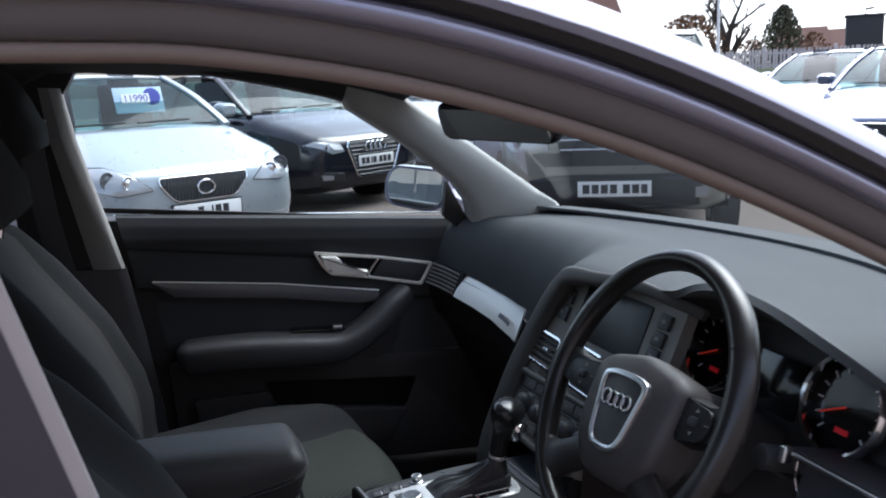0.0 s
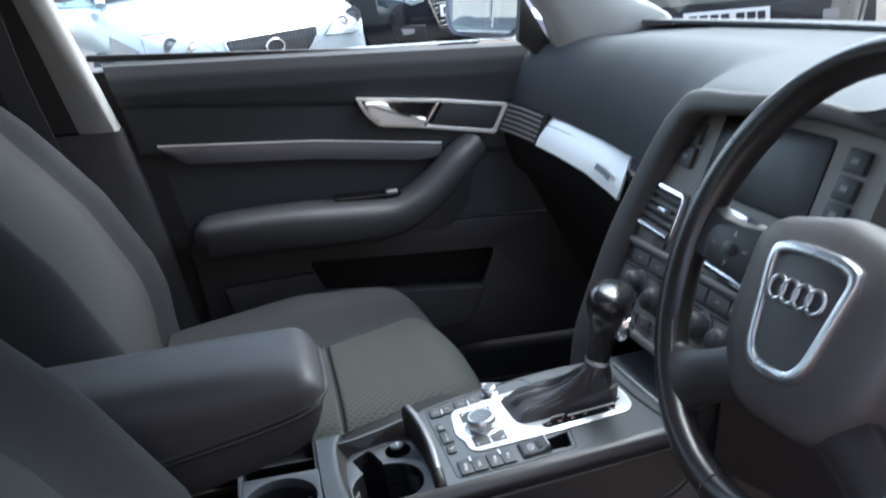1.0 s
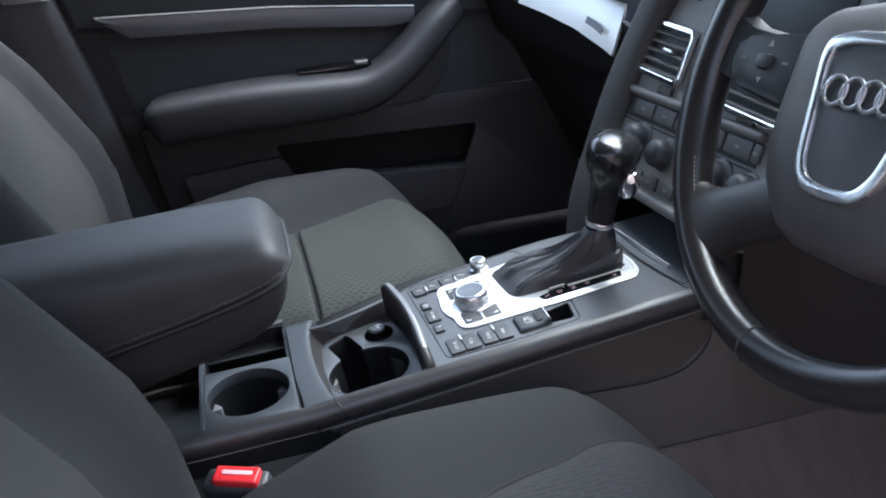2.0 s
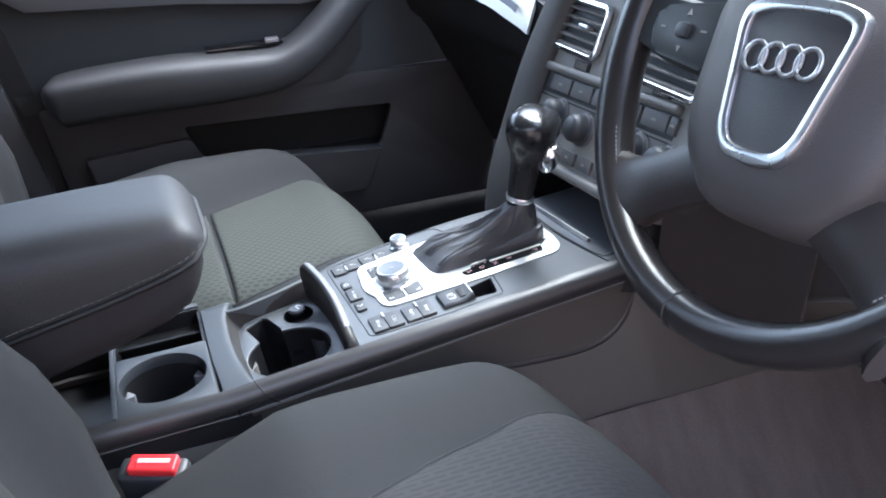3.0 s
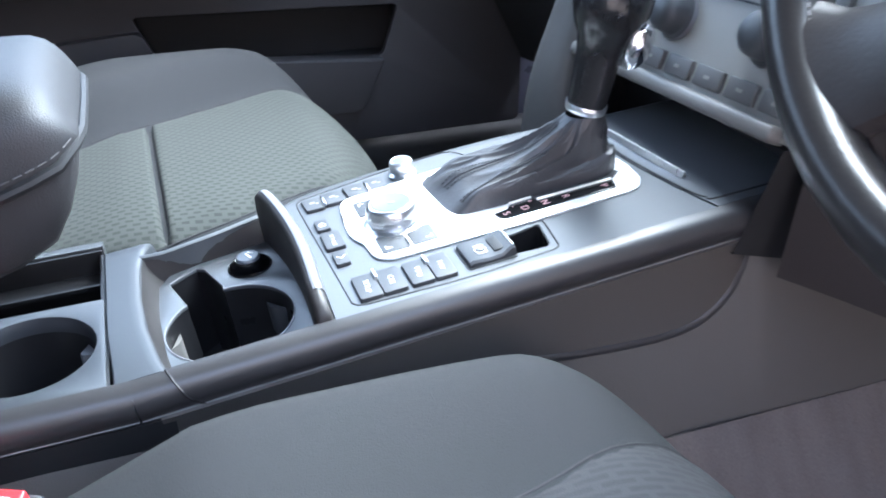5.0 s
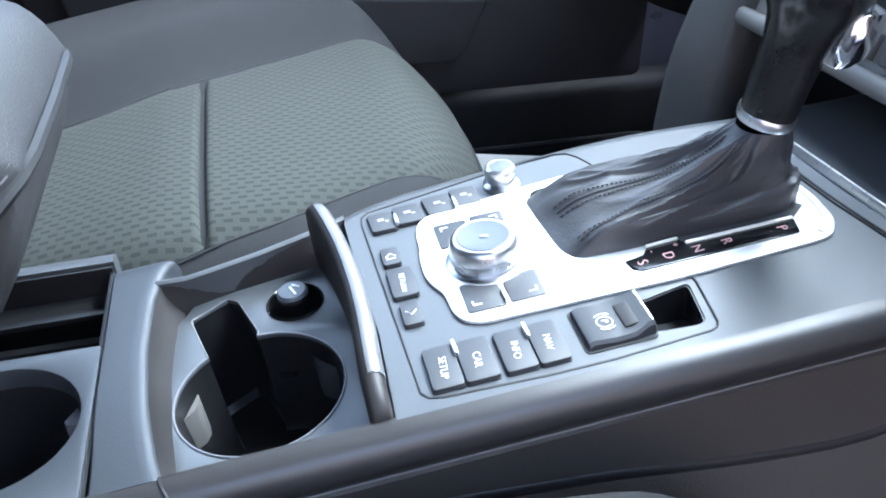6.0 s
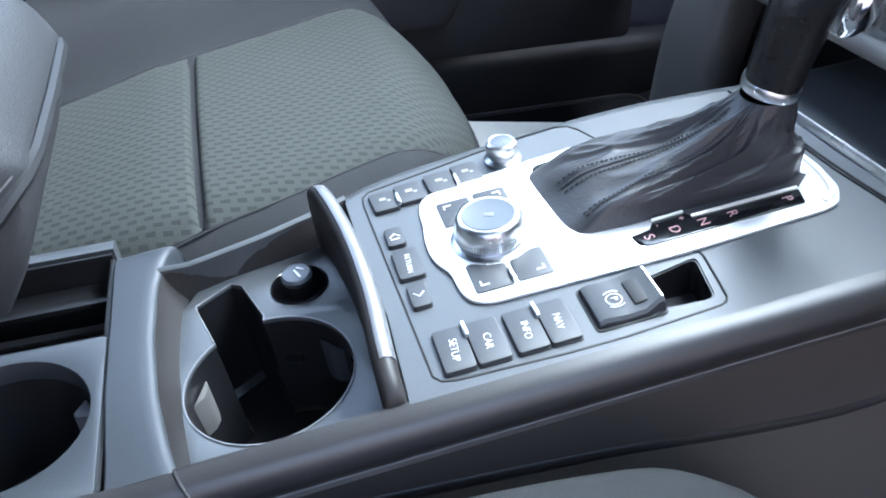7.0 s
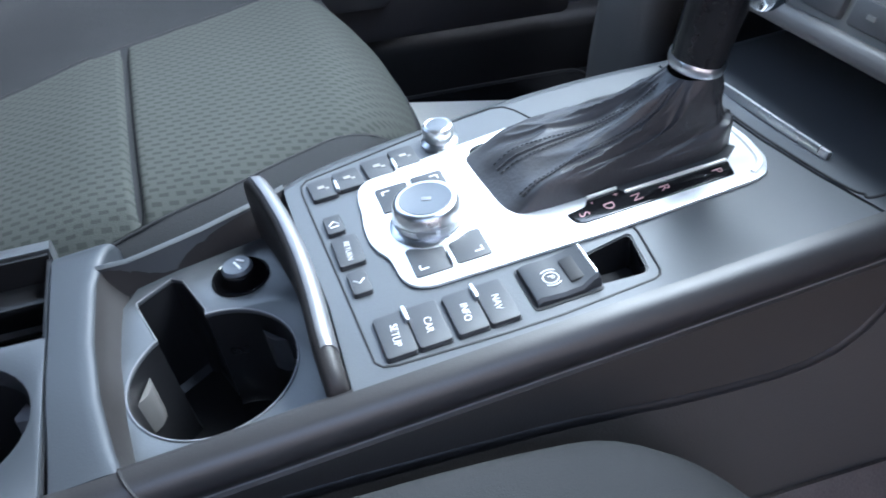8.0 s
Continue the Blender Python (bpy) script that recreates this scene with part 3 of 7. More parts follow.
mir = thing("wing_mirror", "silver-blue door mirror outside the far window", "wing mirror", (0.36, 0.80, 1.0))
MM = look((0.315, 0.90, 1.045), (-0.9, -0.55, 1.12)) @ pose(0, 0, 0, 0, 0, 4)
outl = rounded([(-0.085, 0.055), (0.075, 0.05), (0.095, 0.0), (0.08, -0.055), (-0.05, -0.06), (-0.092, -0.03)], 0.03, 6)
hs = loft([[MM @ Vector((x * s, y * s, z)) for x, y in outl] for s, z in ((0.93, -0.006), (1.0, -0.012), (1.04, 0.01), (1.03, 0.04), (0.9, 0.075), (0.6, 0.10), (0.2, 0.11))])
part("mirror_housing", hs, SILVER, mir)
part("mirror_glass", prism([(x * 0.88, y * 0.88) for x, y in outl], -0.0165, -0.0075, 0, MM), MIRROR, mir)
part("mirror_stalk", loft([[(0.375, 0.72, 0.985), (0.44, 0.72, 0.985), (0.44, 0.72, 1.03), (0.375, 0.72, 1.03)], [(0.36, 0.85, 1.0), (0.42, 0.85, 1.0), (0.42, 0.85, 1.045), (0.36, 0.85, 1.045)]]), SILVER, mir)

# ---- dashboard ----
dash = thing("dashboard", "dark grey grained dashboard with satin silver inlay", "dashboard", (0.6, 0, 0.6))
SLOPE = 0.38
BORDER = mk("dark_grey_stack_border", (0.058, 0.055, 0.053), 0.6, bump=0.35, bscale=800, scale=12)


def lip(y):
    """The dashboard's rear edge over its facia: x, z."""
    ys = [-0.72, -0.66, -0.60, -0.54, -0.45, -0.36, -0.28, -0.24, -0.20, -0.14, -0.05, 0.03, 0.09, 0.135, 0.17, 0.22, 0.30, 0.40, 0.47, 0.56, 0.64, 0.70]
    xs = [0.36, 0.36, 0.36, 0.36, 0.36, 0.36, 0.36, 0.365, 0.368, 0.362, 0.356, 0.352, 0.358, 0.365, 0.385, 0.405, 0.410, 0.402, 0.390, 0.360, 0.325, 0.305]
    zs = [0.960, 0.985, 1.003, 1.017, 1.037, 1.045, 1.034, 1.014, 1.001, 0.999, 0.997, 0.992, 0.98, 0.955, 0.905, 0.86, 0.835, 0.838, 0.848, 0.864, 0.878, 0.886]
    w = (-0.03, -0.015, 0.0, 0.015, 0.03) if y < 0.1 else (0.0,)
    return sum(interp(y + d, ys, xs) for d in w) / len(w), sum(interp(y + d, ys, zs) for d in w) / len(w)


def base_x(y):
    return 0.875 - 0.27 * abs(y / 0.63) ** 2.0


def pad_f(u, v):
    x0, z0 = lip(v)
    x1 = base_x(v)
    crest = interp(abs(v), [0, 0.5, 0.70], [1.012, 1.012, 1.0])
    t = u
    x = x0 + (x1 - x0) * (0.15 * t + 0.85 * t ** 1.6)
    rise = 1 - (1 - min(1, t / 0.55)) ** 2.6
    z = z0 + (crest - z0) * rise + 0.012 * smoothstep(t, 0.6, 1.0)
    return (x, v, z)


ypos = lin(-0.70, 0.70, 91)
part("upper_pad", skin(pad_f, lin(0, 1, 26), ypos, 0.012), PAD, dash, "grained soft dash top")
part("screen_base", skin(lambda u, v: (base_x(v) - 0.09 + 0.12 * u, v, 1.0285 - 0.004 * u), lin(0, 1, 3), lin(-0.64, 0.64, 27), 0.006), PAD, dash, "dark strip at the foot of the windscreen")


def strip_line(y):
    ys = [0.33, 0.36, 0.40, 0.47, 0.54, 0.60, 0.65, 0.695]
    return interp(y, ys, [0.420, 0.418, 0.412, 0.395, 0.370, 0.345, 0.323, 0.300]), interp(y, ys, [0.775, 0.789, 0.802, 0.822, 0.836, 0.846, 0.855, 0.861])


def silver_f(u, v):
    x, z = strip_line(v)
    h = interp(v, [0.37, 0.44, 0.60], [0.036, 0.035, 0.029])
    top = h - 2 * h * (1 - math.sqrt(max(0.0, 1 - max(0.0, (0.428 - v) / 0.046) ** 2)))
    k = -h + (top + h) * (u + 1) / 2
    return (x - 0.010 + 0.022 * k / h - 0.006 * math.cos(k / h * 1.5), v, z + 0.004 + k)


part("silver_inlay", skin(silver_f, lin(-1, 1, 9), lin(0.3825, 0.43, 14) + lin(0.44, 0.595, 14), 0.006), INLAY, dash, "satin silver facia inlay")
part("badge_recess", skin(lambda u, v: (lambda p: (p[0] - 0.0075, p[1], p[2]))(silver_f(-0.42 + 0.26 * u, v)), lin(0, 1, 3), lin(0.408, 0.446, 6), 0.001), STRIP, dash, "small flat badge")
vent = part("side_vent", skin(lambda u, v: (strip_line(v)[0] - 0.008 + 0.010 * u, v, strip_line(v)[1] + 0.027 * u), lin(-1, 1, 5), lin(0.598, 0.692, 8), 0.01), DARK, dash, "black side air vent")
for k in range(6):
    off = lin(-0.022, 0.022, 6)[k]
    part("slat", tube([(strip_line(y)[0] - 0.020 + 0.37 * off, y, strip_line(y)[1] + off) for y in lin(0.602, 0.686, 6)], 0.0028, 6), GREY, vent)
# lower passenger dash and glovebox
def lower_f(u, v):
    x, z = strip_line(min(max(v, 0.33), 0.695))
    if v < 0.33:
        z = 0.775 - (0.33 - v) * 0.3
        x = 0.42 - (0.33 - v) * 0.25
    zz = interp(u, [0, 0.1, 0.5, 1], [z + 0.01, z - 0.035, z - 0.12, 0.50])
    return (x + interp(u, [0, 0.1, 0.4, 1], [0.0, -0.004, 0.02, 0.17]), v, zz)


part("glovebox", skin(lower_f, lin(0, 1, 16), lin(0.15, 0.71, 20), 0.01), mk("glovebox_black", (0.018, 0.017, 0.018), 0.6, bump=0.35, bscale=900, spec=0.3), dash, "dark glovebox lid under the inlay")
part("glovebox_line", tube([(lower_f(0.14, y)[0] - 0.002, y, lower_f(0.14, y)[2]) for y in lin(0.22, 0.70, 16)], 0.0015, 5), DARK, dash)
# curved border of the centre stack
bp = spline([(0.388, -0.27, 0.982), (0.372, -0.20, 0.992), (0.362, -0.12, 0.995), (0.356, -0.02, 0.984), (0.356, 0.080, 0.970), (0.360, 0.122, 0.942), (0.352, 0.155, 0.895), (0.335, 0.177, 0.835), (0.312, 0.188, 0.77), (0.288, 0.189, 0.70), (0.262, 0.180, 0.63), (0.250, 0.167, 0.56)], 6)
bs = [(interp(i, [0, 8, 20, 32, len(bp) - 1], [0.28, 0.32, 0.45, 0.85, 1.1]),) * 2 for i in range(len(bp))]
part("stack_border", sweep(bp, sup(0.030, 0.022, 3, 18), (-1, 0, 0.4), scale=bs), BORDER, dash, "padded border sweeping down to the console")
nb = spline([(0.345, -0.245, 0.87), (0.326, -0.200, 0.80), (0.308, -0.155, 0.735), (0.318, -0.128, 0.700)], 6)
part("near_stack_border", sweep(nb, sup(0.018, 0.018, 3, 16), (-1, 0, 0.4)), BORDER, dash, "padded border on the driver's side")
part("stack_cheek", skin(lambda u, v: (interp(v, [0, 1], [0.27, 0.55]) + 0.10 * (1 - u) * (1 - v), 0.203 - 0.02 * u, 0.93 - 0.45 * u), lin(0, 1, 8), lin(0, 1, 5), 0.008), SOFT, dash)
# stack face
SM = Matrix(((0, SLOPE / math.hypot(1, SLOPE), -1 / math.hypot(1, SLOPE), 0.26), (1, 0, 0, 0), (0, 1 / math.hypot(1, SLOPE), SLOPE / math.hypot(1, SLOPE), 0.64), (0, 0, 0, 1)))
SM = Matrix(SM) @ Matrix.Diagonal((1, 1, 1, 1))
ZS = math.hypot(1, SLOPE)


def st(y, z, out=0.0):
    """A place on the stack's face: across, up, out to the cabin."""
    return SM @ Matrix.Translation((y, (z - 0.64) * ZS, out))


face = [(0.170, 0.676), (0.172, 0.72), (0.165, 0.80), (0.155, 0.90), (0.125, 0.95), (0.06, 0.985), (-0.23, 0.985), (-0.235, 0.84), (-0.16, 0.77), (-0.128, 0.72), (-0.118, 0.684)]
part("stack_face", prism([(y, (z - 0.64) * ZS) for y, z in face], -0.02, 0.0, 0.0, SM), GREY, dash, "grey facia of the centre stack")
part("display", prism(rounded([(0.055, (0.872 - 0.64) * ZS), (-0.152, (0.878 - 0.64) * ZS), (-0.148, (0.966 - 0.64) * ZS), (0.055, (0.962 - 0.64) * ZS)], 0.006), -0.006, 0.0015, 0.001, SM), SCREEN, dash, "dark switched-off display")
part("disc_slot_trim", box(0.10, 0.008, 0.006, st(-0.02, 0.862, 0.004), 0.002), CHROME, dash, "bright bar under the display")


def stack_button(y, z, w, h, parent=dash, lab=""):
    b = part("button", box(w, h, 0.008, st(y, z, 0.002), 0.0025), BUTTON, parent, lab)
    part("symbol", box(w * 0.32, h * 0.22, 0.0006, st(y, z, 0.0064)), GREY, b)
    return b


for z in (0.928, 0.898):
    stack_button(0.104, z, 0.034, 0.028)
for z in (0.952, 0.926, 0.901):
    stack_button(-0.190, z, 0.030, 0.024)
for y0, y1 in ((0.066, 0.168), (-0.125, -0.010)):
    w, yc = y1 - y0, (y0 + y1) / 2
    v = part("centre_vent", box(w, 0.050, 0.012, st(yc, 0.826, -0.004), 0.002), DARK, dash, "black centre air vent")
    part("vent_frame", plate(rrect(w + 0.004, 0.062, 0.010), [rrect(w - 0.004, 0.054, 0.007)], 0, 0.007, 0.0012, st(yc, 0.826, 0.002)), CHROME, v, "chrome vent surround")
    for k in range(5):
        part("slat", box(w - 0.006, 0.0025, 0.014, st(yc, 0.806 + 0.0100 * k, 0.001) @ pose(0, 0, 0, 25), 0.0008), RIDGE, v)
    part("vent_tab", box(0.020, 0.005, 0.012, st(yc - 0.015, 0.828, 0.006), 0.002), SATIN, v)

def row(y, z):
    """The facia's rows rise a little towards the driver."""
    return z - 0.05 * (y - 0.03)


ROWT = pose(0, 0, 0, 0, 0, -2.9)
for y, z in ((0.090, 0.789), (-0.068, 0.792)):
    vw = part("vent_wheel", box(0.030, 0.011, 0.006, st(y, row(y, 0.792), 0.001) @ ROWT, 0.002), BUTTON, dash, "ribbed thumb wheel")
    for k in range(6):
        part("rib", box(0.0016, 0.008, 0.002, st(y - 0.0125 + 0.005 * k, row(y, 0.792), 0.0045) @ ROWT), GREY, vw)
part("facia_ridge", box(0.275, 0.011, 0.014, st(0.030, 0.7815, 0.001) @ ROWT, 0.005, 3), RIDGE, dash, "raised rib across the facia")
part("button_channel", box(0.268, 0.026, 0.004, st(0.028, 0.7655, -0.001) @ ROWT, 0.001), SOFT, dash, "dark channel behind the buttons")
for y in (0.118, 0.070, 0.022, -0.026, -0.074, -0.104):
    cb = part("climate_button", box(0.044 if y > -0.1 else 0.012, 0.0185, 0.007, st(y, row(y, 0.7660), 0.001) @ ROWT, 0.002), STRIP if y == 0.022 else FACIABTN, dash)
    part("symbol", box(0.008, 0.0025, 0.0006, st(y, row(y, 0.7660), 0.0048) @ ROWT), GREY, cb)
part("facia_joint", box(0.275, 0.0016, 0.002, st(0.030, 0.7500, 0.0003) @ ROWT), DARK, dash)
for y, z in ((0.105, 0.731), (0.044, 0.729), (-0.060, 0.737), (-0.112, 0.739)):
    kn = part("climate_knob", lathe([(0.019, -0.001), (0.019, 0.004), (0.0165, 0.006), (0.0160, 0.012), (0.0150, 0.018), (0.0115, 0.022), (0.006, 0.0235), (0.0, 0.0238)], 28, st(y, z, 0.0)), BUTTON, dash, "round black climate knob")
    part("knob_ring", lathe([(0.0195, 0.0), (0.0202, 0.002), (0.0195, 0.004)], 28, st(y, z, 0.0), cap=False), STRIP, kn)
for y in lin(0.128, -0.092, 7):
    b = part("button", box(0.0300, 0.0155, 0.006, st(y, row(y, 0.6965), 0.001) @ ROWT, 0.002), FACIABTN, dash)
    part("symbol", box(0.006, 0.0025, 0.0006, st(y, row(y, 0.6965), 0.0044) @ ROWT), GREY, b)
part("stack_sill", box(0.272, 0.012, 0.018, st(0.030, 0.6800, 0.002) @ ROWT, 0.005, 3), RIDGE, dash, "rounded lower lip of the facia")
# hollow coloured near black for the shade under the facia
part("stack_recess", loft([[(0.272, 0.175, 0.672), (0.276, -0.112, 0.680), (0.262, -0.098, 0.60), (0.26, 0.175, 0.60)], [(0.335, 0.175, 0.672), (0.335, -0.112, 0.680), (0.335, -0.098, 0.58), (0.335, 0.175, 0.58)]][::-1], cap=False), DARK, dash, "hollow under the facia, shade in its colour")
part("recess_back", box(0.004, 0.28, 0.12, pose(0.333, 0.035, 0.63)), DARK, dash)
# driver's side: hood, cluster, knee panel
def cowl_f(u, v):
    x0, z0 = lip(v)
    return (x0 + 0.006 + 0.11 * u, v, z0 - 0.006 - 0.055 * u)


part("hood_lining", skin(cowl_f, lin(0, 1, 4), lin(-0.66, 0.10, 24), 0.004), SOFT, dash)
part("cluster_face", prism([(-0.67, 0.80), (-0.22, 0.80), (-0.20, 0.99), (-0.66, 0.99)], 0, 0.01, 0, Matrix(((0, 0.25, -1, 0.235), (1, 0, 0, 0), (0, 1, 0.25, 0), (0, 0, 0, 1)))), SOFT, dash, "black instrument cluster")
for yc in (-0.248, -0.498):
    gm = look((0.424, yc, 0.926), (0.424 - 1, yc, 0.926 + 0.28))
    gm = gm @ pose(0, 0, 0, 0, 180, 0)
    g = part("gauge", lathe([(0.0, -0.012), (0.056, -0.012), (0.056, 0.0)], 32, gm, cap=False), GLOSS, dash, "round black gauge")
    part("gauge_ring", lathe([(0.056, -0.004), (0.057, 0.006), (0.061, 0.008), (0.064, 0.004), (0.064, -0.006)], 40, gm, cap=False), CHROME, g, "chrome gauge ring")
    for k in range(13):
        t = radians(225 - 270 * k / 12)
        part("tick", box(0.009, 0.0016, 0.001, gm @ Matrix.Translation((0.046 * math.cos(t), 0.046 * math.sin(t), -0.010)) @ Matrix.Rotation(t, 4, "Z")), WHITE, g)
    t = radians(205)
    part("needle", box(0.040, 0.0022, 0.002, gm @ Matrix.Rotation(t, 4, "Z") @ Matrix.Translation((0.022, 0, -0.007))), glow("lit_needle_red", (0.8, 0.05, 0.03), 0.035), g, "lit red needle")
    part("warning_lamp", box(0.020, 0.007, 0.001, gm @ Matrix.Translation((0.0, -0.030, -0.010)), 0.0), glow("lit_lamp_red", (0.7, 0.02, 0.03), 0.025), g, "glowing red display")
part("cluster_display", box(0.09, 0.075, 0.004, look((0.428, -0.38, 0.915), (-0.57, -0.38, 1.195)), 0.001), GLOSS, dash)


def knee_low(y):
    return interp(y, [-0.70, -0.45, -0.31, -0.20, -0.078], [0.66, 0.695, 0.682, 0.625, 0.565])


def knee_f(u, v):
    return (interp(u, [0, 0.2, 0.5, 1], [0.385, 0.350, 0.340, 0.345]), v, 0.82 + (knee_low(v) - 0.82) * u)


def knee_under_f(u, v):
    return (0.349 + 0.26 * u, v, knee_low(v) + (0.42 - knee_low(v)) * u ** 1.3)


part("knee_panel", skin(knee_f, lin(0, 1, 14), lin(-0.70, -0.080, 26), 0.010), mk("brown_black_knee_plastic", (0.030, 0.0235, 0.022), 0.6, bump=0.2), dash, "dark panel under the steering column")
part("knee_return", skin(lambda u, v: (0.292 + 0.051 * math.sin(v * math.pi / 2), -0.1125 - 0.15 * v - 0.012 * u, 0.585 + 0.135 * u), lin(0, 1, 5), lin(0, 1, 9), 0.003), MATS["brown_black_knee_plastic"], dash)
part("lower_knee_panel", skin(knee_under_f, lin(0, 1, 12), lin(-0.70, -0.085, 26), 0.006), SIDE, dash, "brownish grey panel below the knee trim")
lsw = part("light_switch_panel", box(0.165, 0.080, 0.014, look((0.356, -0.602, 0.838), (-0.6, -0.602, 1.06)), 0.004), BUTTON, dash, "black light switch panel")
part("panel_trim", tube([(0.3435, y, 0.8815 + 0.012 * (-0.515 - y)) for y in lin(-0.515, -0.69, 6)], 0.0026, 8), SATIN, lsw, "bright upper trim bar")
part("panel_edge", tube(spline([(0.3440, -0.5230, 0.8760), (0.3440, -0.5215, 0.855), (0.3490, -0.5235, 0.835), (0.3560, -0.5300, 0.806)], 5), 0.0012, 6), CHROME, lsw, "thin curved chrome edge")
part("rotary_switch", lathe([(0.022, 0.0), (0.022, 0.004), (0.019, 0.008), (0.017, 0.016), (0, 0.017)], 28, look((0.347, -0.600, 0.842), (1.3, -0.600, 0.62))), SOFT, lsw, "rotary light switch")
part("facia_ledge", box(0.085, 0.20, 0.010, pose(0.392, -0.600, 0.8745, 0, 8, 0), 0.003), SOFT, dash)

rm = thing("interior_mirror", "black interior mirror hanging from the windscreen", "rear-view mirror", (0.20, 0.0, 1.30))
rmm = look((0.165, -0.005, 1.240), (-0.6, -0.36, 0.75))
part("mirror_shell", loft([[rmm @ Vector((x * s, y * s, z)) for x, y in rounded([(-0.125, -0.03), (0.125, -0.034), (0.12, 0.03), (-0.115, 0.034)], 0.018, 5)] for s, z in ((0.96, -0.01), (1, -0.004), (1, 0.01), (0.8, 0.026))]), GLOSS, rm)
part("mirror_face", prism(rounded([(-0.117, -0.025), (0.117, -0.028), (0.112, 0.025), (-0.108, 0.028)], 0.014, 5), -0.0135, -0.009, 0, rmm), MIRROR, rm)
part("mirror_arm", tube(spline([(0.165, 0.02, 1.245), (0.20, 0.02, 1.275), (0.27, 0.015, 1.31)], 4), 0.010, 8), SOFT, rm)
# ---- steering wheel ----
wheel = thing("steering_wheel", "worn black leather four-spoke steering wheel with chrome badge frame", "steering wheel", (0.27, -0.352, 0.88))
TH = radians(24.1)
WC = Vector((0.229, -0.352, 0.906))
WX, WY = Vector((0, -1, 0)), Vector((math.sin(TH), 0, math.cos(TH)))
TURNED = radians(5)
WX, WY = WX * math.cos(TURNED) + WY * math.sin(TURNED), WY * math.cos(TURNED) - WX * math.sin(TURNED)
WZ = WX.cross(WY)
WHEEL = Matrix(((WX.x, WY.x, WZ.x, WC.x), (WX.y, WY.y, WZ.y, WC.y), (WX.z, WY.z, WZ.z, WC.z), (0, 0, 0, 1)))


def on_wheel(bm):
    bm.transform(WHEEL)
    return bm


R0 = 0.186
SPOKE = mk("dark_spoke_plastic", (0.013, 0.013, 0.014), 0.48, bump=0.2, bscale=900, spec=0.35)
rings = []
for i in range(97):
    t = 2 * math.pi * (i % 96) / 96
    c, s = math.cos(t), math.sin(t)
    grip = 1.0 + 0.24 * smoothstep(math.degrees(math.atan2(s, abs(c))), -42, -15) * (1 - smoothstep(math.degrees(math.atan2(s, abs(c))), 38, 62))
    ring = []
    for k in range(14):
        a = 2 * math.pi * k / 14
        r = R0 + 0.0142 * grip * math.cos(a)
        ring.append((r * c, r * s, 0.0165 * math.sin(a)))
    rings.append(ring)
b = loft(rings, cap=False)
bmesh.ops.remove_doubles(b, verts=b.verts, dist=1e-6)
rimo = part("rim", on_wheel(b), LEATHER, wheel, "worn shiny black leather rim")
mk("seam_thread", (0.22, 0.21, 0.20), 0.8)
mk("dark_seam", (0.03, 0.028, 0.027), 0.7)
for deg in (30, 150, 264):
    t = radians(deg)
    ring = [((R0 + 0.0146 * math.cos(a)) * math.cos(t), (R0 + 0.0146 * math.cos(a)) * math.sin(t), 0.0164 * math.sin(a)) for a in lin(0, 2 * math.pi, 25)[:-1]]
    part("rim_seam", on_wheel(tube(ring, 0.0008, 5, True)), MATS["dark_seam"], rimo)
for sgn in (0, 1):
    pts = []
    for i in range(60):
        t = radians(lin(150, 226, 60)[i]) if sgn == 0 else radians(lin(314, 390, 60)[i])
        pts.append(((R0 - 0.0125) * math.cos(t), (R0 - 0.0125) * math.sin(t), 0.009))
    for i in range(0, 59):
        p, q = Vector(pts[i]), Vector(pts[i + 1])
        d = (q - p) * 0.62
        part("stitch", on_wheel(tube([p, p + d], 0.0006, 4)), MATS["seam_thread"], rimo)
SPOKEHIDE = mk("wrapped_spoke_leather", (0.024, 0.020, 0.019), 0.42, bump=0.25, bscale=420, scale=18, rvar=0.05, var=0.1, spec=0.4)
# hub and spokes: the hub sits a little off the rim's centre
HX = 0.0165


def hub_ring(s, z):
    o = rounded([(-0.078, 0.026), (-0.058, 0.043), (0.0165, 0.056), (0.091, 0.043), (0.111, 0.026), (0.108, -0.045), (0.098, -0.077), (0.066, -0.108), (0.046, -0.114), (-0.013, -0.114), (-0.033, -0.108), (-0.065, -0.077), (-0.075, -0.045)], 0.016, 5)
    return [(HX + (x - HX) * s, -0.026 + (y + 0.026) * s, z) for x, y in o]


part("hub", on_wheel(loft([hub_ring(0.97, -0.035), hub_ring(1.0, -0.012), hub_ring(1.0, 0.002), hub_ring(0.985, 0.009), hub_ring(0.95, 0.0155), hub_ring(0.88, 0.0205), hub_ring(0.72, 0.0250), hub_ring(0.4, 0.0275), hub_ring(0.1, 0.028)])), mk("airbag_cover", (0.052, 0.046, 0.045), 0.5, bump=0.4, bscale=900), wheel, "black airbag cover")


def beside(sg, x):
    """Across the wheel on either side: mirrored about the hub's middle near it, about the rim's at the rim."""
    return x if sg < 0 else -x + 2 * HX * max(0.0, min(1.0, 1 - (-x - 0.07) / 0.10))


frm = [(-0.046, 0.016), (-0.030, 0.021), (0.0, 0.0225), (0.030, 0.021), (0.046, 0.016), (0.048, 0.006), (0.034, -0.056), (0.024, -0.068), (0.0, -0.071), (-0.024, -0.068), (-0.034, -0.056), (-0.048, 0.006)]
frm = [(x * 0.985 + 0.0180, (y if y > -0.01 else -0.01 + (y + 0.01) * 1.10) + 0.001) for x, y in rounded(frm, 0.010, 4)]
fin = [((x - 0.0180) * 0.91 + 0.0180, (y + 0.027) * 0.92 - 0.027) for x, y in frm]
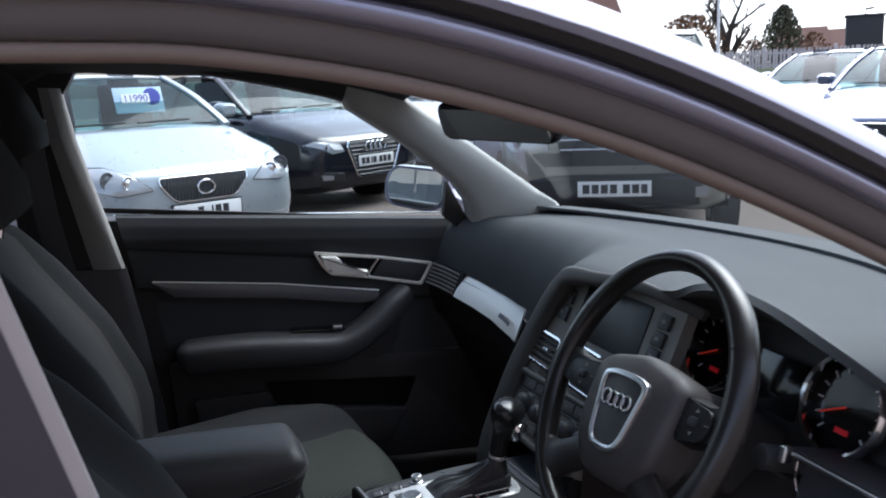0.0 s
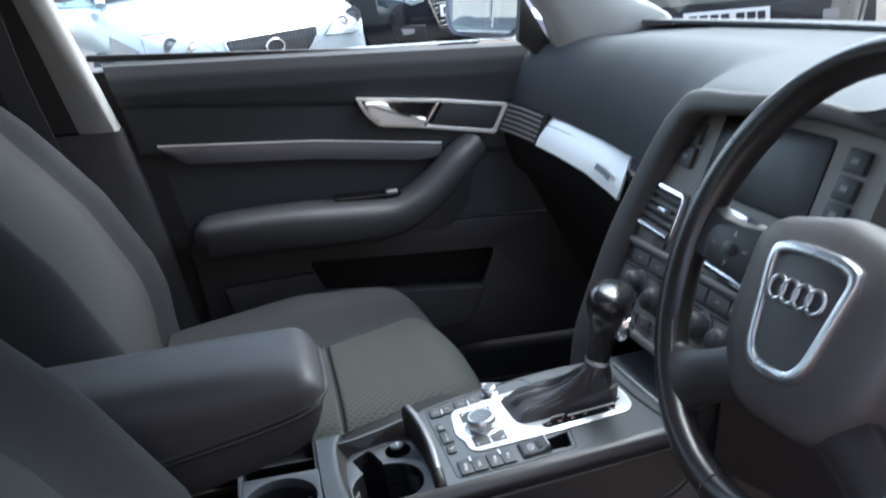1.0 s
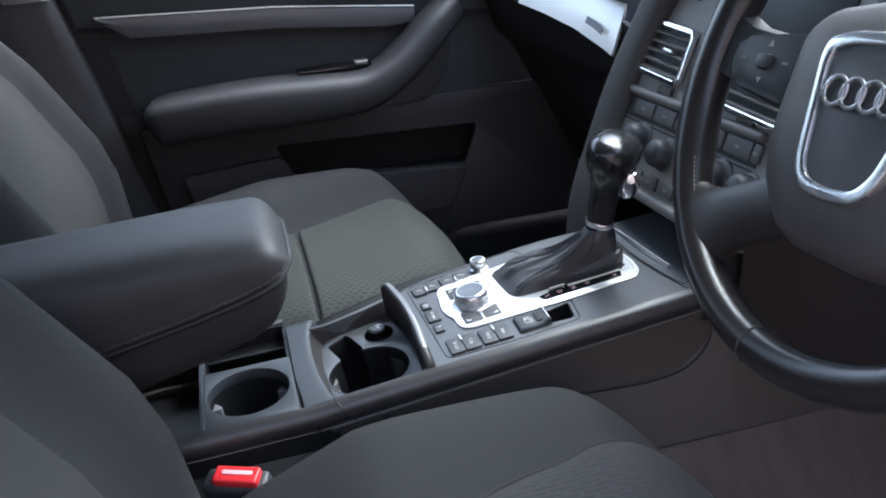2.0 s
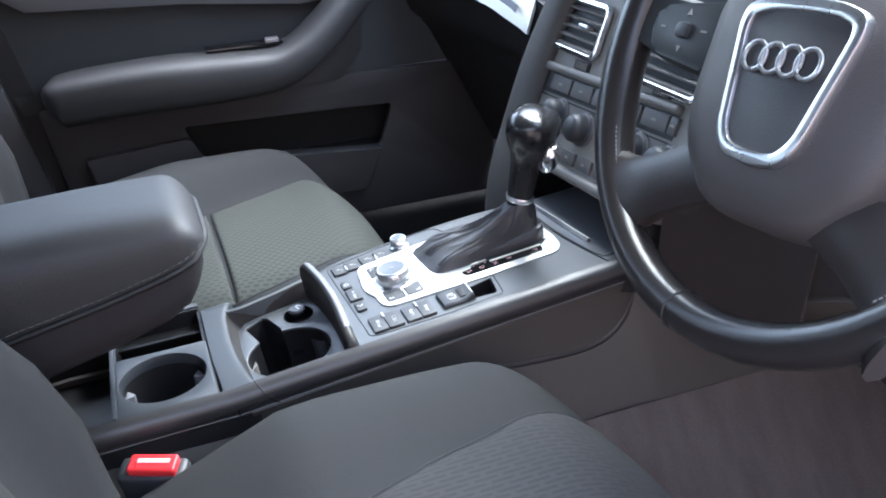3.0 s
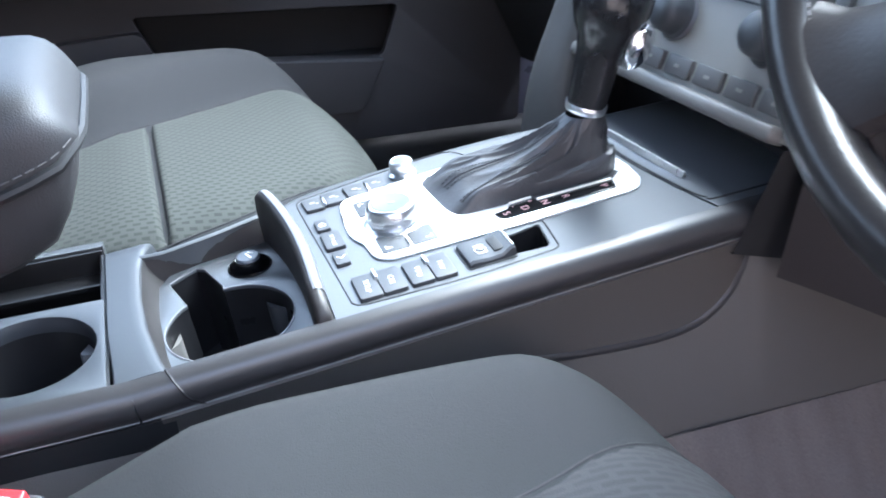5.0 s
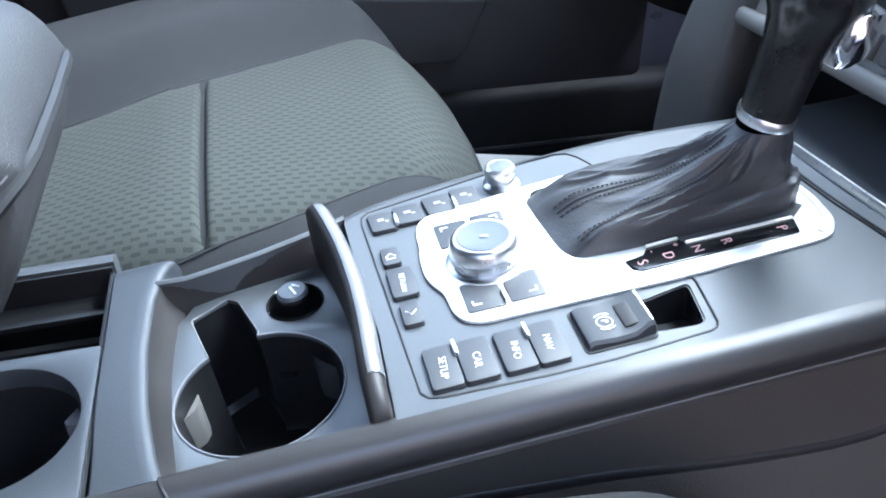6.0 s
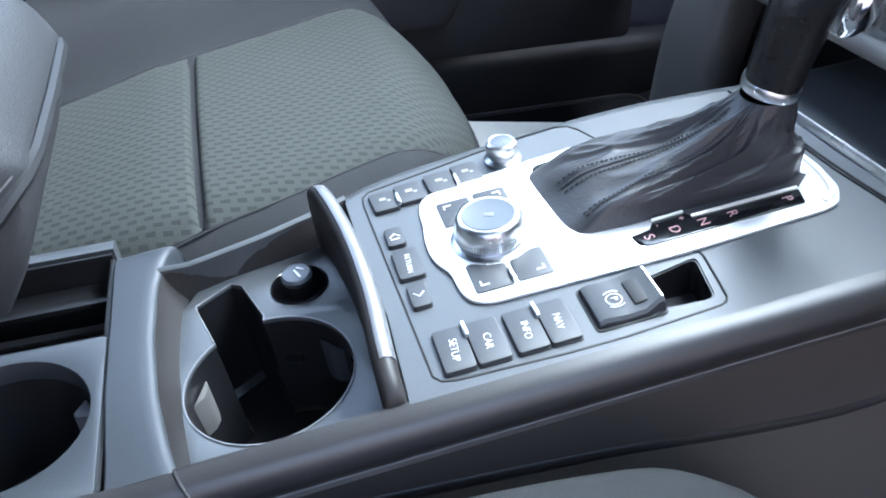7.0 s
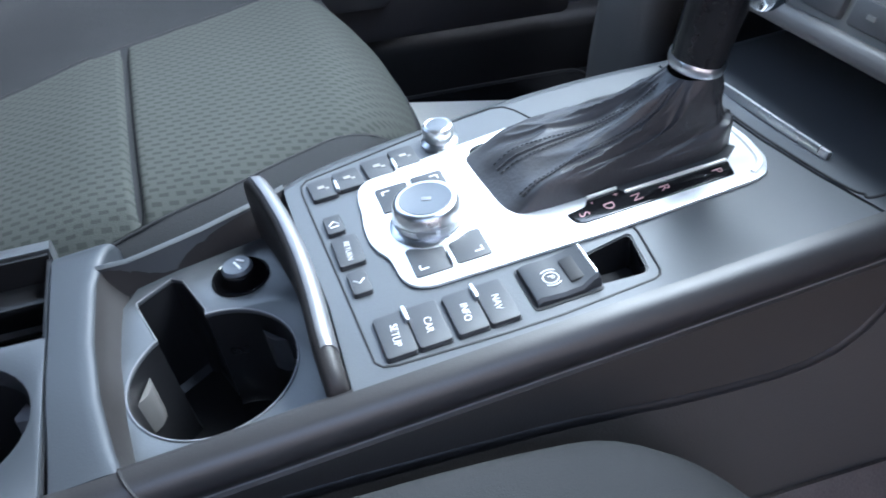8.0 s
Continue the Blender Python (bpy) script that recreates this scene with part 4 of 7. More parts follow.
fr = part("badge_frame", on_wheel(plate(frm, [fin], 0.024, 0.0335, 0.0022)), SATIN, wheel, "chrome shield-shaped frame")
part("badge_plate", on_wheel(prism(fin, 0.024, 0.0305, 0.0005)), SOFT, fr, "black badge plate")
for k in range(4):
    rr = part("ring", on_wheel(loft([[(-0.0070 + 0.0148 * k + (0.0090 + 0.0015 * math.cos(a)) * math.cos(t), -0.0130 + (0.0090 + 0.0015 * math.cos(a)) * math.sin(t), 0.0325 + 0.0016 * math.sin(a)) for a in lin(0, 2 * math.pi, 9)[:-1]] for t in lin(0, 2 * math.pi, 33)], cap=False)), SATIN, fr, "chrome ring")
for sg in (-1, 1):
    # upper spoke with its switch pad
    sp = loft([[(beside(sg, -x), y0, z0), (beside(sg, -x), y1, z0), (beside(sg, -x), y1 - 0.004, z1), (beside(sg, -x), y0 + 0.004, z1)] for x, y0, y1, z0, z1 in ((0.055, -0.034, 0.032, -0.03, 0.006), (0.09, -0.030, 0.028, -0.025, 0.002), (0.125, -0.026, 0.026, -0.016, -0.002), (0.150, -0.022, 0.028, -0.012, 0.002), (0.178, -0.014, 0.040, -0.008, 0.008))])
    part("upper_spoke", on_wheel(sp), SPOKE, wheel, "dark plastic upper spoke")
    pts = rounded([(beside(sg, x), y) for x, y in ((-0.072, 0.025), (-0.150, 0.017), (-0.158, 0.004), (-0.147, -0.019), (-0.078, -0.027))][::1 if sg < 0 else -1], 0.007, 5)
    pad = part("switch_pad", on_wheel(prism(pts, -0.002, 0.007, 0.003)), SPOKE, wheel, "black switch pad")
    cx = beside(sg, -0.116)
    part("scroll_switch", on_wheel(box(0.014, 0.012, 0.010, Matrix.Translation((cx, 0.000, 0.007)), 0.004)), BUTTON, pad)
    for dy, s in ((0.0135, 1), (-0.0135, -1)):
        part("arrow_mark", on_wheel(prism([(cx - 0.0028, dy - 0.002 * s), (cx + 0.0028, dy - 0.002 * s), (cx, dy + 0.0028 * s)][::s], 0.0066, 0.0076)), GREY, pad)
    for dx, w_ in ((-0.026, 0.006), (0.022, 0.007)):
        part("switch_mark", on_wheel(box(w_, 0.0016, 0.001, Matrix.Translation((cx + dx, 0.001, 0.0070)))), RIDGE, pad)
    ls = []
    for a0, a1, b0, b1, z, th in ((-0.040, -0.055, -0.012, -0.104, 0.000, 0.010), (-0.069, -0.075, -0.033, -0.112, 0.000, 0.011), (-0.098, -0.088, -0.058, -0.123, -0.002, 0.0115), (-0.124, -0.097, -0.082, -0.137, -0.003, 0.012), (-0.146, -0.096, -0.098, -0.153, -0.002, 0.0135), (-0.162, -0.088, -0.110, -0.166, 0.000, 0.015)):
        cx, cy, hx, hy = (a0 + b0) / 2, (a1 + b1) / 2, (a0 - b0) / 2, (a1 - b1) / 2
        ls.append([(beside(sg, cx + hx * math.cos(a_)), cy + hy * math.cos(a_), z + th * math.copysign(abs(math.sin(a_)) ** 0.7, math.sin(a_))) for a_ in lin(0, 2 * math.pi, 17)[:-1]])
    part("lower_spoke", on_wheel(loft([[spline([r_[k] for r_ in ls], 4)[q] for k in range(16)] for q in range(len(spline([r_[0] for r_ in ls], 4)))])), SPOKEHIDE, wheel, "leather-wrapped lower spoke")
column = thing("steering_column", "black steering column shroud with stalks", "steering column", (0.36, -0.352, 0.84))
part("shroud", on_wheel(loft([[(x * s, y * s - 0.01, z) for x, y in rounded([(-0.06, 0.05), (0.06, 0.05), (0.055, -0.06), (-0.055, -0.06)], 0.02, 4)] for s, z in ((0.9, -0.03), (1.0, -0.06), (1.05, -0.14), (1.0, -0.20))])), SOFT, column)
for sg in (-1, 1):
    part("stalk", on_wheel(tube([(sg * 0.05, 0.012, -0.05), (sg * 0.10, 0.018, -0.045), (sg * 0.150, 0.022, -0.04)], 0.008, 8)), BUTTON, column)
ig = part("ignition_barrel", lathe([(0.016, -0.07), (0.016, 0.012), (0.014, 0.018), (0.008, 0.020), (0, 0.020)], 22, look((0.345, -0.478, 0.862), (1.3, -0.478, 0.66))), BUTTON, column, "black ignition barrel")
part("key_bow", join(box(0.016, 0.010, 0.020, pose(0.340, -0.506, 0.878, 0, 12, 20), 0.003, 3), box(0.05, 0.008, 0.008, pose(0.365, -0.500, 0.872, 0, 12, 10), 0.002)), SATIN, ig, "worn silver key")

# ---- seats ----
def passenger_edges(t):
    """Where the cushion's insert ends across it, as shares of the half width."""
    return -interp(t, [0, 0.337, 0.41, 0.51, 0.625, 0.71, 0.80, 1], [0.95, 0.92, 0.875, 0.815, 0.755, 0.70, 0.665, 0.66]), interp(t, [0, 0.3, 0.49, 0.70, 0.85, 1], [-0.10, 0.0, 0.13, 0.32, 0.50, 0.64])


def driver_edges(t):
    return -interp(t, [0, 0.85, 1], [0.60, 0.68, 0.64]), interp(t, [0, 0.40, 0.54, 0.67, 0.81, 1], [0.20, 0.28, 0.365, 0.42, 0.515, 0.66])


# half width, narrowing to the front (amount, power) and to the rear, fall of the front (depth, start, power), drop to the rear (depth, end), corner sweep
PASSENGER = dict(W=0.268, nar=0.36, npow=3.2, rear=0.10, fall=0.075, fs=0.80, fpow=2.2, back=0.035, bend=0.45, cor=0.05)
DRIVER = dict(W=0.270, nar=0.10, npow=1.81, rear=0.096, fall=0.0885, fs=0.713, fpow=1.91, back=0.0514, bend=0.316, cor=0.0336)


def cushion_shape(xr, xf, yc, zt, edges, tm, k, side_bolster=False):
    """The seat cushion's top as a function of place along and across it."""
    def half(t):
        return k["W"] * (1 - k["nar"] * max(0, (t - 0.55) / 0.45) ** k["npow"] - k["rear"] * max(0, (0.40 - t) / 0.40))

    def f(t, s, lift=0.0):
        x = xr + (xf - xr) * t
        w = half(t)
        qn, qf = edges(t)
        over = s - qf if side_bolster else max(s - qf, qn - s)
        fall = k["fall"] * max(0, (t - k["fs"]) / (1 - k["fs"])) ** k["fpow"]
        back = k["back"] * max(0, (k["bend"] - t) / k["bend"])
        bol = (0.040 if side_bolster else 0.0173) * smoothstep(over, -0.05, 0.30) * (1 - 0.45 * max(0, (t - 0.75) / 0.25))
        e = (1 - abs(s) ** 11) ** 0.5
        crown = 0.006 * (1 - ((2 * s - qn - qf) / (qf - qn)) ** 2) if qn < s < qf else 0
        tuck = 0.006 * math.exp(-((t - tm) / 0.007) ** 2) if qn < s < qf else 0
        z = 0.37 + (zt - fall - back + bol + crown - tuck - 0.37) * e + lift
        xx = x - k["cor"] * abs(s) ** 3 * smoothstep(t, 0.6, 1.0)
        return Vector((xx, yc + w * s, z))
    return f


def seat(label, yc, xr, xf, zt, back_x, tilt, cloth, bi, edges, tm):
    s = thing("front_seat", label, "car seat", ((xr + xf) / 2, yc, 0.30), group="front seats")
    f = cushion_shape(xr, xf, yc, zt, edges, tm, PASSENGER if edges is passenger_edges else DRIVER, edges is passenger_edges)

    def across(t, v):
        qn, qf = edges(t)
        return qn + (qf - qn) * (v + 1) / 2
    ss = [math.sin(math.pi / 2 * k) for k in lin(-1, 1, 41)]
    ts = [1 - (1 - k) ** 1.5 for k in lin(0, 1, 33)]
    rings = []
    for t in ts:
        top = [f(t, q) for q in ss]
        rings.append(top + [Vector((top[-1].x, top[-1].y - 0.004, 0.35)), Vector((top[0].x, top[0].y + 0.004, 0.35))])
    cu = part("cushion", loft(rings), FABRIC, s, "dark cloth seat cushion")
    for t0, t1, nm in ((0.06, tm - 0.0012, "rear_insert"), (tm + 0.0012, 0.985, "front_insert")):
        bm = skin(lambda u, v: f(u, across(u, v), 0.0034 * min(1, (1 - abs(v)) / 0.06, (u - t0) / 0.007 + 0.05, (t1 - u) / 0.007 + 0.05)), lin(t0, t0 + 0.02, 6)[:-1] + lin(t0 + 0.02, t1 - 0.02, 22) + lin(t1 - 0.02, t1, 6)[1:], lin(-1, 1, 25))
        part(nm, bm, cloth, s, "grey woven cloth insert")
    for sd in (-1, 1):
        part("seam", tube([f(t, across(t, sd) + sd * 0.006, 0.0002) for t in lin(0.05, 0.97, 24)], 0.0009, 5), MATS["seat_thread"], cu)
    part("seat_base", join(box(xf - xr - 0.12, 0.44, 0.05, pose((xr + xf) / 2 - 0.02, yc, 0.335), 0.012), box(0.36, 0.04, 0.05, pose((xr + xf) / 2, yc - 0.19, 0.30)), box(0.36, 0.04, 0.05, pose((xr + xf) / 2, yc + 0.19, 0.30))), SOFT, s, "black seat base on rails")
    # backrest: up axis leans back
    up = Vector((-math.sin(radians(tilt)), 0, math.cos(radians(tilt))))
    fw = Vector((math.cos(radians(tilt)), 0, math.sin(radians(tilt))))
    org = Vector((back_x, yc, 0.50))

    def bk(h, q, lift=0.0):
        w = interp(h, [0, 0.15, 0.45, 0.58, 0.66], [0.235, 0.262, 0.25, 0.225, 0.16])
        crest = interp(h, [-0.04, 0.05, 0.10, 0.16, 0.22, 0.35, 0.50, 0.60, 0.66], [-0.055, -0.035, -0.015, 0.014, 0.030, 0.033, 0.008, -0.022, -0.07])
        deep = interp(h, [0, 0.1, 0.5, 0.62], [0.035, 0.055, 0.050, 0.02])
        e = (1 - abs(q) ** 8) ** 0.5
        d = crest - deep * (1 - smoothstep(abs(q), 0.50, 0.84))
        d = -0.16 + (d + 0.16) * e + lift
        return org + up * h + fw * d + Vector((0, w * q, 0))
    rings = []
    for h in lin(-0.04, 0.66, 36):
        fr_ = [bk(h, q) for q in ss]
        rings.append(fr_ + [fr_[-1] - fw * 0.03 - Vector((0, 0.02, 0)), fr_[0] - fw * 0.03 + Vector((0, 0.02, 0))])
    part("backrest", loft(rings), FABRIC, s, "dark cloth backrest")
    part("backrest_insert", skin(lambda u, v: bk(u, v, 0.004 * min(1, (bi - abs(v)) / 0.03)), lin(0.02, 0.61, 24), lin(-bi, bi, 20)), MATS["plain_insert"], s, "lighter grey cloth backrest insert")
    hm = Matrix.Translation(org + up * 0.79 + fw * 0.075) @ Matrix.Rotation(radians(-tilt), 4, "Y")
    hr = []
    for z, sx in ((-0.085, 0.75), (-0.06, 0.95), (0.0, 1.0), (0.055, 0.93), (0.085, 0.70)):
        hr.append([hm @ Vector((px, py, z)) for px, py in sup(0.052 * sx, 0.135 * sx, 3.0, 24)])
    part("headrest", loft(hr), FABRIC, s, "black headrest")
    for dy in (-0.06, 0.06):
        part("headrest_post", tube([org + up * 0.60 + fw * -0.05 + Vector((0, dy, 0)), org + up * 0.74 + fw * 0.045 + Vector((0, dy, 0))], 0.007, 8), CHROME, s)
    return s


mk("knob_cap_grey", (0.075, 0.085, 0.10), 0.38)
mk("seat_thread", (0.02, 0.02, 0.022), 0.9)
mk("plain_insert", (0.040, 0.040, 0.040), 0.95, bump=0.6, bscale=900, spec=0.1)
seat("dark grey cloth passenger seat beside the far door", 0.37, -0.36, 0.134, 0.558, -0.275, 29, WEAVE, 0.60, passenger_edges, 0.512)
seat("dark grey cloth driver's seat pushed forward", -0.357, -0.25, 0.203, 0.586, -0.17, 33.3, PLAINWEAVE, 0.45, driver_edges, 0.40)

# ---- centre console ----
con = thing("centre_console", "grey-black centre console with cup holders and silver selector plate", "centre console", (0, 0, 0.32))
KS = 6.65
K = pose(0, 0, 0.605, 0, -KS, 0)


def kp(u, v, w=0.0):
    return K @ Matrix.Translation((u, v, w))


def kpt(u, v, w):
    return K @ Vector((u, v, w))


K2 = K @ Matrix.Translation((-0.14, 0, 0)) @ pose(0, 0, 0, 0, 4.5, 0) @ Matrix.Translation((0.14, 0, 0))


def kp2(u, v, w=0.0):
    return K2 @ Matrix.Translation((u, v, w))


# the far edge bulges out beside the gear lever and draws in beside the cup holder
def far_v(u):
    return interp(u, [-0.16, -0.11, -0.07, -0.034, 0.0, 0.02, 0.058, 0.095, 0.135, 0.175, 0.21, 0.25, 0.345], [0.066, 0.0605, 0.0690, 0.0800, 0.0945, 0.0985, 0.1035, 0.1065, 0.1095, 0.1095, 0.106, 0.100, 0.096])


# side rails, rounded over the top edge
NEAR = [(0.0885, 0.0), (0.0920, -0.0004), (0.0955, -0.0017), (0.0988, -0.0044), (0.1008, -0.0082), (0.1015, -0.0125), (0.1008, -0.0165), (0.0992, -0.0200), (0.0972, -0.0236), (0.0961, -0.0252), (0.0935, -0.0264), (0.0885, -0.0264)]
FAR = [(-0.0105, 0.0), (-0.0065, -0.0004), (-0.0030, -0.0018), (-0.0008, -0.0046), (0.0, -0.0085), (0.0, -0.0300), (-0.0105, -0.0300)]


def near_rail(u0, u1, n=18, K=K):
    return loft([[K @ Vector((u, -v, w)) for v, w in NEAR] for u in lin(u0, u1, n)])


part("side_rail", near_rail(-0.1402, 0.345, 20), RAIL, con, "satin console side rail")
part("side_rail", loft([[kpt(u, far_v(u) + v, w) for v, w in FAR] for u in lin(-0.018, 0.345, 28)]), CONSOLE, con, "satin console side rail")
RIM = [(-0.0058, -0.0010), (-0.0046, -0.0002), (-0.0026, 0.0), (-0.0010, -0.0012), (0.0, -0.0040), (0.0, -0.0300), (-0.0058, -0.0300)]
part("recess_rim", loft([[kpt(u, far_v(u) + v, w) for v, w in RIM] for u in lin(-0.128, -0.018, 14)]), CONSOLE, con, "thin rounded rim beside the cup holder")
part("rail_edge", tube([kpt(u, -0.0962, -0.0251) for u in lin(-0.1400, 0.345, 42)], 0.0006, 6), PILLAR, con, "fine pale edge line")
topo = [(-0.0168, -0.0885), (-0.0160, -0.065), (-0.0148, -0.03), (-0.0162, 0.008), (-0.0180, 0.04), (-0.0185, far_v(-0.0185) - 0.0105)] + [(u, far_v(u) - 0.0105) for u in lin(0.0, 0.2305, 10)] + [(0.2335, 0.04), (0.2375, -0.01), (0.2435, -0.050), (0.2515, -0.0885)]
gate = rounded([(0.092, -0.012), (0.215, -0.009), (0.222, 0.0), (0.222, 0.030), (0.205, 0.060), (0.088, 0.064)], 0.010, 5)
hbh = rounded([(0.1075, -0.0745), (0.1335, -0.0770), (0.1385, -0.0462), (0.1075, -0.0520)], 0.004)
part("top_plate", plate(topo, [gate, hbh], -0.012, 0.0, 0.0, K), CONSOLE, con, "dark grey console top")
part("front_tray_lid", prism([(0.2530, -0.0882), (0.345, -0.0882), (0.345, far_v(0.345) - 0.0105), (0.2320, far_v(0.232) - 0.0105), (0.2350, 0.04), (0.2390, -0.01), (0.2450, -0.050)], -0.012, 0.0003, 0.0, K), CONSOLE, con, "closed ashtray lid")
al = [(0.2375, 0.0800), (0.2375, 0.0343), (0.2400, -0.005), (0.2454, -0.0446), (0.2495, -0.066), (0.2530, -0.0735), (0.2600, -0.0785), (0.330, -0.0800)]
part("lid_joint", tube(spline([kpt(u, v, 0.0004) for u, v in al], 6), 0.0009, 6), DARK, con, "dark joint round the ashtray lid")
bar_path = spline([kpt(0.2475, 0.072, 0.0030), kpt(0.2490, 0.048, 0.0040), kpt(0.2520, 0.006, 0.0045), kpt(0.2556, -0.030, 0.0040), kpt(0.2574, -0.0408, 0.0034)], 6)
part("ashtray_trim", sweep(bar_path, [(-0.0022, -0.004), (-0.0018, -0.0006), (-0.0004, 0.0012), (0.0010, 0.0010), (0.0020, -0.001), (0.0022, -0.004)]), SATIN, con, "bright ashtray bar")
part("pocket_floor", skin(lambda u, v: kpt(0.106 + 0.034 * u, -0.0785 + 0.034 * v, -0.004 - 0.018 * (1 - (1 - u) ** 2) ** 0.5), lin(0, 1, 12), lin(0, 1, 3), 0.002), SOFT, con, "curved floor of the finger pocket")
part("pocket_wall", plate(rounded([(0.106, -0.0765), (0.1350, -0.0790), (0.1402, -0.0445), (0.106, -0.0500)], 0.004), [rounded([(0.1085, -0.0738), (0.1328, -0.0760), (0.1376, -0.0470), (0.1085, -0.0528)], 0.004)], -0.026, -0.0008, 0.0, K), CUP, con, "dark finger pocket")
# recess with cup holder
CX, CY, CR = -0.0780, -0.0278, 0.0428
notch = [(-0.0768, 0.0190), (-0.0865, 0.0490), (-0.0925, 0.0535), (-0.1125, 0.0415), (-0.1128, 0.0390)]
hole = [(CX + CR * math.cos(t), CY + CR * math.sin(t)) for t in lin(radians(127), radians(449), 48)] + notch
ins_out = [(-0.1180, -0.088), (-0.0135, -0.088), (-0.0075, 0), (-0.0130, 0.070), (-0.036, 0.0660), (-0.090, 0.0590), (-0.1110, 0.0540), (-0.1210, 0.038), (-0.1222, 0.0), (-0.1215, -0.05)]
lit = [(-0.055 + 0.0163 * math.cos(t), 0.0365 + 0.0163 * math.sin(t)) for t in lin(0, 2 * math.pi, 33)[:-1]]
part("cup_insert", plate(ins_out, [hole, lit], -0.0215, -0.019, 0.0005, K), CONSOLE, con, "cup holder insert")
# recess walls coloured near black in place of the shade on them
part("recess_wall", skin(lambda u, v: kpt(u, (far_v(u) - 0.0050) * v + (1 - v) * interp(u, [-0.125, -0.090, -0.036, -0.013], [0.050, 0.0590, 0.0660, 0.0700]), -0.0205 + 0.0200 * v), lin(-0.125, -0.014, 16), lin(0, 1, 5), 0.002), RECESS, con, "far wall of the recess, shade in its colour")
part("recess_wall", skin(lambda u, v: kpt(u, -0.0884, -0.022 + 0.0215 * v), lin(-0.122, -0.016, 8), lin(0, 1, 3), 0.002), RECESS, con, "near wall of the recess, shade in its colour")
cup = part("cup_well", loft([[kpt(CX + (x - CX) * s, CY + (y - CY) * s, w) for x, y in hole] for s, w in ((1.002, -0.020), (0.985, -0.034), (0.95, -0.085), (0.90, -0.0885), (0.5, -0.089), (0.05, -0.090))], cap=False), CUP, con, "deep black cup well")
part("cup_lip", tube([kpt(x, y, -0.0188) for x, y in hole[:48]], 0.0006, 6), STRIP, cup, "thin grey cup rim")
part("notch_lip", tube([kpt(x, y, -0.0189) for x, y in hole[-6:] + hole[:1]], 0.0004, 5), STRIP, cup)
# first tab is paler than its twins: a reflection put into its colour
for t, tm in ((radians(158), FACIABTN), (radians(38), BUTTON), (radians(270), BUTTON)):
    part("grip_tab", prism([(-0.0095, -0.0), (0.0095, 0.0), (0.003, 0.0035), (-0.003, 0.0035)], -0.056, -0.032, 0.001, K @ Matrix.Translation((CX + 0.0412 * math.cos(t), CY + 0.0412 * math.sin(t), 0)) @ Matrix.Rotation(t + math.pi / 2, 4, "Z")), tm, cup, "springy cup grip tab")
LM = kp(-0.055, 0.0365, 0.0)
lg = part("lighter", lathe([(0.0163, -0.034), (0.0163, -0.0183), (0.0158, -0.0178), (0.0150, -0.0184), (0.0146, -0.0235), (0.0138, -0.0240), (0.0134, -0.0205), (0.0126, -0.0190), (0.0117, -0.0205), (0.0114, -0.0290), (0.0086, -0.0295), (0.0086, -0.0185), (0.0090, -0.0175), (0.0090, -0.0130), (0.0084, -0.0114), (0, -0.0112)], 36, LM), GLOSS, con, "push-in cigarette lighter in a glossy socket")
part("lighter_cap", lathe([(0.0087, -0.0127), (0.0087, -0.0114), (0.0076, -0.0099), (0, -0.0095)], 32, LM), MATS["knob_cap_grey"], lg, "grey lighter cap")
part("lighter_mark", join(box(0.0080, 0.0013, 0.0004, LM @ Matrix.Translation((0.0005, -0.0016, -0.0094)) @ pose(0, 0, 0, 0, 0, -70)), box(0.0050, 0.0013, 0.0004, LM @ Matrix.Translation((0.0025, 0.0022, -0.0094)) @ pose(0, 0, 0, 0, 0, -40))), WHITE, lg)
# raised roller lid between recess and buttons
lp = spline([(-0.0330, 0.0690, 0), (-0.0270, 0.042, 0), (-0.0225, 0.008, 0), (-0.0210, -0.03, 0), (-0.0222, -0.065, 0), (-0.0220, -0.0868, 0)], 6)
LIDH = ([0, 0.03, 0.08, 0.5, 0.8, 0.93, 1], [0.012, 0.0225, 0.0255, 0.0215, 0.0150, 0.0085, 0.0015])
rings, face_rings = [], []
for i, p in enumerate(lp):
    t = i / (len(lp) - 1)
    h = interp(t, *LIDH)
    rings.append([kpt(p.x + a_, p.y, b_) for a_, b_ in [(-0.0062, -0.046), (-0.0062, h - 0.0045), (-0.0052, h - 0.0020), (-0.0030, h - 0.0006), (0, h), (0.0026, h - 0.0010), (0.0042, h - 0.0036), (0.0048, h - 0.0075), (0.0052, -0.024)]])
    if 0.02 < t < 0.86:
        k_ = min(1.0, (t - 0.02) / 0.05, (0.86 - t) / 0.02)
        face_rings.append([kpt(p.x + a_, p.y, b_) for a_, b_ in [(-0.0026, h - 0.0012), (-0.0022, h + 0.0002), (0.0, h + 0.0007 * k_), (0.0030, h - 0.0006), (0.0048, h - 0.0034), (0.0052, h - 0.0070), (0.0036, h - 0.0070)]])
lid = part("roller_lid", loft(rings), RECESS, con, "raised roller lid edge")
part("lid_face", loft(face_rings), LIDMETAL, lid, "satin silver face of the lid edge")
# silver selector plate
silv = [(0.0262, 0.0590), (0.036, 0.0610), (0.088, 0.0680), (0.140, 0.0730), (0.172, 0.067), (0.205, 0.050), (0.2290, 0.0215), (0.2312, -0.004), (0.2290, -0.026), (0.2215, -0.0375), (0.2140, -0.0395), (0.134, -0.0425), (0.0345, -0.0408), (0.0270, -0.0365), (0.0238, -0.0300), (0.0225, -0.0110), (0.0185, -0.0040), (0.0162, 0.0060), (0.0168, 0.0210), (0.0190, 0.0330), (0.0192, 0.0430), (0.0215, 0.0530)]
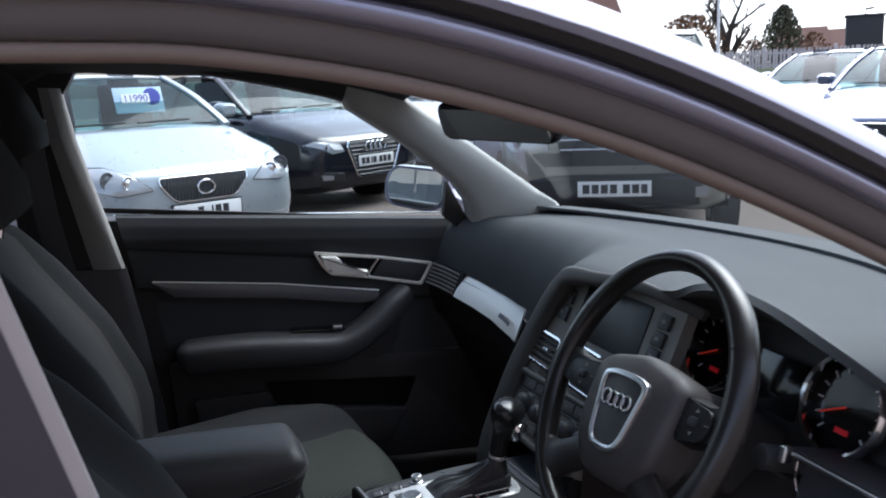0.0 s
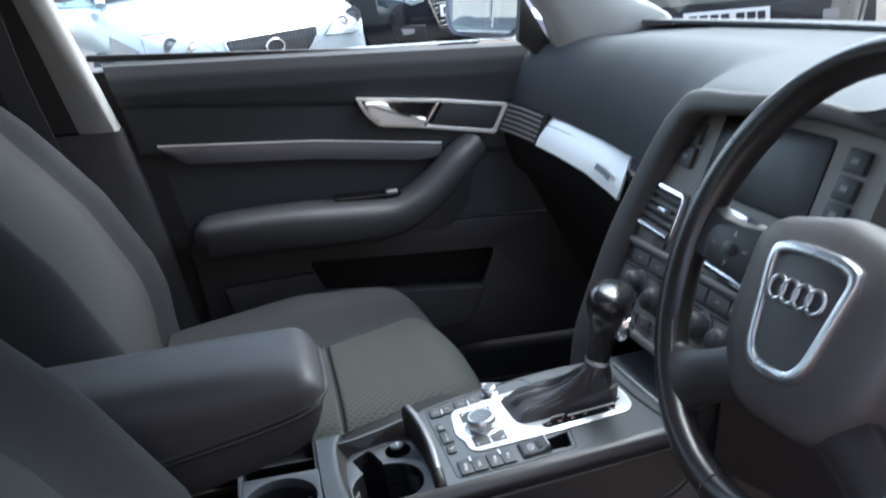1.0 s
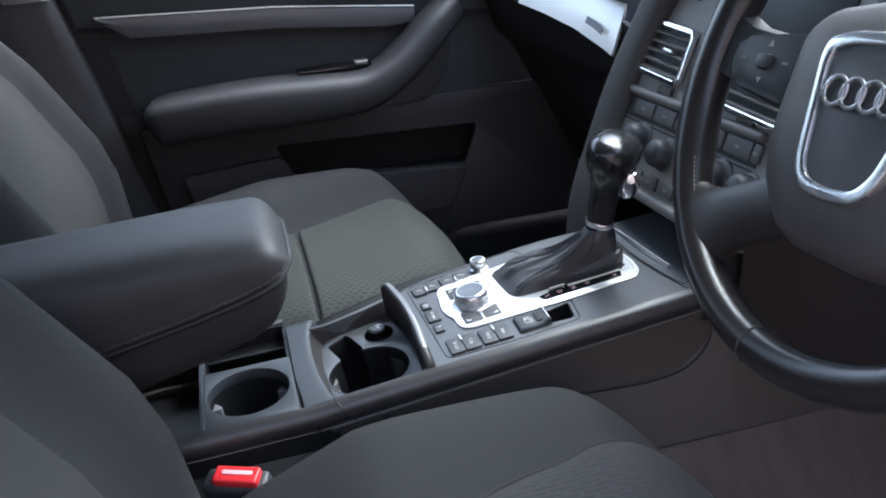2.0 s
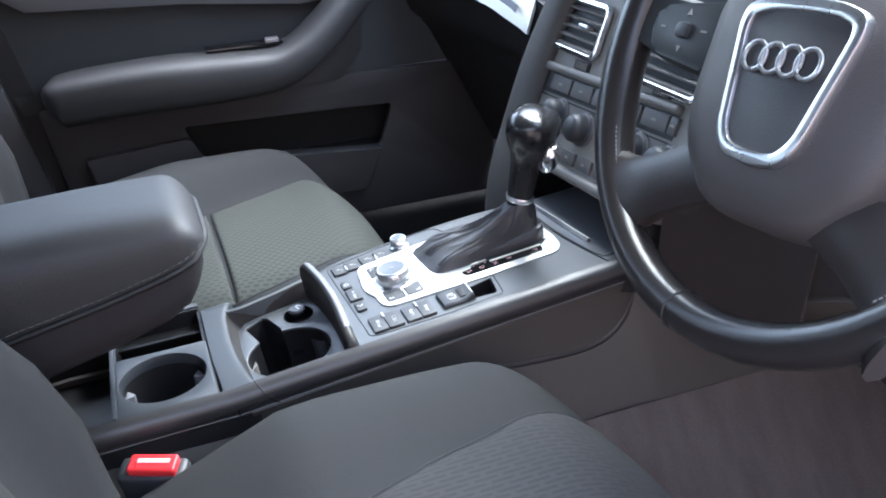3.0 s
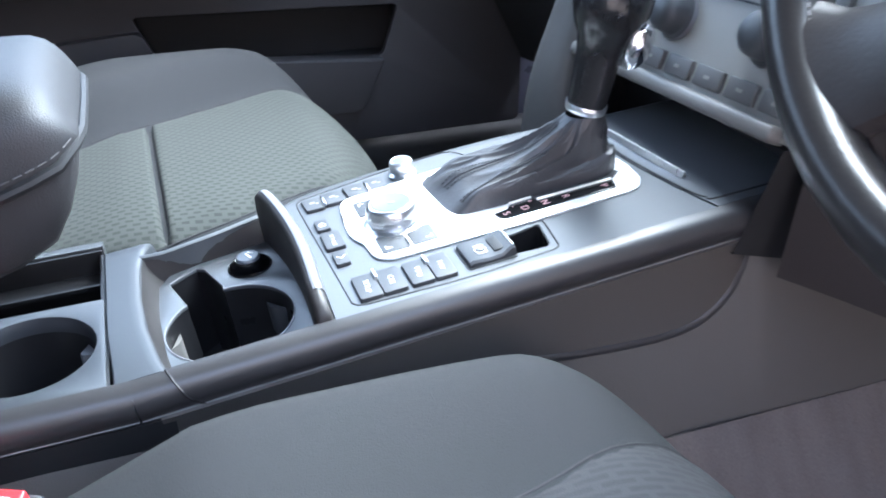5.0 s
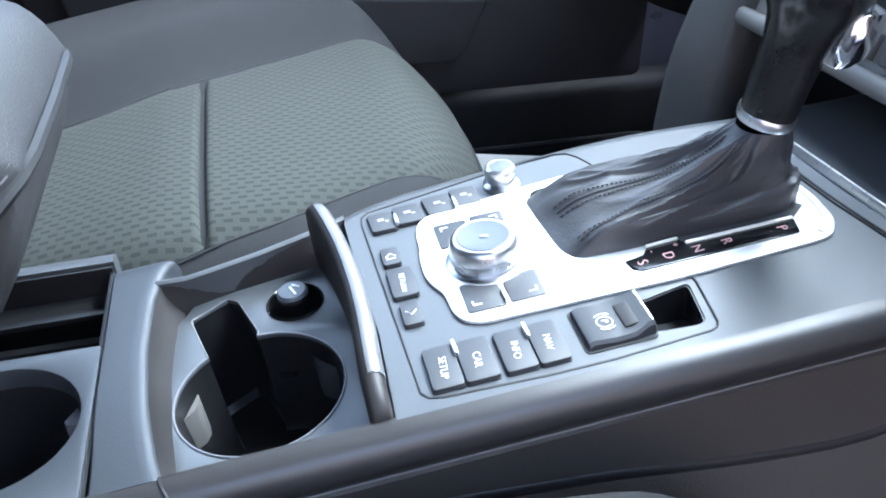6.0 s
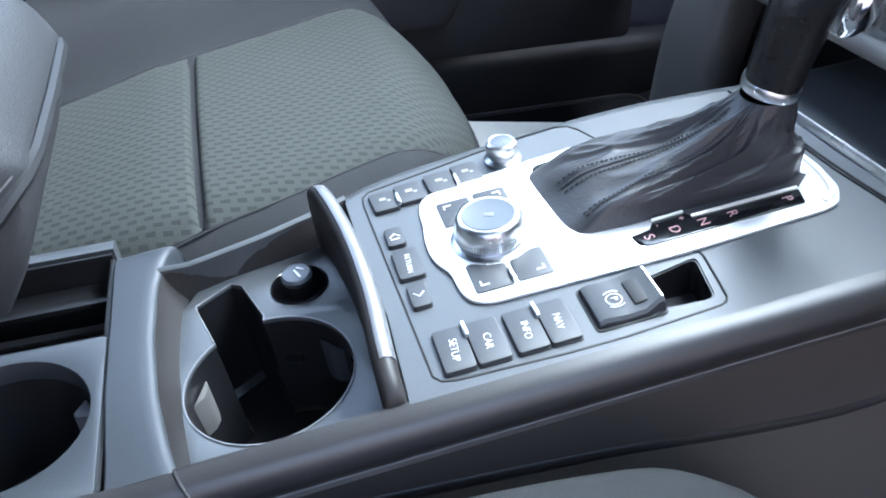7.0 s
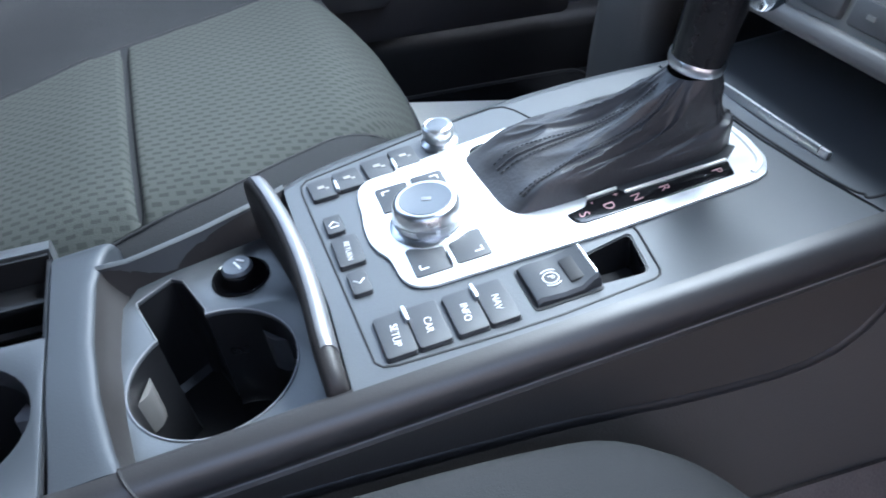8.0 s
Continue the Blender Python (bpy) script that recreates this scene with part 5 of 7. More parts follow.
silver_plate = part("selector_plate", plate(rounded(silv, 0.004, 3), [gate], 0.0, 0.0022, 0.0008, K), PLATEMETAL, con, "brushed silver selector plate")
front_rim = [(0.2090, 0.0440), (0.2240, 0.0250), (0.2282, 0.0050), (0.2275, -0.0150), (0.2235, -0.0290), (0.2160, -0.0345)]
part("plate_ridge", sweep(spline([kpt(u, v, 0.0024) for u, v in front_rim], 5), [(-0.0022, -0.0006), (-0.0012, 0.0010), (0.0012, 0.0010), (0.0022, -0.0006)]), INLAY, silver_plate, "bright raised rim at the plate's front")
strip_pts = rounded([(0.1165, -0.0300), (0.1150, -0.0225), (0.1265, -0.0215), (0.1295, -0.0155), (0.1480, -0.0148), (0.1490, -0.0200), (0.2099, -0.0200), (0.2069, -0.0319), (0.1208, -0.0327)], 0.0012, 3)
gs = part("gate_strip", prism(strip_pts, 0.0, 0.0030, 0.0005, K), GLOSS, con, "black gear position strip")
for ch, u, v in (("S", 0.1228, -0.0268), ("D", 0.1372, -0.0262), ("N", 0.1528, -0.0262), ("R", 0.1692, -0.0258), ("P", 0.2000, -0.0258)):
    part("gear_letter", words(ch, 0.0080, kp(u, v, 0.0031) @ pose(0, 0, 0, 0, 0, -88)), PINK, gs)
for ch, u, v in (("+", 0.1440, -0.0190), ("-", 0.1310, -0.0200)):
    part("gear_letter", words(ch, 0.006, kp(u, v, 0.0031) @ pose(0, 0, 0, 0, 0, -88)), PINK, gs)
part("gate_slot", join(prism(rounded([(0.1495, -0.0186), (0.2095, -0.0186), (0.2095, -0.0204), (0.1495, -0.0204)], 0.0008, 3), 0.002, 0.0042, 0.0005, K), prism(rounded([(0.1295, -0.0142), (0.1475, -0.0136), (0.1475, -0.0153), (0.1295, -0.0159)], 0.0008, 3), 0.002, 0.0042, 0.0005, K)), INLAY, gs, "bright selector gate edges")
part("gaiter_frame", prism([(0.1300, -0.0140), (0.1290, -0.0060), (0.2160, -0.0040), (0.2210, -0.0100), (0.2110, -0.0184), (0.1492, -0.0184), (0.1476, -0.0134)], 0.0, 0.0026, 0.0003, K), BUTTON, con, "black frame under the gaiter")
# rotary controller
KU, KV = 0.0492, 0.0070
rt = part("rotary_knob", lathe([(0.0215, 0.0), (0.0215, 0.0022), (0.0195, 0.0032), (0.0176, 0.0036), (0.0176, 0.0046), (0.0183, 0.0056), (0.0186, 0.0100), (0.0182, 0.0122), (0.0178, 0.0150), (0.0168, 0.0170), (0.0152, 0.0178), (0.0140, 0.0176)], 56, kp(KU, KV), cap=False), KNOBMETAL, con, "ribbed satin rotary controller")
part("knob_cap", lathe([(0.0142, 0.0176), (0.0136, 0.0180), (0.0110, 0.0176), (0.006, 0.0172), (0, 0.0170)], 40, kp(KU, KV), cap=False), MATS["knob_cap_grey"], rt, "dished grey knob cap")
part("cap_mark", box(0.0050, 0.0030, 0.0003, kp(KU + 0.0005, KV, 0.0173) @ pose(0, 0, 0, 0, 0, -20), 0.0001), STRIP, rt)
for k in range(72):
    t = 2 * math.pi * k / 72
    part("rib", box(0.0008, 0.0009, 0.0040, kp(KU, KV, 0.0078) @ Matrix.Rotation(t, 4, "Z") @ Matrix.Translation((0.0185, 0, 0))), KNOBMETAL, rt)


def ring_key(u0, u1, va, vb):
    """A key whose inner side follows the knob's ring."""
    pts = []
    for k in range(9):
        u = u1 + (u0 - u1) * k / 8
        d = max(0.0, 0.0232 ** 2 - (u - KU) ** 2) ** 0.5
        inner_v = KV + math.copysign(d, va - KV) if d > 0 else va
        pts.append((u, max(va, inner_v) if va > KV else min(va, inner_v)))
    outer = [(u0, vb), (u1, vb)]
    poly = pts + outer
    if va < KV:
        poly = poly[::-1]
    return poly


for u0, u1, va, vb in ((0.0290, 0.0478, 0.0245, 0.0475), (0.0505, 0.0690, 0.0280, 0.0490), (0.0300, 0.0495, -0.0110, -0.0335), (0.0520, 0.0705, -0.0110, -0.0325)):
    k_ = part("soft_key", prism(rounded(ring_key(u0, u1, va, vb), 0.0016, 3), 0.0, 0.0030, 0.0006, K), BUTTON, con, "black soft key beside the knob")
    eu = u0 + 0.0045 if u0 < 0.045 else u1 - 0.0045
    ev = vb - math.copysign(0.0045, vb)
    du, dv = (1 if u0 < 0.045 else -1), (-1 if vb > 0 else 1)
    part("corner_mark", join(box(0.0042, 0.0007, 0.0004, kp(eu + du * 0.0012, ev, 0.0031)), box(0.0007, 0.0036, 0.0004, kp(eu - du * 0.0008, ev + dv * 0.0014, 0.0031))), WHITE, k_)
for v in (0.0390, -0.0270):
    part("key_divider", box(0.0020, 0.0100, 0.0030, kp(0.0500 if v < 0 else 0.0490, v, 0.0035), 0.0009), SATIN, con)
# groups of push buttons
def key(u0, u1, v0, v1, text="", size=0.0065, turn=0, lean=0.0):
    """A push button; its far side is shifted along by lean."""
    cu, cv = (u0 + u1) / 2, (v0 + v1) / 2
    pts = rounded([(u0 - cu, v0 - cv), (u1 - cu, v0 - cv), (u1 - cu + lean, v1 - cv), (u0 - cu + lean, v1 - cv)], 0.0020, 4)
    b_ = part("push_button", prism(pts, 0.0, 0.0026, 0.0006, kp(cu, cv)), BUTTON, con, "black push button")
    part("button_gap", prism([(x * 1.06, y * 1.045) for x, y in pts], 0.0, 0.0005, 0.0, kp(cu, cv)), DARK, b_)
    if text == "bars":
        part("legend", join(box((u1 - u0) * 0.26, 0.0028, 0.0003, kp(cu - 0.0008, cv + 0.0010, 0.0027)), box((u1 - u0) * 0.14, 0.0020, 0.0003, kp(cu + 0.0026, cv - 0.0012, 0.0027))), GREY, b_, "pale worn symbol")
    elif text in ("back", "on"):
        sgn = 1 if text == "back" else -1
        strokes = [tube([kpt(cu - 0.0028, cv - 0.0012 * sgn, 0.0027), kpt(cu, cv + 0.0018 * sgn, 0.0027), kpt(cu + 0.0028, cv - 0.0012 * sgn, 0.0027)], 0.00035, 5)]
        if text == "back":
            strokes.append(tube([kpt(cu - 0.0026, cv - 0.0030, 0.0027), kpt(cu + 0.0026, cv - 0.0030, 0.0027)], 0.00035, 5))
        part("legend", join(*strokes), WHITE, b_, "white arrow mark")
    elif text:
        part("legend", words(text, size, kp(cu, cv - 0.0012, 0.0027) @ pose(0, 0, 0, 0, 0, turn)), WHITE, b_, "white lettering")


for (a, b_), t in zip(((0.0020, 0.0168), (0.0176, 0.0334), (0.0364, 0.0514), (0.0522, 0.0668)), ("SETUP", "CAR", "INFO", "NAV")):
    key(a, b_, -0.0793, -0.0512, t, 0.0053, -96)
for u in (0.0172, 0.0518):
    part("key_divider", box(0.0020, 0.0100, 0.0034, kp(u, -0.0558, 0.0032), 0.0009), SATIN, con)
for a, b_ in ((-0.0042, 0.0102), (0.0112, 0.0270), (0.0296, 0.0460), (0.0470, 0.0620)):
    key(a, b_, 0.0560 + 0.15 * a, 0.0750 + 0.16 * a, "bars", lean=-0.001)
for u in (0.0107, 0.0465):
    part("key_divider", box(0.0020, 0.0100, 0.0034, kp(u, 0.0610 + 0.12 * u, 0.0032), 0.0009), SATIN, con)
key(-0.0034, 0.0064, 0.0212, 0.0372, "back")
key(-0.0034, 0.0103, -0.0080, 0.0166, "RETURN", 0.0042, -94)
key(-0.0018, 0.0080, -0.0312, -0.0132, "on")
ol = [(0.1375, -0.0418), (0.1418, -0.0440), (0.1420, -0.0480), (0.1380, -0.0780), (0.1362, -0.0808), (0.1328, -0.0822), (0.085, -0.0850), (0.0577, -0.0848), (0.0060, -0.0822), (-0.0005, -0.0805), (-0.0035, -0.0765), (-0.0047, -0.0449), (-0.0072, 0.0197), (-0.0090, 0.0690), (-0.0082, 0.0760), (-0.0040, 0.0805), (0.0315, 0.0868), (0.062, 0.0925), (0.100, 0.0985), (0.1180, 0.1000), (0.1260, 0.0975), (0.1310, 0.0900), (0.1373, 0.0735)]
part("button_outline", tube([kpt(u, v, 0.0000) for u, v in ol], 0.0007, 5), DARK, con, "dark line round the button field")
sk = part("volume_knob", lathe([(0.0112, 0.0), (0.0112, 0.0018), (0.0092, 0.0030), (0.0084, 0.0034), (0.0084, 0.0046), (0.0092, 0.0056), (0.0094, 0.0104), (0.0088, 0.0124), (0.0074, 0.0132), (0.0066, 0.0130)], 40, kp(0.0785, 0.0795), cap=False), KNOBMETAL, con, "small satin silver volume knob")
part("knob_cap", lathe([(0.0068, 0.0130), (0.005, 0.0133), (0, 0.0134)], 28, kp(0.0785, 0.0795), cap=False), MATS["knob_cap_grey"], sk, "pale grey knob cap")
# parking brake
rings = []
for u, w in ((0.0760, -0.002), (0.0763, 0.0034), (0.0785, 0.0046), (0.090, 0.0036), (0.099, 0.0042), (0.1055, 0.0070), (0.1078, 0.0074), (0.1088, 0.0060), (0.1092, -0.01)):
    d = (u - 0.0745) * 0.05
    va, vb = -0.0765 - d * 0.3, -0.0492 + d
    if u > 0.1:
        va, vb = va + 0.0015, vb - 0.0015
    rings.append([kpt(u, va, -0.012), kpt(u, va, w - 0.0016), kpt(u, va + 0.0014, w), kpt(u, vb - 0.0014, w), kpt(u, vb, w - 0.0016), kpt(u, vb, -0.012)])
pbs = part("parking_brake_switch", loft(rings), BUTTON, con, "black parking brake switch")
part("switch_gap", plate(rounded([(0.0740, -0.0785), (0.1095, -0.0785), (0.1095, -0.0468), (0.0745, -0.0475)], 0.003), [rounded([(0.0755, -0.0770), (0.1085, -0.0772), (0.1085, -0.0480), (0.0757, -0.0488)], 0.002)], -0.001, 0.0005, 0.0, K), DARK, con)
part("brake_symbol", join(words("P", 0.0050, kp(0.0880, -0.0640, 0.0046) @ pose(0, 0, 0, 0, 0, -92)), tube([kpt(0.0880 + 0.0038 * math.cos(q), -0.0640 + 0.0038 * math.sin(q), 0.0042) for q in lin(0, 2 * math.pi, 25)[:-1]], 0.0003, 5, True), *[tube([kpt(0.0880 + 0.0056 * math.cos(q), -0.0640 + 0.0056 * math.sin(q), 0.0044) for q in lin(c_ - 0.7, c_ + 0.7, 9)], 0.0003, 5) for c_ in (math.pi / 2, -math.pi / 2)]), WHITE, pbs)
part("finger_notch", box(0.0070, 0.0165, 0.0030, kp(0.0990, -0.0630, 0.0040) @ pose(0, 0, 0, 0, -8, 0), 0.001), DARK, pbs, "dark finger notch")
part("switch_edge", tube([kpt(0.1076, v, 0.0074) for v in (-0.0735, -0.0630, -0.0515)], 0.0007, 6), SATIN, pbs)
# sides
LEDGE = [(-0.30, -0.030), (-0.13, -0.046), (-0.036, -0.0552), (0.02, -0.0629), (0.08, -0.0724), (0.144, -0.0870), (0.179, -0.0930), (0.205, -0.0965), (0.226, -0.0970), (0.243, -0.0940), (0.258, -0.0860), (0.270, -0.0740), (0.279, -0.0560), (0.284, -0.0300)]


def ledge_w(u):
    return interp(u, [p[0] for p in LEDGE], [p[1] for p in LEDGE])


def ledge_v(u):
    return interp(u, [-0.2, 0.0, 0.2, 0.3], [0.093, 0.0915, 0.0895, 0.088])


UE = 0.284
for sg in (-1, 1):
    def upper_side(u, v):
        a0, a1 = (far_v(u) - 0.001 if sg > 0 else 0.0955), (0.078 if sg > 0 else ledge_v(u) - 0.0035)
        return kpt(u, sg * (a0 + (a1 - a0) * (1 - (1 - v) ** 2)), -0.0255 + (min(-0.027, ledge_w(u)) + 0.0255) * v)

    def lower_side(u, v):
        a0 = 0.078 if sg > 0 else ledge_v(u)
        top = ledge_w(min(u, UE)) + max(0, u - UE) * 0.45
        low = -0.135 - 0.17 * (u + 0.13)
        return kpt(u, sg * (a0 + (0.122 - a0) * v), top + (low - top) * v)
    part("upper_side_panel", skin(upper_side, lin(-0.13, UE, 40), lin(0, 1, 8), 0.003), SIDE, con, "brownish grey console side")
    line = [(u, ledge_w(u)) for u in lin(-0.13, 0.20, 24)] + [(u, ledge_w(u)) for u in lin(0.205, UE, 26)]
    part("side_lip", sweep([kpt(u, sg * (0.0775 if sg > 0 else ledge_v(u) - 0.0032), w) for u, w in line], sup(0.0042, 0.0048, 2.6, 14)), RAIL, con, "rounded lip along the console side")
    part("lip_joint", tube([kpt(u, sg * (0.0785 if sg > 0 else ledge_v(u) - 0.0030), w + 0.0048) for u, w in line], 0.0012, 6), DARK, con)
    part("lower_side_panel", skin(lower_side, [-0.55, -0.4, -0.3, -0.2] + lin(-0.13, 0.30, 48) + [0.36, 0.44, 0.56, 0.70], lin(0, 1, 8), 0.004), SIDE, con, "grey lower console side")
for sg in (-1, 1):
    part("tunnel_carpet", skin(lambda u, v: (u, sg * (0.118 + 0.19 * v), 0.292 + 0.172 * (1 - v) ** 1.7), lin(-0.9, 0.80, 24), lin(0, 1, 12), 0.006), CARPET, con, "grey carpet on the tunnel side")
part("tunnel_core", box(1.5, 0.20, 0.16, pose(-0.05, 0, 0.36), 0.02), DARK, con)
# rear section: its front edge rolls down into the recess in an arc
def roll_u(v):
    return interp(v, [-0.1015, -0.0757, -0.0389, 0.0016, 0.0465, 0.0697, 0.09], [-0.1165, -0.1237, -0.1294, -0.1318, -0.1301, -0.1253, -0.1180])


def foot_u(v):
    return interp(v, [-0.1015, -0.072, -0.043, -0.003, 0.018, 0.0455, 0.09], [-0.1115, -0.1175, -0.1204, -0.1216, -0.1208, -0.1186, -0.1100])


band_rows = []
for v, dz in [(v, 0.0) for v in lin(-0.0887, 0.068, 22)] + [(0.076, -0.0006), (0.082, -0.003), (0.0845, -0.008), (0.085, -0.020)]:
    r_, f_ = roll_u(v), foot_u(v)
    slot = -0.1525 + 0.003 * smoothstep(-v, 0.02, 0.09)
    band_rows.append([kpt(u, v, dz + w) for u, w in ((slot, -0.020), (slot, -0.0012), (slot + 0.0012, 0.0), (r_ - 0.006, 0.0004), (r_ - 0.002, 0.0002), (r_ + 0.0005, -0.0006), (r_ + 0.0020, -0.0022), (r_ + 0.0024, -0.0045), (r_ + 0.0010, -0.0200), (r_, -0.026))])
part("arched_band", loft(band_rows), CONSOLE2, con, "rear console top ending at the recess in an arc")
# end wall darkened by colour for the shade inside the recess
part("recess_wall", skin(lambda u, v: kpt((roll_u(v) + 0.0023) * (1 - u) + (foot_u(v) + 0.0006) * u, v, -0.0028 - 0.0185 * u ** 0.8), lin(0, 1, 7), lin(-0.0885, 0.064, 26), 0.002), RECESS, con, "brown curved end wall of the recess, shade in its colour")
# sides painted black for the shadow between seat and console
for sg in (-1, 1):
    part("rear_side_panel", skin(lambda u, v: K2 @ Vector((u, sg * ((0.100 if sg > 0 else 0.0955) - 0.012 * v), -0.028 - 0.15 * v)), lin(-0.56, -0.12, 8), lin(0, 1, 4), 0.004), DARK, con, "rear console side, shade in its black colour")
part("rail_crease", tube([kpt(-0.1195 + 0.0160 * (k / 9) ** 1.3, -v, w + 0.0001) for k, (v, w) in enumerate(NEAR[:10])], 0.0008, 6), DARK, con, "fine crease across the side rail")
part("rear_rail", near_rail(-0.56, -0.1398, 18, K2), RAIL, con, "satin rear console rail")
part("rear_rail_edge", tube([K2 @ Vector((u, -0.0962, -0.0251)) for u in lin(-0.56, -0.1400, 24)], 0.0006, 6), PILLAR, con, "fine pale edge line")
part("rear_rail", loft([[K2 @ Vector((u, 0.088 + v, w)) for v, w in ((0, 0), (0.008, 0), (0.011, -0.002), (0.012, -0.006), (0.012, -0.03), (0, -0.03))] for u in lin(-0.56, -0.153, 6)]), CONSOLE, con, "satin rear console rail")
CX2, CY2, CR2 = -0.199, -0.0345, 0.0415
hole2 = [(CX2 + CR2 * math.cos(t), CY2 + CR2 * math.sin(t)) for t in lin(0, 2 * math.pi, 41)[:-1]]
part("rear_tray", plate(rounded([(-0.2415, -0.0875), (-0.1538, -0.0875), (-0.1538, 0.0135), (-0.2415, 0.0150)], 0.002, 3), [hole2], -0.014, -0.0016, 0.0006, K2), CONSOLE2, con, "rear cup holder tray")
part("tray_joint", box(0.0030, 0.165, 0.036, kp2(-0.1530, -0.002, -0.022)), DARK, con, "dark slot in front of the tray")
part("bin_floor", box(0.09, 0.075, 0.004, kp2(-0.199, 0.050, -0.052)), CUP, con, "dark bin floor beside the rear cup holder")
for su, sv, sw, u, v, w in ((0.003, 0.075, 0.048, -0.243, 0.050, -0.029), (0.003, 0.075, 0.048, -0.1545, 0.050, -0.029), (0.09, 0.003, 0.048, -0.199, 0.0865, -0.026), (0.09, 0.003, 0.040, -0.199, 0.0125, -0.034), (0.09, 0.020, 0.004, -0.199, 0.0765, -0.022)):
    part("bin_wall", box(su, sv, sw, kp2(u, v, w), 0.0008), CUP, con)
part("cup_well", lathe([(CR2, -0.007), (CR2 - 0.002, -0.03), (CR2 - 0.004, -0.075), (0, -0.078)], 40, K2 @ Matrix.Translation((CX2, CY2, 0)), cap=False), CUP, con, "deep black rear cup well")
for t in (radians(165), radians(25), radians(270)):
    part("grip_tab", prism([(-0.008, -0.0), (0.008, 0.0), (0.002, 0.009), (-0.002, 0.009)], -0.050, -0.018, 0.002, K2 @ Matrix.Translation((CX2 + 0.0395 * math.cos(t), CY2 + 0.0395 * math.sin(t), 0)) @ Matrix.Rotation(t + math.pi / 2, 4, "Z")), STRIP, con, "grey spring tab in the cup holder")
part("tray_wall", box(0.0045, 0.125, 0.050, kp2(-0.2445, -0.026, -0.0235), 0.0012), CONSOLE2, con, "thin end wall of the tray")
part("rear_floor", box(0.32, 0.175, 0.01, kp2(-0.405, 0.0, -0.06)), DARK, con)
part("core", box(0.40, 0.13, 0.02, kp(0.16, 0, -0.055)), DARK, con)

# ---- centre armrest ----
AY = -0.012


def seam_z(x):
    return interp(x, [-0.62, -0.50, -0.30, -0.23, -0.18, -0.15, -0.135], [0.612, 0.635, 0.683, 0.698, 0.711, 0.722, 0.731])


def arm_half(x):
    return 0.078 * (1 - 0.30 * max(0, (x + 0.170) / 0.034) ** 3)


rings = []
for x in (-0.62, -0.50, -0.40, -0.30, -0.24, -0.20, -0.18, -0.17, -0.162, -0.155, -0.150, -0.146, -0.1425, -0.140, -0.1385):
    w, zs = arm_half(x), seam_z(x)
    zt = interp(x, [-0.62, -0.37, -0.22, -0.17], [0.752, 0.757, 0.763, 0.762]) - 0.028 * max(0, (x + 0.172) / 0.0335) ** 3
    ring = []
    for k in range(22):
        t = math.pi * k / 21
        c, s_ = math.cos(t), math.sin(t)
        ring.append((x, AY + math.copysign(abs(c) ** 0.55, c) * w * (0.96 + 0.04 * s_), zs + (zt - zs) * s_ ** 0.50))
    rings.append(ring)
pad_bm = loft(rings)
rings = []
for x, lo in ((-0.62, 0.56), (-0.40, 0.600), (-0.28, 0.634), (-0.22, 0.650), (-0.18, 0.664), (-0.160, 0.676), (-0.150, 0.692), (-0.143, 0.710)):
    w, zs = arm_half(x) * 0.975, seam_z(x) - 0.001
    rings.append([(x, AY + p * w, lo + (zs - lo) * q) for p, q in ((-1, 1), (1, 1), (0.99, 0.5), (0.93, 0.15), (0.80, 0.0), (-0.80, 0.0), (-0.93, 0.15), (-0.99, 0.5))])
arm = part("armrest", loft(rings), mk("armrest_shell_plastic", (0.026, 0.025, 0.026), 0.55, bump=0.3, bscale=900, spec=0.3), con, "folding armrest with dark lower shell")
part("pad", pad_bm, ARM, arm, "padded grey cloth top")
mk("armrest_thread", (0.085, 0.082, 0.082), 0.9)
GROOVE = [(x, AY - arm_half(x) * 0.985, seam_z(x)) for x in lin(-0.60, -0.150, 36)] + [(-0.1405, AY - 0.058, 0.7290), (-0.1378, AY - 0.045, 0.7310), (-0.1372, AY, 0.7310), (-0.1378, AY + 0.045, 0.7310), (-0.1405, AY + 0.058, 0.7290)]
part("seam_groove", tube(GROOVE, 0.0032, 8), DARK, arm, "dark seam round the armrest pad")
for k in range(60):
    x = -0.142 - 0.0062 * k
    p, q = Vector((x, AY - arm_half(x) * 0.994, seam_z(x) + 0.0068)), Vector((x - 0.0042, AY - arm_half(x - 0.0042) * 0.994, seam_z(x - 0.0042) + 0.0068))
    part("stitch", tube([p, q], 0.0005, 4), MATS["armrest_thread"], arm)
part("hinge_block", box(0.16, 0.11, 0.20, pose(-0.52, 0, 0.58), 0.01), SOFT, arm)

# ---- gear lever ----
lev = thing("gear_lever", "black automatic gear lever with pleated leather gaiter", "gear lever", (0.17, 0.01, 0.62))
corners = [(0.0935, -0.0110), (0.118, -0.0130), (0.155, -0.0125), (0.2065, -0.0140), (0.2225, -0.0040), (0.2235, 0.0080), (0.220, 0.030), (0.204, 0.058), (0.147, 0.060), (0.096, 0.061), (0.0845, 0.0530), (0.0850, 0.0386), (0.0875, 0.0000)]
boot_low = []
for p_, q_ in zip(corners, corners[1:] + corners[:1]):
    boot_low += [(p_[0] + (q_[0] - p_[0]) * k / 14, p_[1] + (q_[1] - p_[1]) * k / 14) for k in range(14)]
NB = len(boot_low)
boot_low = [(sum(boot_low[(i + d) % NB][0] for d in (-4, -2, 0, 2, 4)) / 5, sum(boot_low[(i + d) % NB][1] for d in (-4, -2, 0, 2, 4)) / 5) for i in range(NB)]
LU, LVV, LW = 0.202, 0.004, 0.053


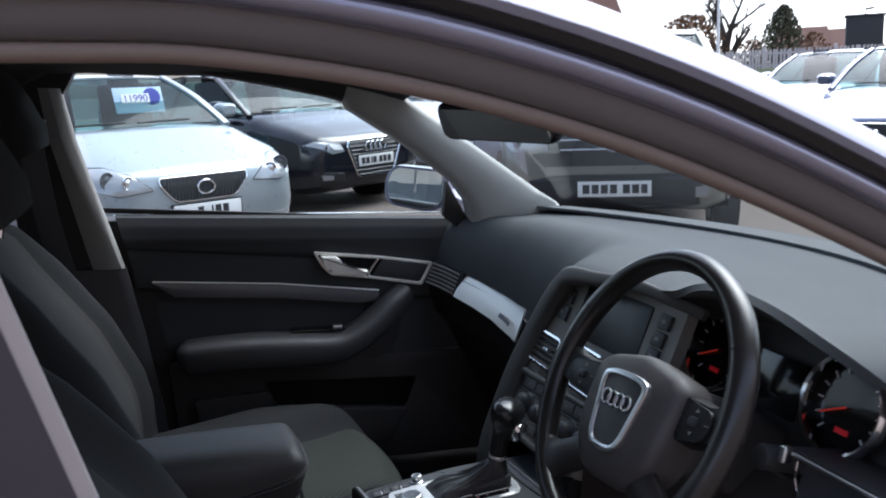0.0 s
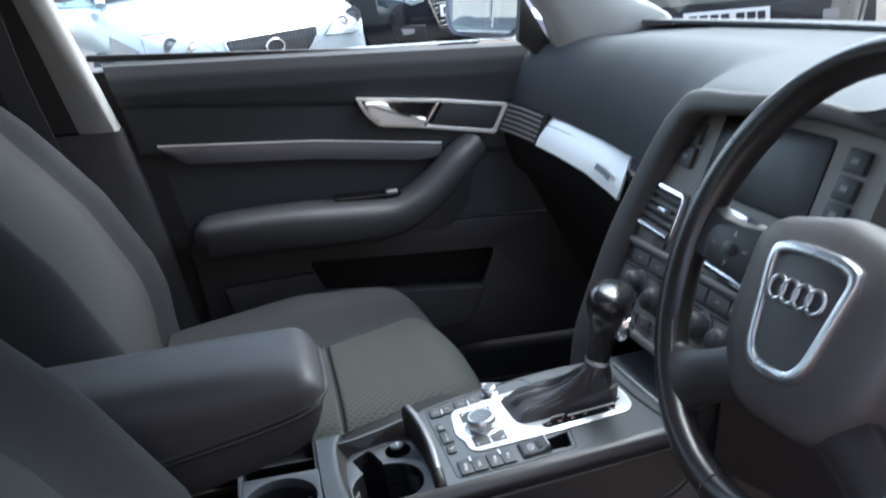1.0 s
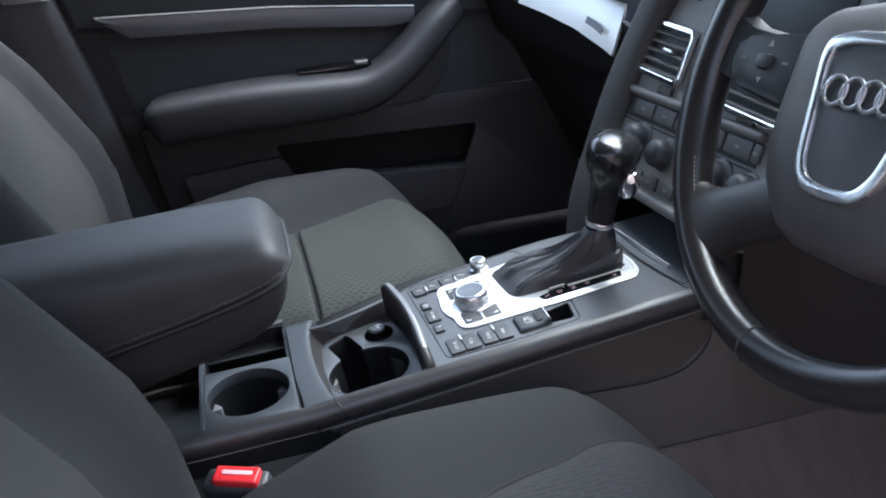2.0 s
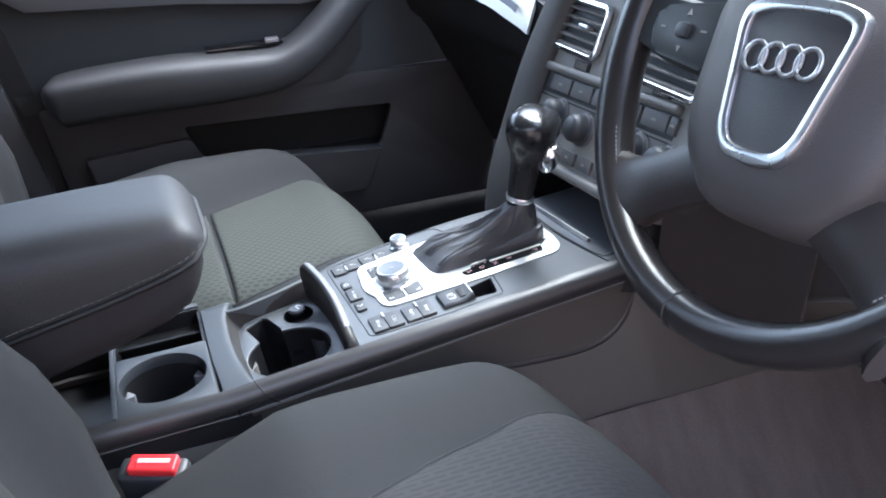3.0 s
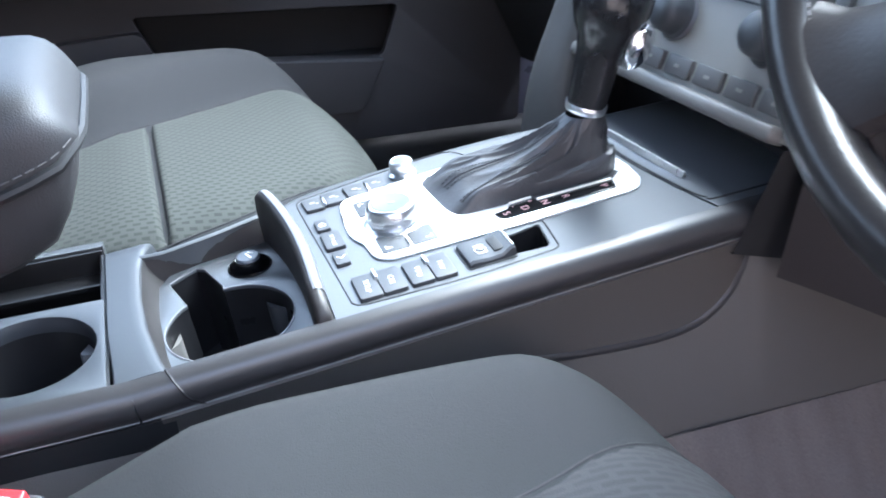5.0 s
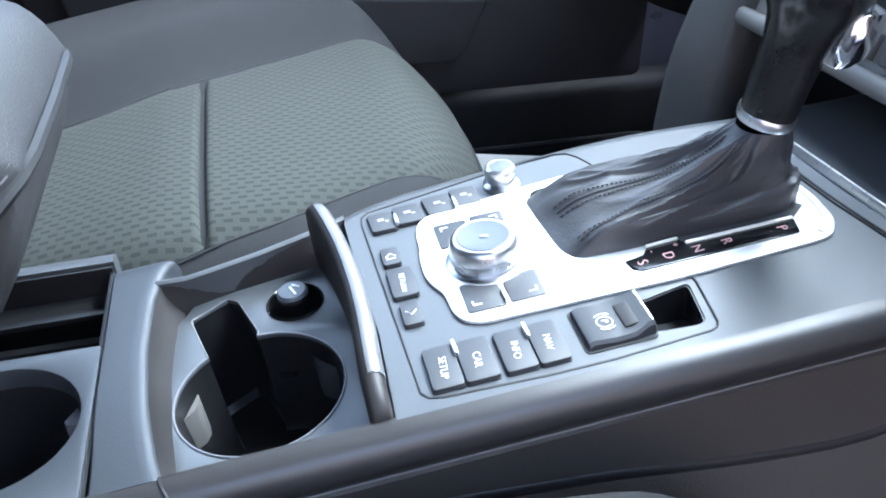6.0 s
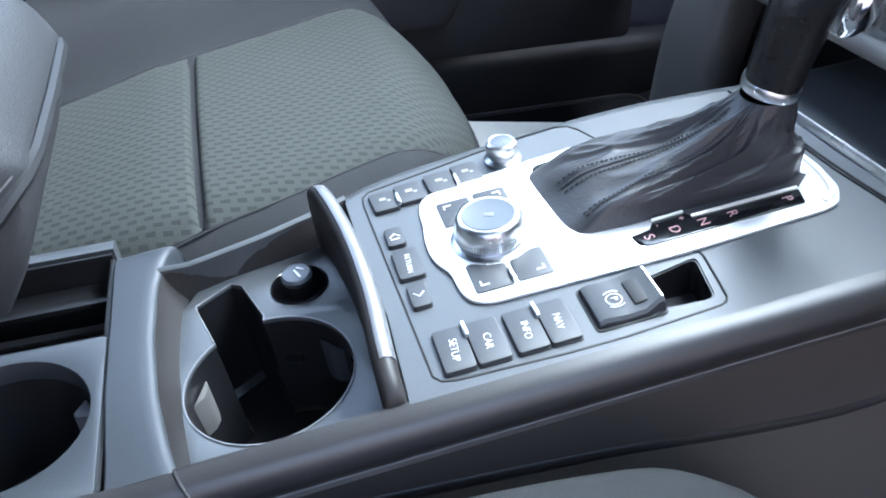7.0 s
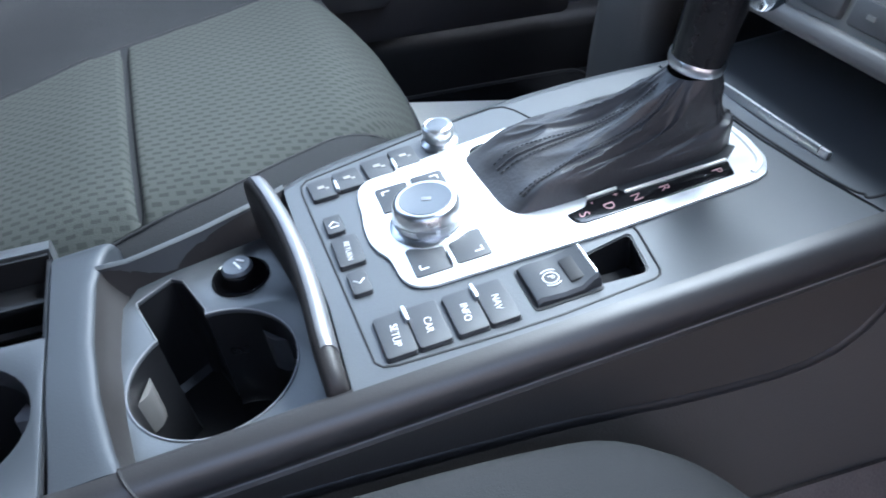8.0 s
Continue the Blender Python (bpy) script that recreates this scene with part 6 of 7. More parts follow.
def crease(i, t, f, g, seed):
    q = 2 * math.pi * i / NB
    return 1 - 2.4 * abs(mnoise.noise(Vector((f * math.cos(q) + seed, f * math.sin(q) - seed, g * t + seed)))) ** 0.8


def gaiter_pt(t, i, lift=0.0):
    """The leather sags from its base and bunches up in creases that run to the collar."""
    u, v = boot_low[int(i) % NB]
    u2, v2 = boot_low[(int(i) + 1) % NB]
    u, v = u + (u2 - u) * (i - int(i)), v + (v2 - v) * (i - int(i))
    a = math.atan2((v - 0.022) * 1.6, u - 0.165)
    k = t ** 0.80
    tu, tv = LU + 0.0142 * math.cos(a), LVV + 0.0142 * math.sin(a)
    uu, vv = u + (tu - u) * k, v + (tv - v) * k
    near = max(0.0, -math.sin(a))
    env = min(1, t * 7) * min(1, (1.0 - t) * 5 + 0.12)
    fold = 0.0031 * env * (crease(i, t, 1.5, 1.6, 3.1) + 0.32 * crease(i, t, 3.1, 2.6, 7.7) + 0.05 * crease(i, t, 8.0, 6.0, 1.3)) - 0.0024 * env
    roll = 0.0034 * math.sin(math.pi * min(1, t * 3.2)) * near
    d = Vector((uu - LU, vv - LVV))
    d = d.normalized() if d.length > 1e-6 else Vector((0, 0))
    w = 0.002 + 0.0095 * math.sin(min(1, t * 6.5) * math.pi / 2) + (LW - 0.0145) * (0.52 * k + 0.48 * k ** 4.0) + 0.001 * math.sin(math.pi * k) * (1 - near)
    return kpt(uu + d.x * (0.7 * fold + roll + 0.4 * lift), vv + d.y * (0.7 * fold + roll + 0.4 * lift), w + fold + lift)


rings = [[gaiter_pt(t, i) for i in range(NB)] for t in lin(0, 1, 72)]
gt = part("gaiter", loft(rings, cap=False), BOOT, lev, "pleated black leather gaiter", smooth=70)
for i0 in (158.5, 172.5):
    path = [gaiter_pt(t, i0, 0.0002) for t in lin(0.05, 0.93, 60)]
    part("gaiter_seam", tube(path, 0.0007, 5), BOOT, gt, "raised double seam")
    for di in (-1.7, 1.7):
        for k in range(40):
            t = 0.05 + 0.0215 * k
            part("stitch", tube([gaiter_pt(t, i0 + di, 0.0005), gaiter_pt(t + 0.013, i0 + di, 0.0005)], 0.00045, 4), MATS["seat_thread"], gt)
AX = Vector((0.12, -0.10, 1.0)).normalized()
base = Vector(kpt(LU, LVV, LW - 0.002))
lm = Matrix.Translation(base) @ AX.to_track_quat("Z", "Y").to_matrix().to_4x4()
part("collar", lathe([(0.0146, 0.0), (0.0152, 0.002), (0.0152, 0.0055), (0.0142, 0.0072)], 32, lm), SATIN, lev, "chrome collar")
rings = []
for z, a_, b_, dx in ((0.006, 0.0148, 0.0142, 0), (0.025, 0.0158, 0.0150, 0.001), (0.042, 0.0172, 0.0162, 0.003), (0.054, 0.0225, 0.0190, 0.007), (0.063, 0.0325, 0.0240, 0.011), (0.074, 0.0390, 0.0272, 0.013), (0.086, 0.0388, 0.0268, 0.012), (0.0945, 0.0325, 0.0225, 0.010), (0.0990, 0.0200, 0.0135, 0.008)):
    rings.append([lm @ Vector((dx + x, y, z)) for x, y in sup(a_, b_, 2.3, 28)])
part("grip", loft(rings), mk("polished_leather_grip", (0.014, 0.014, 0.015), 0.2, bump=0.2, bscale=400), lev, "shiny black gear knob")
part("release_button", loft([[base + AX * (0.046 + z) + Vector((0.0225 + x * s, -0.008 + y * s, 0.003)) for x, y in sup(0.0118, 0.0118, 2.5, 20)] for s, z in ((0.45, -0.017), (0.80, -0.012), (0.97, -0.004), (1, 0.004), (0.85, 0.012), (0.4, 0.015))]), CHROME, lev, "chrome release button")

# ---- small things ----
bk = thing("belt_buckle", "black seat belt buckle with red button beside the driver's seat", "belt buckle", (-0.235, -0.13, 0.50))
BM = Matrix.Translation((-0.219, -0.138, 0.566)) @ pose(0, 0, 0, 14, 0, -24)
part("buckle_body", box(0.060, 0.024, 0.115, BM @ Matrix.Translation((0, 0, -0.062)), 0.006, 3), BUTTON, bk)
part("release_button", box(0.042, 0.018, 0.010, BM @ Matrix.Translation((0.002, 0, -0.002)), 0.003, 3), RED, bk, "red release button")
part("slot", box(0.028, 0.0045, 0.0012, BM @ Matrix.Translation((0.003, 0.001, 0.0033)), 0.0004), PINK, bk, "pale worn slot")
part("buckle_stalk", box(0.03, 0.010, 0.16, BM @ Matrix.Translation((0, 0, -0.19)), 0.002), BUTTON, bk)
# black sheet added over the carpet to darken the far footwell floor
fm = thing("footwell_dark_sheet", "black sheet added over the far footwell floor", "floor mat", (0.28, 0.43, 0.292))
part("dark_sheet", skin(lambda u, v: (-0.02 + 0.60 * u, 0.335 + 0.372 * v, 0.2935 + 0.05 * max(0, (u - 0.85) / 0.15) ** 2), lin(0, 1, 24), lin(0, 1, 8), 0.004), mk("black_footwell_sheet", (0.010, 0.010, 0.011), 1.0, bump=1.0, bscale=700, spec=0.1), fm)
part("dark_sheet_edge", tube([(x, y, 0.2985) for x, y in rounded([(-0.02, 0.336), (0.49, 0.336), (0.49, 0.706), (-0.02, 0.706)], 0.03, 4)], 0.0035, 6, True), DARK, fm, "black edge of the added sheet")
pp = thing("paper_mat", "cream paper mat with blue and red print on the far floor", "paper", (0.30, 0.58, 0.29))
def mat_pt(u, v):
    """Along its far edge and inwards from it, in metres; the far edge curls up towards the sill."""
    return Vector((0.104 + 0.954 * u - 0.30 * v, 0.600 - 0.30 * u - 0.954 * v, 0.299 + 0.068 * max(0, 1 - v / 0.17) ** 1.5))


part("sheet", skin(mat_pt, lin(0, 0.28, 8), lin(0.20, 0, 12), 0.0012), PAPER, pp)
part("blue_print", skin(lambda u, v: mat_pt(u, v) + Vector((0, 0, 0.0012)), lin(0.03, 0.17, 4), lin(0.080, 0.038, 4), 0.0003), BLUEINK, pp)
part("red_print", skin(lambda u, v: mat_pt(u, v) + Vector((0, 0, 0.0018)), lin(0.095, 0.140, 4), lin(0.058, 0.044, 4), 0.0003), REDINK, pp)
belt = thing("seat_belt", "black seat belt hanging by the far middle pillar", "seat belt", (-0.47, 0.64, 0.6))
part("webbing", sweep(spline([(-0.575, 0.585, 1.20), (-0.545, 0.60, 1.0), (-0.485, 0.625, 0.75), (-0.44, 0.64, 0.50)], 5), [(-0.022, -0.0008), (0.022, -0.0008), (0.022, 0.0008), (-0.022, 0.0008)], (0, 1, 0)), BUTTON, belt)
part("belt_stop", box(0.010, 0.006, 0.014, pose(-0.478, 0.617, 0.77), 0.002), WHITE, belt, "small pale belt stop")
part("belt_guide", box(0.07, 0.02, 0.03, pose(-0.577, 0.590, 1.20, 0, 8, 0), 0.006, 3), SOFT, belt, "black belt guide on the pillar")
# ---- outside: the sales yard, on ground that rises towards the bonnet ----
from mathutils.bvhtree import BVHTree

G = pose(0, 0, 0, 0, -4.5, 0)
TAR = mk("yard_tarmac", (0.115, 0.095, 0.082), 0.9, bump=0.8, bscale=60, scale=0.8, var=0.35, spec=0.2, con=2.0)
gb = bmesh.new()
bmesh.ops.create_grid(gb, x_segments=4, y_segments=4, size=400)
gb.transform(G)
tagged(part("ground", gb, TAR), "brown-grey worn tarmac of a car sales yard", "ground", kind="structure")

TINT = glass("car_window_glass", (0.40, 0.56, 0.57), sheen=(0.6, 0.022))
LENS = mk("headlamp_lens", (0.30, 0.31, 0.32), 0.14, 0.35, coat=1.0, var=0.25, scale=12)
LAMPDARK = mk("headlamp_dark", (0.08, 0.085, 0.09), 0.2, 0.3, var=0.3, scale=20)
PLATEW = mk("plate_white", (0.72, 0.72, 0.70), 0.45)
PLATEB = mk("plate_black", (0.02, 0.02, 0.022), 0.5)
RUB2 = mk("tyre_rubber", (0.02, 0.02, 0.02), 0.85)
ALLOY = mk("alloy_rim", (0.5, 0.51, 0.53), 0.3, 0.9)
CABIN = mk("dark_cabin", (0.02, 0.02, 0.022), 0.8)
TRIMB = mk("matt_black_trim", (0.012, 0.012, 0.014), 0.6)
PAINTS = {
    "silver": mk("pale_silver_paint", (0.28, 0.315, 0.33), 0.3, 0.35, coat=1.0, var=0.03),
    "navy": mk("dark_navy_paint", (0.008, 0.009, 0.014), 0.16, 0.0, coat=0.35, var=0.1, spec=0.35),
    "green": mk("grey_green_paint", (0.19, 0.195, 0.17), 0.3, 0.35, coat=1.0, var=0.04),
    "blue": mk("mid_blue_paint", (0.10, 0.12, 0.19), 0.25, 0.3, coat=1.0, var=0.05),
    "pale": mk("pale_silver_far_paint", (0.36, 0.37, 0.40), 0.3, 0.0, coat=1.0, var=0.03),
}
SALOON = dict(st=[(0.0, 0.52, 0.34, 0.66, 0.56), (-0.03, 0.66, 0.26, 0.73, 0.61), (-0.10, 0.76, 0.22, 0.775, 0.66), (-0.22, 0.82, 0.20, 0.81, 0.70), (-0.45, 0.87, 0.18, 0.885, 0.77), (-0.80, 0.89, 0.18, 0.965, 0.83), (-1.15, 0.90, 0.18, 1.030, 0.88), (-2.4, 0.90, 0.18, 1.04, 0.93), (-3.6, 0.90, 0.20, 1.04, 0.94), (-4.2, 0.86, 0.26, 0.98, 0.90), (-4.5, 0.72, 0.36, 0.88, 0.78)],
              cab=[(-1.12, 0.74, 1.030), (-1.86, 0.56, 1.42), (-2.5, 0.56, 1.46), (-3.1, 0.54, 1.40), (-3.75, 0.66, 1.04)], wheels=(-0.86, -3.55), r=0.32)
SUV = dict(st=[(0.0, 0.60, 0.42, 0.80, 0.68), (-0.03, 0.72, 0.34, 0.90, 0.74), (-0.10, 0.80, 0.30, 0.96, 0.80), (-0.25, 0.86, 0.28, 1.02, 0.88), (-0.55, 0.89, 0.27, 1.07, 0.96), (-0.95, 0.90, 0.27, 1.12, 1.02), (-2.4, 0.91, 0.27, 1.14, 1.06), (-3.8, 0.90, 0.28, 1.16, 1.08), (-4.3, 0.84, 0.34, 1.15, 1.05), (-4.5, 0.74, 0.42, 1.0, 0.9)],
           cab=[(-0.93, 0.76, 1.12), (-1.55, 0.64, 1.58), (-2.6, 0.64, 1.66), (-3.9, 0.62, 1.62), (-4.25, 0.70, 1.16)], wheels=(-0.85, -3.5), r=0.35)


def parked_car(label, shape, paint, m, face, group="parked cars"):
    """A parked car with its nose at the local origin, facing +x."""
    car = thing("parked_car", label, "car", m=m, group=group)
    car.matrix_basis = I4
    WM[car] = I4.copy()
    pm = PAINTS[paint]
    rings = []
    for x, w, zb, zt, zs in shape["st"]:
        half = [(0.0, zb), (w * 0.78, zb), (w * 0.95, zb + 0.07), (w, (zb + zs) * 0.5), (w * 0.985, zs), (w * 0.93, zs + (zt - zs) * 0.5), (w * 0.80, zs + (zt - zs) * 0.85), (w * 0.45, zt - 0.006), (0.0, zt)]
        rings.append([(x, y, z) for y, z in half] + [(x, -y, z) for y, z in half[-2:0:-1]])
    # finer stations by a smooth line through each point
    cols = [spline([r[k] for r in rings], 4) for k in range(len(rings[0]))]
    fine = [[cols[k][i] for k in range(len(cols))] for i in range(len(cols[0]))]
    bm = loft(fine)
    bmesh.ops.recalc_face_normals(bm, faces=bm.faces)
    tree = BVHTree.FromBMesh(bm)

    def hit_x(y, z):
        h = tree.ray_cast(Vector((2, y, z)), Vector((-1, 0, 0)))
        return h[0].x if h[0] else -0.2

    def patch(outline, out, base=0.002, dense=4):
        """A raised piece lying on the nose, its outline in (y, z)."""
        o = []
        for i, p in enumerate(outline):
            q = outline[(i + 1) % len(outline)]
            o += [(p[0] + (q[0] - p[0]) * j / dense, p[1] + (q[1] - p[1]) * j / dense) for j in range(dense)]
        cy, cz = sum(p[0] for p in o) / len(o), sum(p[1] for p in o) / len(o)
        rr = []
        for s, off in ((1.0, -0.01), (1.0, base), (0.96, out), (0.7, out), (0.4, out), (0.1, out)):
            rr.append([(hit_x(cy + (y - cy) * s, cz + (z - cz) * s) + off, cy + (y - cy) * s, cz + (z - cz) * s) for y, z in o])
        return loft(rr)

    body = part("body", bm, pm, car, "", smooth=35)
    cab = shape["cab"]
    (x0, w0, z0), (x1, w1, z1), (x2, w2, z2), (x3, w3, z3), (x4, w4, z4) = cab

    def glass_sheet(nm, a, b_, c, d, lab=""):
        g = part(nm, skin(lambda u, v: Vector(a).lerp(Vector(b_), v).lerp(Vector(d).lerp(Vector(c), v), u) + Vector((0.03 * math.sin(math.pi * v), 0, 0.02 * math.sin(math.pi * u))) * (1 if nm == "windscreen" else 0), lin(0, 1, 5), lin(0, 1, 9)), TINT, car, lab)
        g.visible_shadow = False
        return g

    glass_sheet("windscreen", (x0, -w0, z0), (x0, w0, z0), (x1, w1, z1), (x1, -w1, z1))
    glass_sheet("rear_window", (x4, -w4, z4), (x4, w4, z4), (x3, w3, z3), (x3, -w3, z3))
    for sg in (-1, 1):
        glass_sheet("side_glass", (x0 - 0.1, sg * (w0 + 0.06), z0 - 0.02), (x4 + 0.2, sg * (w4 + 0.08), z4 - 0.02), (x3, sg * (w3 + 0.02), z3 - 0.03), (x1, sg * (w1 + 0.02), z1 - 0.03))
        part("windscreen_pillar", sweep(spline([(x0 + 0.04, sg * (w0 + 0.03), z0 - 0.03), ((x0 + x1) / 2, sg * ((w0 + w1) / 2 + 0.04), (z0 + z1) / 2 + 0.02), (x1, sg * (w1 + 0.02), z1)], 5), sup(0.035, 0.022, 3, 10)), pm, car)
        part("rear_pillar", sweep(spline([(x3, sg * (w3 + 0.02), z3), ((x3 + x4) / 2, sg * ((w3 + w4) / 2 + 0.05), (z3 + z4) / 2 + 0.03), (x4, sg * (w4 + 0.06), z4 - 0.03)], 4), sup(0.08, 0.025, 3, 10)), pm, car)
        xm = (x1 + x3) / 2
        part("middle_pillar", sweep([(xm, sg * (w2 + 0.02), z2 - 0.03), (xm + 0.05, sg * 0.84, z0 - 0.02)], sup(0.04, 0.014, 3, 8)), TRIMB, car)
        mmx = part("door_mirror", loft([[(x0 - 0.28 + dx, sg * (0.93 + a), z0 + 0.08 + b_) for a, b_ in sup(0.10 * s, 0.065 * s, 3, 14)] for dx, s in ((-0.05, 0.9), (-0.03, 1.0), (0.04, 0.95), (0.09, 0.6))]), pm, car)
    part("roof", skin(lambda u, v: (interp(u, [0, 0.5, 1], [x1 + 0.02, x2, x3 - 0.02]), v * interp(u, [0, 0.5, 1], [w1 + 0.02, w2 + 0.03, w3 + 0.02]), interp(u, [0, 0.2, 0.5, 0.8, 1], [z1, z1 + (z2 - z1) * 0.6, z2, z3 + (z2 - z3) * 0.6, z3]) + 0.02 * (1 - v * v)), lin(0, 1, 9), lin(-1, 1, 9), 0.02), pm, car)
    part("cabin_floor", box(2.5, 1.4, 0.04, pose((x0 + x4) / 2, 0, z0 - 0.03), 0.01), CABIN, car)
    for sg in (-1, 1):
        part("cabin_seat", join(box(0.10, 0.46, 0.46, pose(x1 - 0.35, sg * 0.36, z0 + 0.12, 0, -12, 0), 0.04, 3), box(0.09, 0.24, 0.16, pose(x1 - 0.40, sg * 0.36, z0 + 0.38, 0, -12, 0), 0.03, 3)), CABIN, car)
    part("wiper", join(tube([(x0 - 0.01, -0.55, z0 + 0.03), (x0 + 0.035, -0.1, z0 + 0.035)], 0.010, 6), tube([(x0 + 0.02, 0.0, z0 + 0.03), (x0 + 0.01, 0.45, z0 + 0.035)], 0.010, 6)), TRIMB, car)
    for wx in shape["wheels"]:
        for sg in (-1, 1):
            r = shape["r"]
            wm = pose(wx, sg * 0.815, r, 90, 0, 0)
            part("wheel_arch", lathe([(r + 0.06, -0.095), (r + 0.06, 0.095), (r - 0.02, 0.097), (r - 0.02, -0.097)], 28, wm), CABIN, car)
            ty = part("tyre", lathe([(r * 0.66, -0.10), (r * 0.93, -0.108), (r, -0.08), (r, 0.08), (r * 0.93, 0.108), (r * 0.66, 0.10)], 28, wm), RUB2, car)
            part("rim", join(lathe([(r * 0.62, -0.101), (r * 0.68, -0.106), (r * 0.68, 0.106), (r * 0.62, 0.101)], 24, wm), *[box(r * 1.25, 0.05, 0.19, wm @ Matrix.Rotation(math.pi * k / 5, 4, "Z"), 0.006) for k in range(5)]), ALLOY, ty)
    f = face
    if "grille" in f:
        gr = part("grille", patch(f["grille"], 0.006), TRIMB, car, "black front grille")
        ys = [p[0] for p in f["grille"]]
        zs_ = [p[1] for p in f["grille"]]
        ya, yb, za, zb_ = min(ys), max(ys), min(zs_), max(zs_)
        cnt = f.get("slats", 0)
        for k in range(abs(cnt)):
            if cnt > 0:
                y = ya + (yb - ya) * (k + 0.5) / cnt
                edge = max(0.0, 1 - (yb - abs(y)) / max(1e-6, yb - f["low"])) if abs(y) > f["low"] else 0
                zl = za + (zb_ - za) * edge
                p0, p1 = (hit_x(y, zl + 0.01) + 0.010, y, zl + 0.008), (hit_x(y, zb_ - 0.01) + 0.010, y, zb_ - 0.008)
            else:
                z = za + (zb_ - za) * (k + 0.5) / -cnt
                sh = interp(z, [za, zb_], [f["low"], yb]) - 0.01
                p0, p1 = (hit_x(0.9 * sh, z) + 0.006, -sh, z), (hit_x(0.9 * sh, z) + 0.006, sh, z)
                p0 = (hit_x(sh, z) + 0.008, -sh, z)
                mid = (hit_x(0, z) + 0.008, 0, z)
                part("grille_slat", tube(spline([p0, mid, (p0[0], sh, z)], 4), 0.006, 6), f.get("slat_mat", LAMPDARK), gr)
                continue
            part("grille_slat", tube([p0, p1], 0.0045, 6), LAMPDARK, gr)
        if f.get("frame"):
            part("grille_frame", tube([(hit_x(y, z) + 0.008, y, z) for y, z in rounded(f["grille"], 0.05, 6)], f["frame"], 6, True, (1, 0, 0)), CHROME, gr, "chrome grille frame")
        for cy, cz, ry, rz, th in f.get("rings", ()):
            part("badge", tube([(hit_x(cy, cz) + 0.022, cy + ry * math.cos(t), cz + rz * math.sin(t)) for t in lin(0, 2 * math.pi, 25)[:-1]], th, 6, True, (1, 0, 0)), CHROME, gr, "chrome badge ring")
    for o, mt, out, lab in f.get("pieces", ()):
        part(lab.split("|")[0], patch(o, out), mt, car, lab.split("|")[1])
    for o in f.get("lamps", ()):
        for sg in (-1, 1):
            oo = [(y * sg, z) for y, z in o]
            cy, cz = sum(p[0] for p in oo) / len(oo), sum(p[1] for p in oo) / len(oo)
            hl = part("headlight", patch(oo, 0.012), LENS, car, "clear headlight")
            part("lamp_edge", tube([(hit_x(y, z) + 0.006, y, z) for y, z in rounded(oo, 0.02, 3)], 0.004, 5, True, (1, 0, 0)), LAMPDARK, hl)
            for k, (dy, dz, rr) in enumerate(f.get("bulbs", ())):
                yy, zz = cy + sg * dy, cz + dz
                part("lamp_bowl", lathe([(rr * 1.1, 0.0), (rr * 1.1, 0.004), (rr, 0.006), (rr * 0.75, -0.002), (rr * 0.4, 0.004), (0, 0.006)], 18, Matrix.Translation((hit_x(yy, zz) + 0.012, yy, zz)) @ pose(0, 0, 0, 0, 90, 0) @ pose(0, 0, 0, sg * 20, 0, 0)), LAMPDARK if k % 2 == 0 else CHROME, hl)
    if "plate_z" in f:
        pz = f["plate_z"]
        px = hit_x(0.15, pz) + 0.02
        pl = part("number_plate", box(0.012, 0.52, 0.111, Matrix.Translation((px, 0, pz)), 0.003), PLATEW, car, "white number plate")
        part("plate_holder", box(0.010, 0.545, 0.135, Matrix.Translation((px - 0.008, 0, pz)), 0.003), TRIMB, car)
        for y0, w in f["bars"]:
            part("plate_bar", box(0.002, w, 0.066, Matrix.Translation((px + 0.0066, y0, pz))), PLATEB, pl)
    if "price" in f:
        PM = Matrix.Translation((x0 - 0.30, 0.12, z0 + 0.17)) @ pose(0, 0, 0, 72, 0, 90)
        sg_ = part("price_board", box(0.42, 0.22, 0.006, PM @ Matrix.Translation((0.05, 0.040, -0.004)), 0.002), mk("blue_price_board", (0.42, 0.55, 0.66), 0.5), car, "blue price board behind the windscreen")
        part("price_card", box(0.24, 0.085, 0.004, PM @ Matrix.Translation((0.02, 0.05, 0.004))), PLATEW, sg_)
        part("price_figures", words(f["price"], 0.085, PM @ Matrix.Translation((0.02, 0.05, 0.0065)), 0.0005, -0.004), BLUEINK, sg_)
        part("blue_roundel", lathe([(0.075, 0.0), (0.075, 0.003), (0, 0.0032)], 24, PM @ Matrix.Translation((0.165, 0.065, -0.001))), BLUEINK, sg_, "blue round shape")
        part("small_print", box(0.10, 0.010, 0.002, PM @ Matrix.Translation((0.14, -0.02, 0.0))), PLATEW, sg_)
    car.matrix_basis = m
    return car


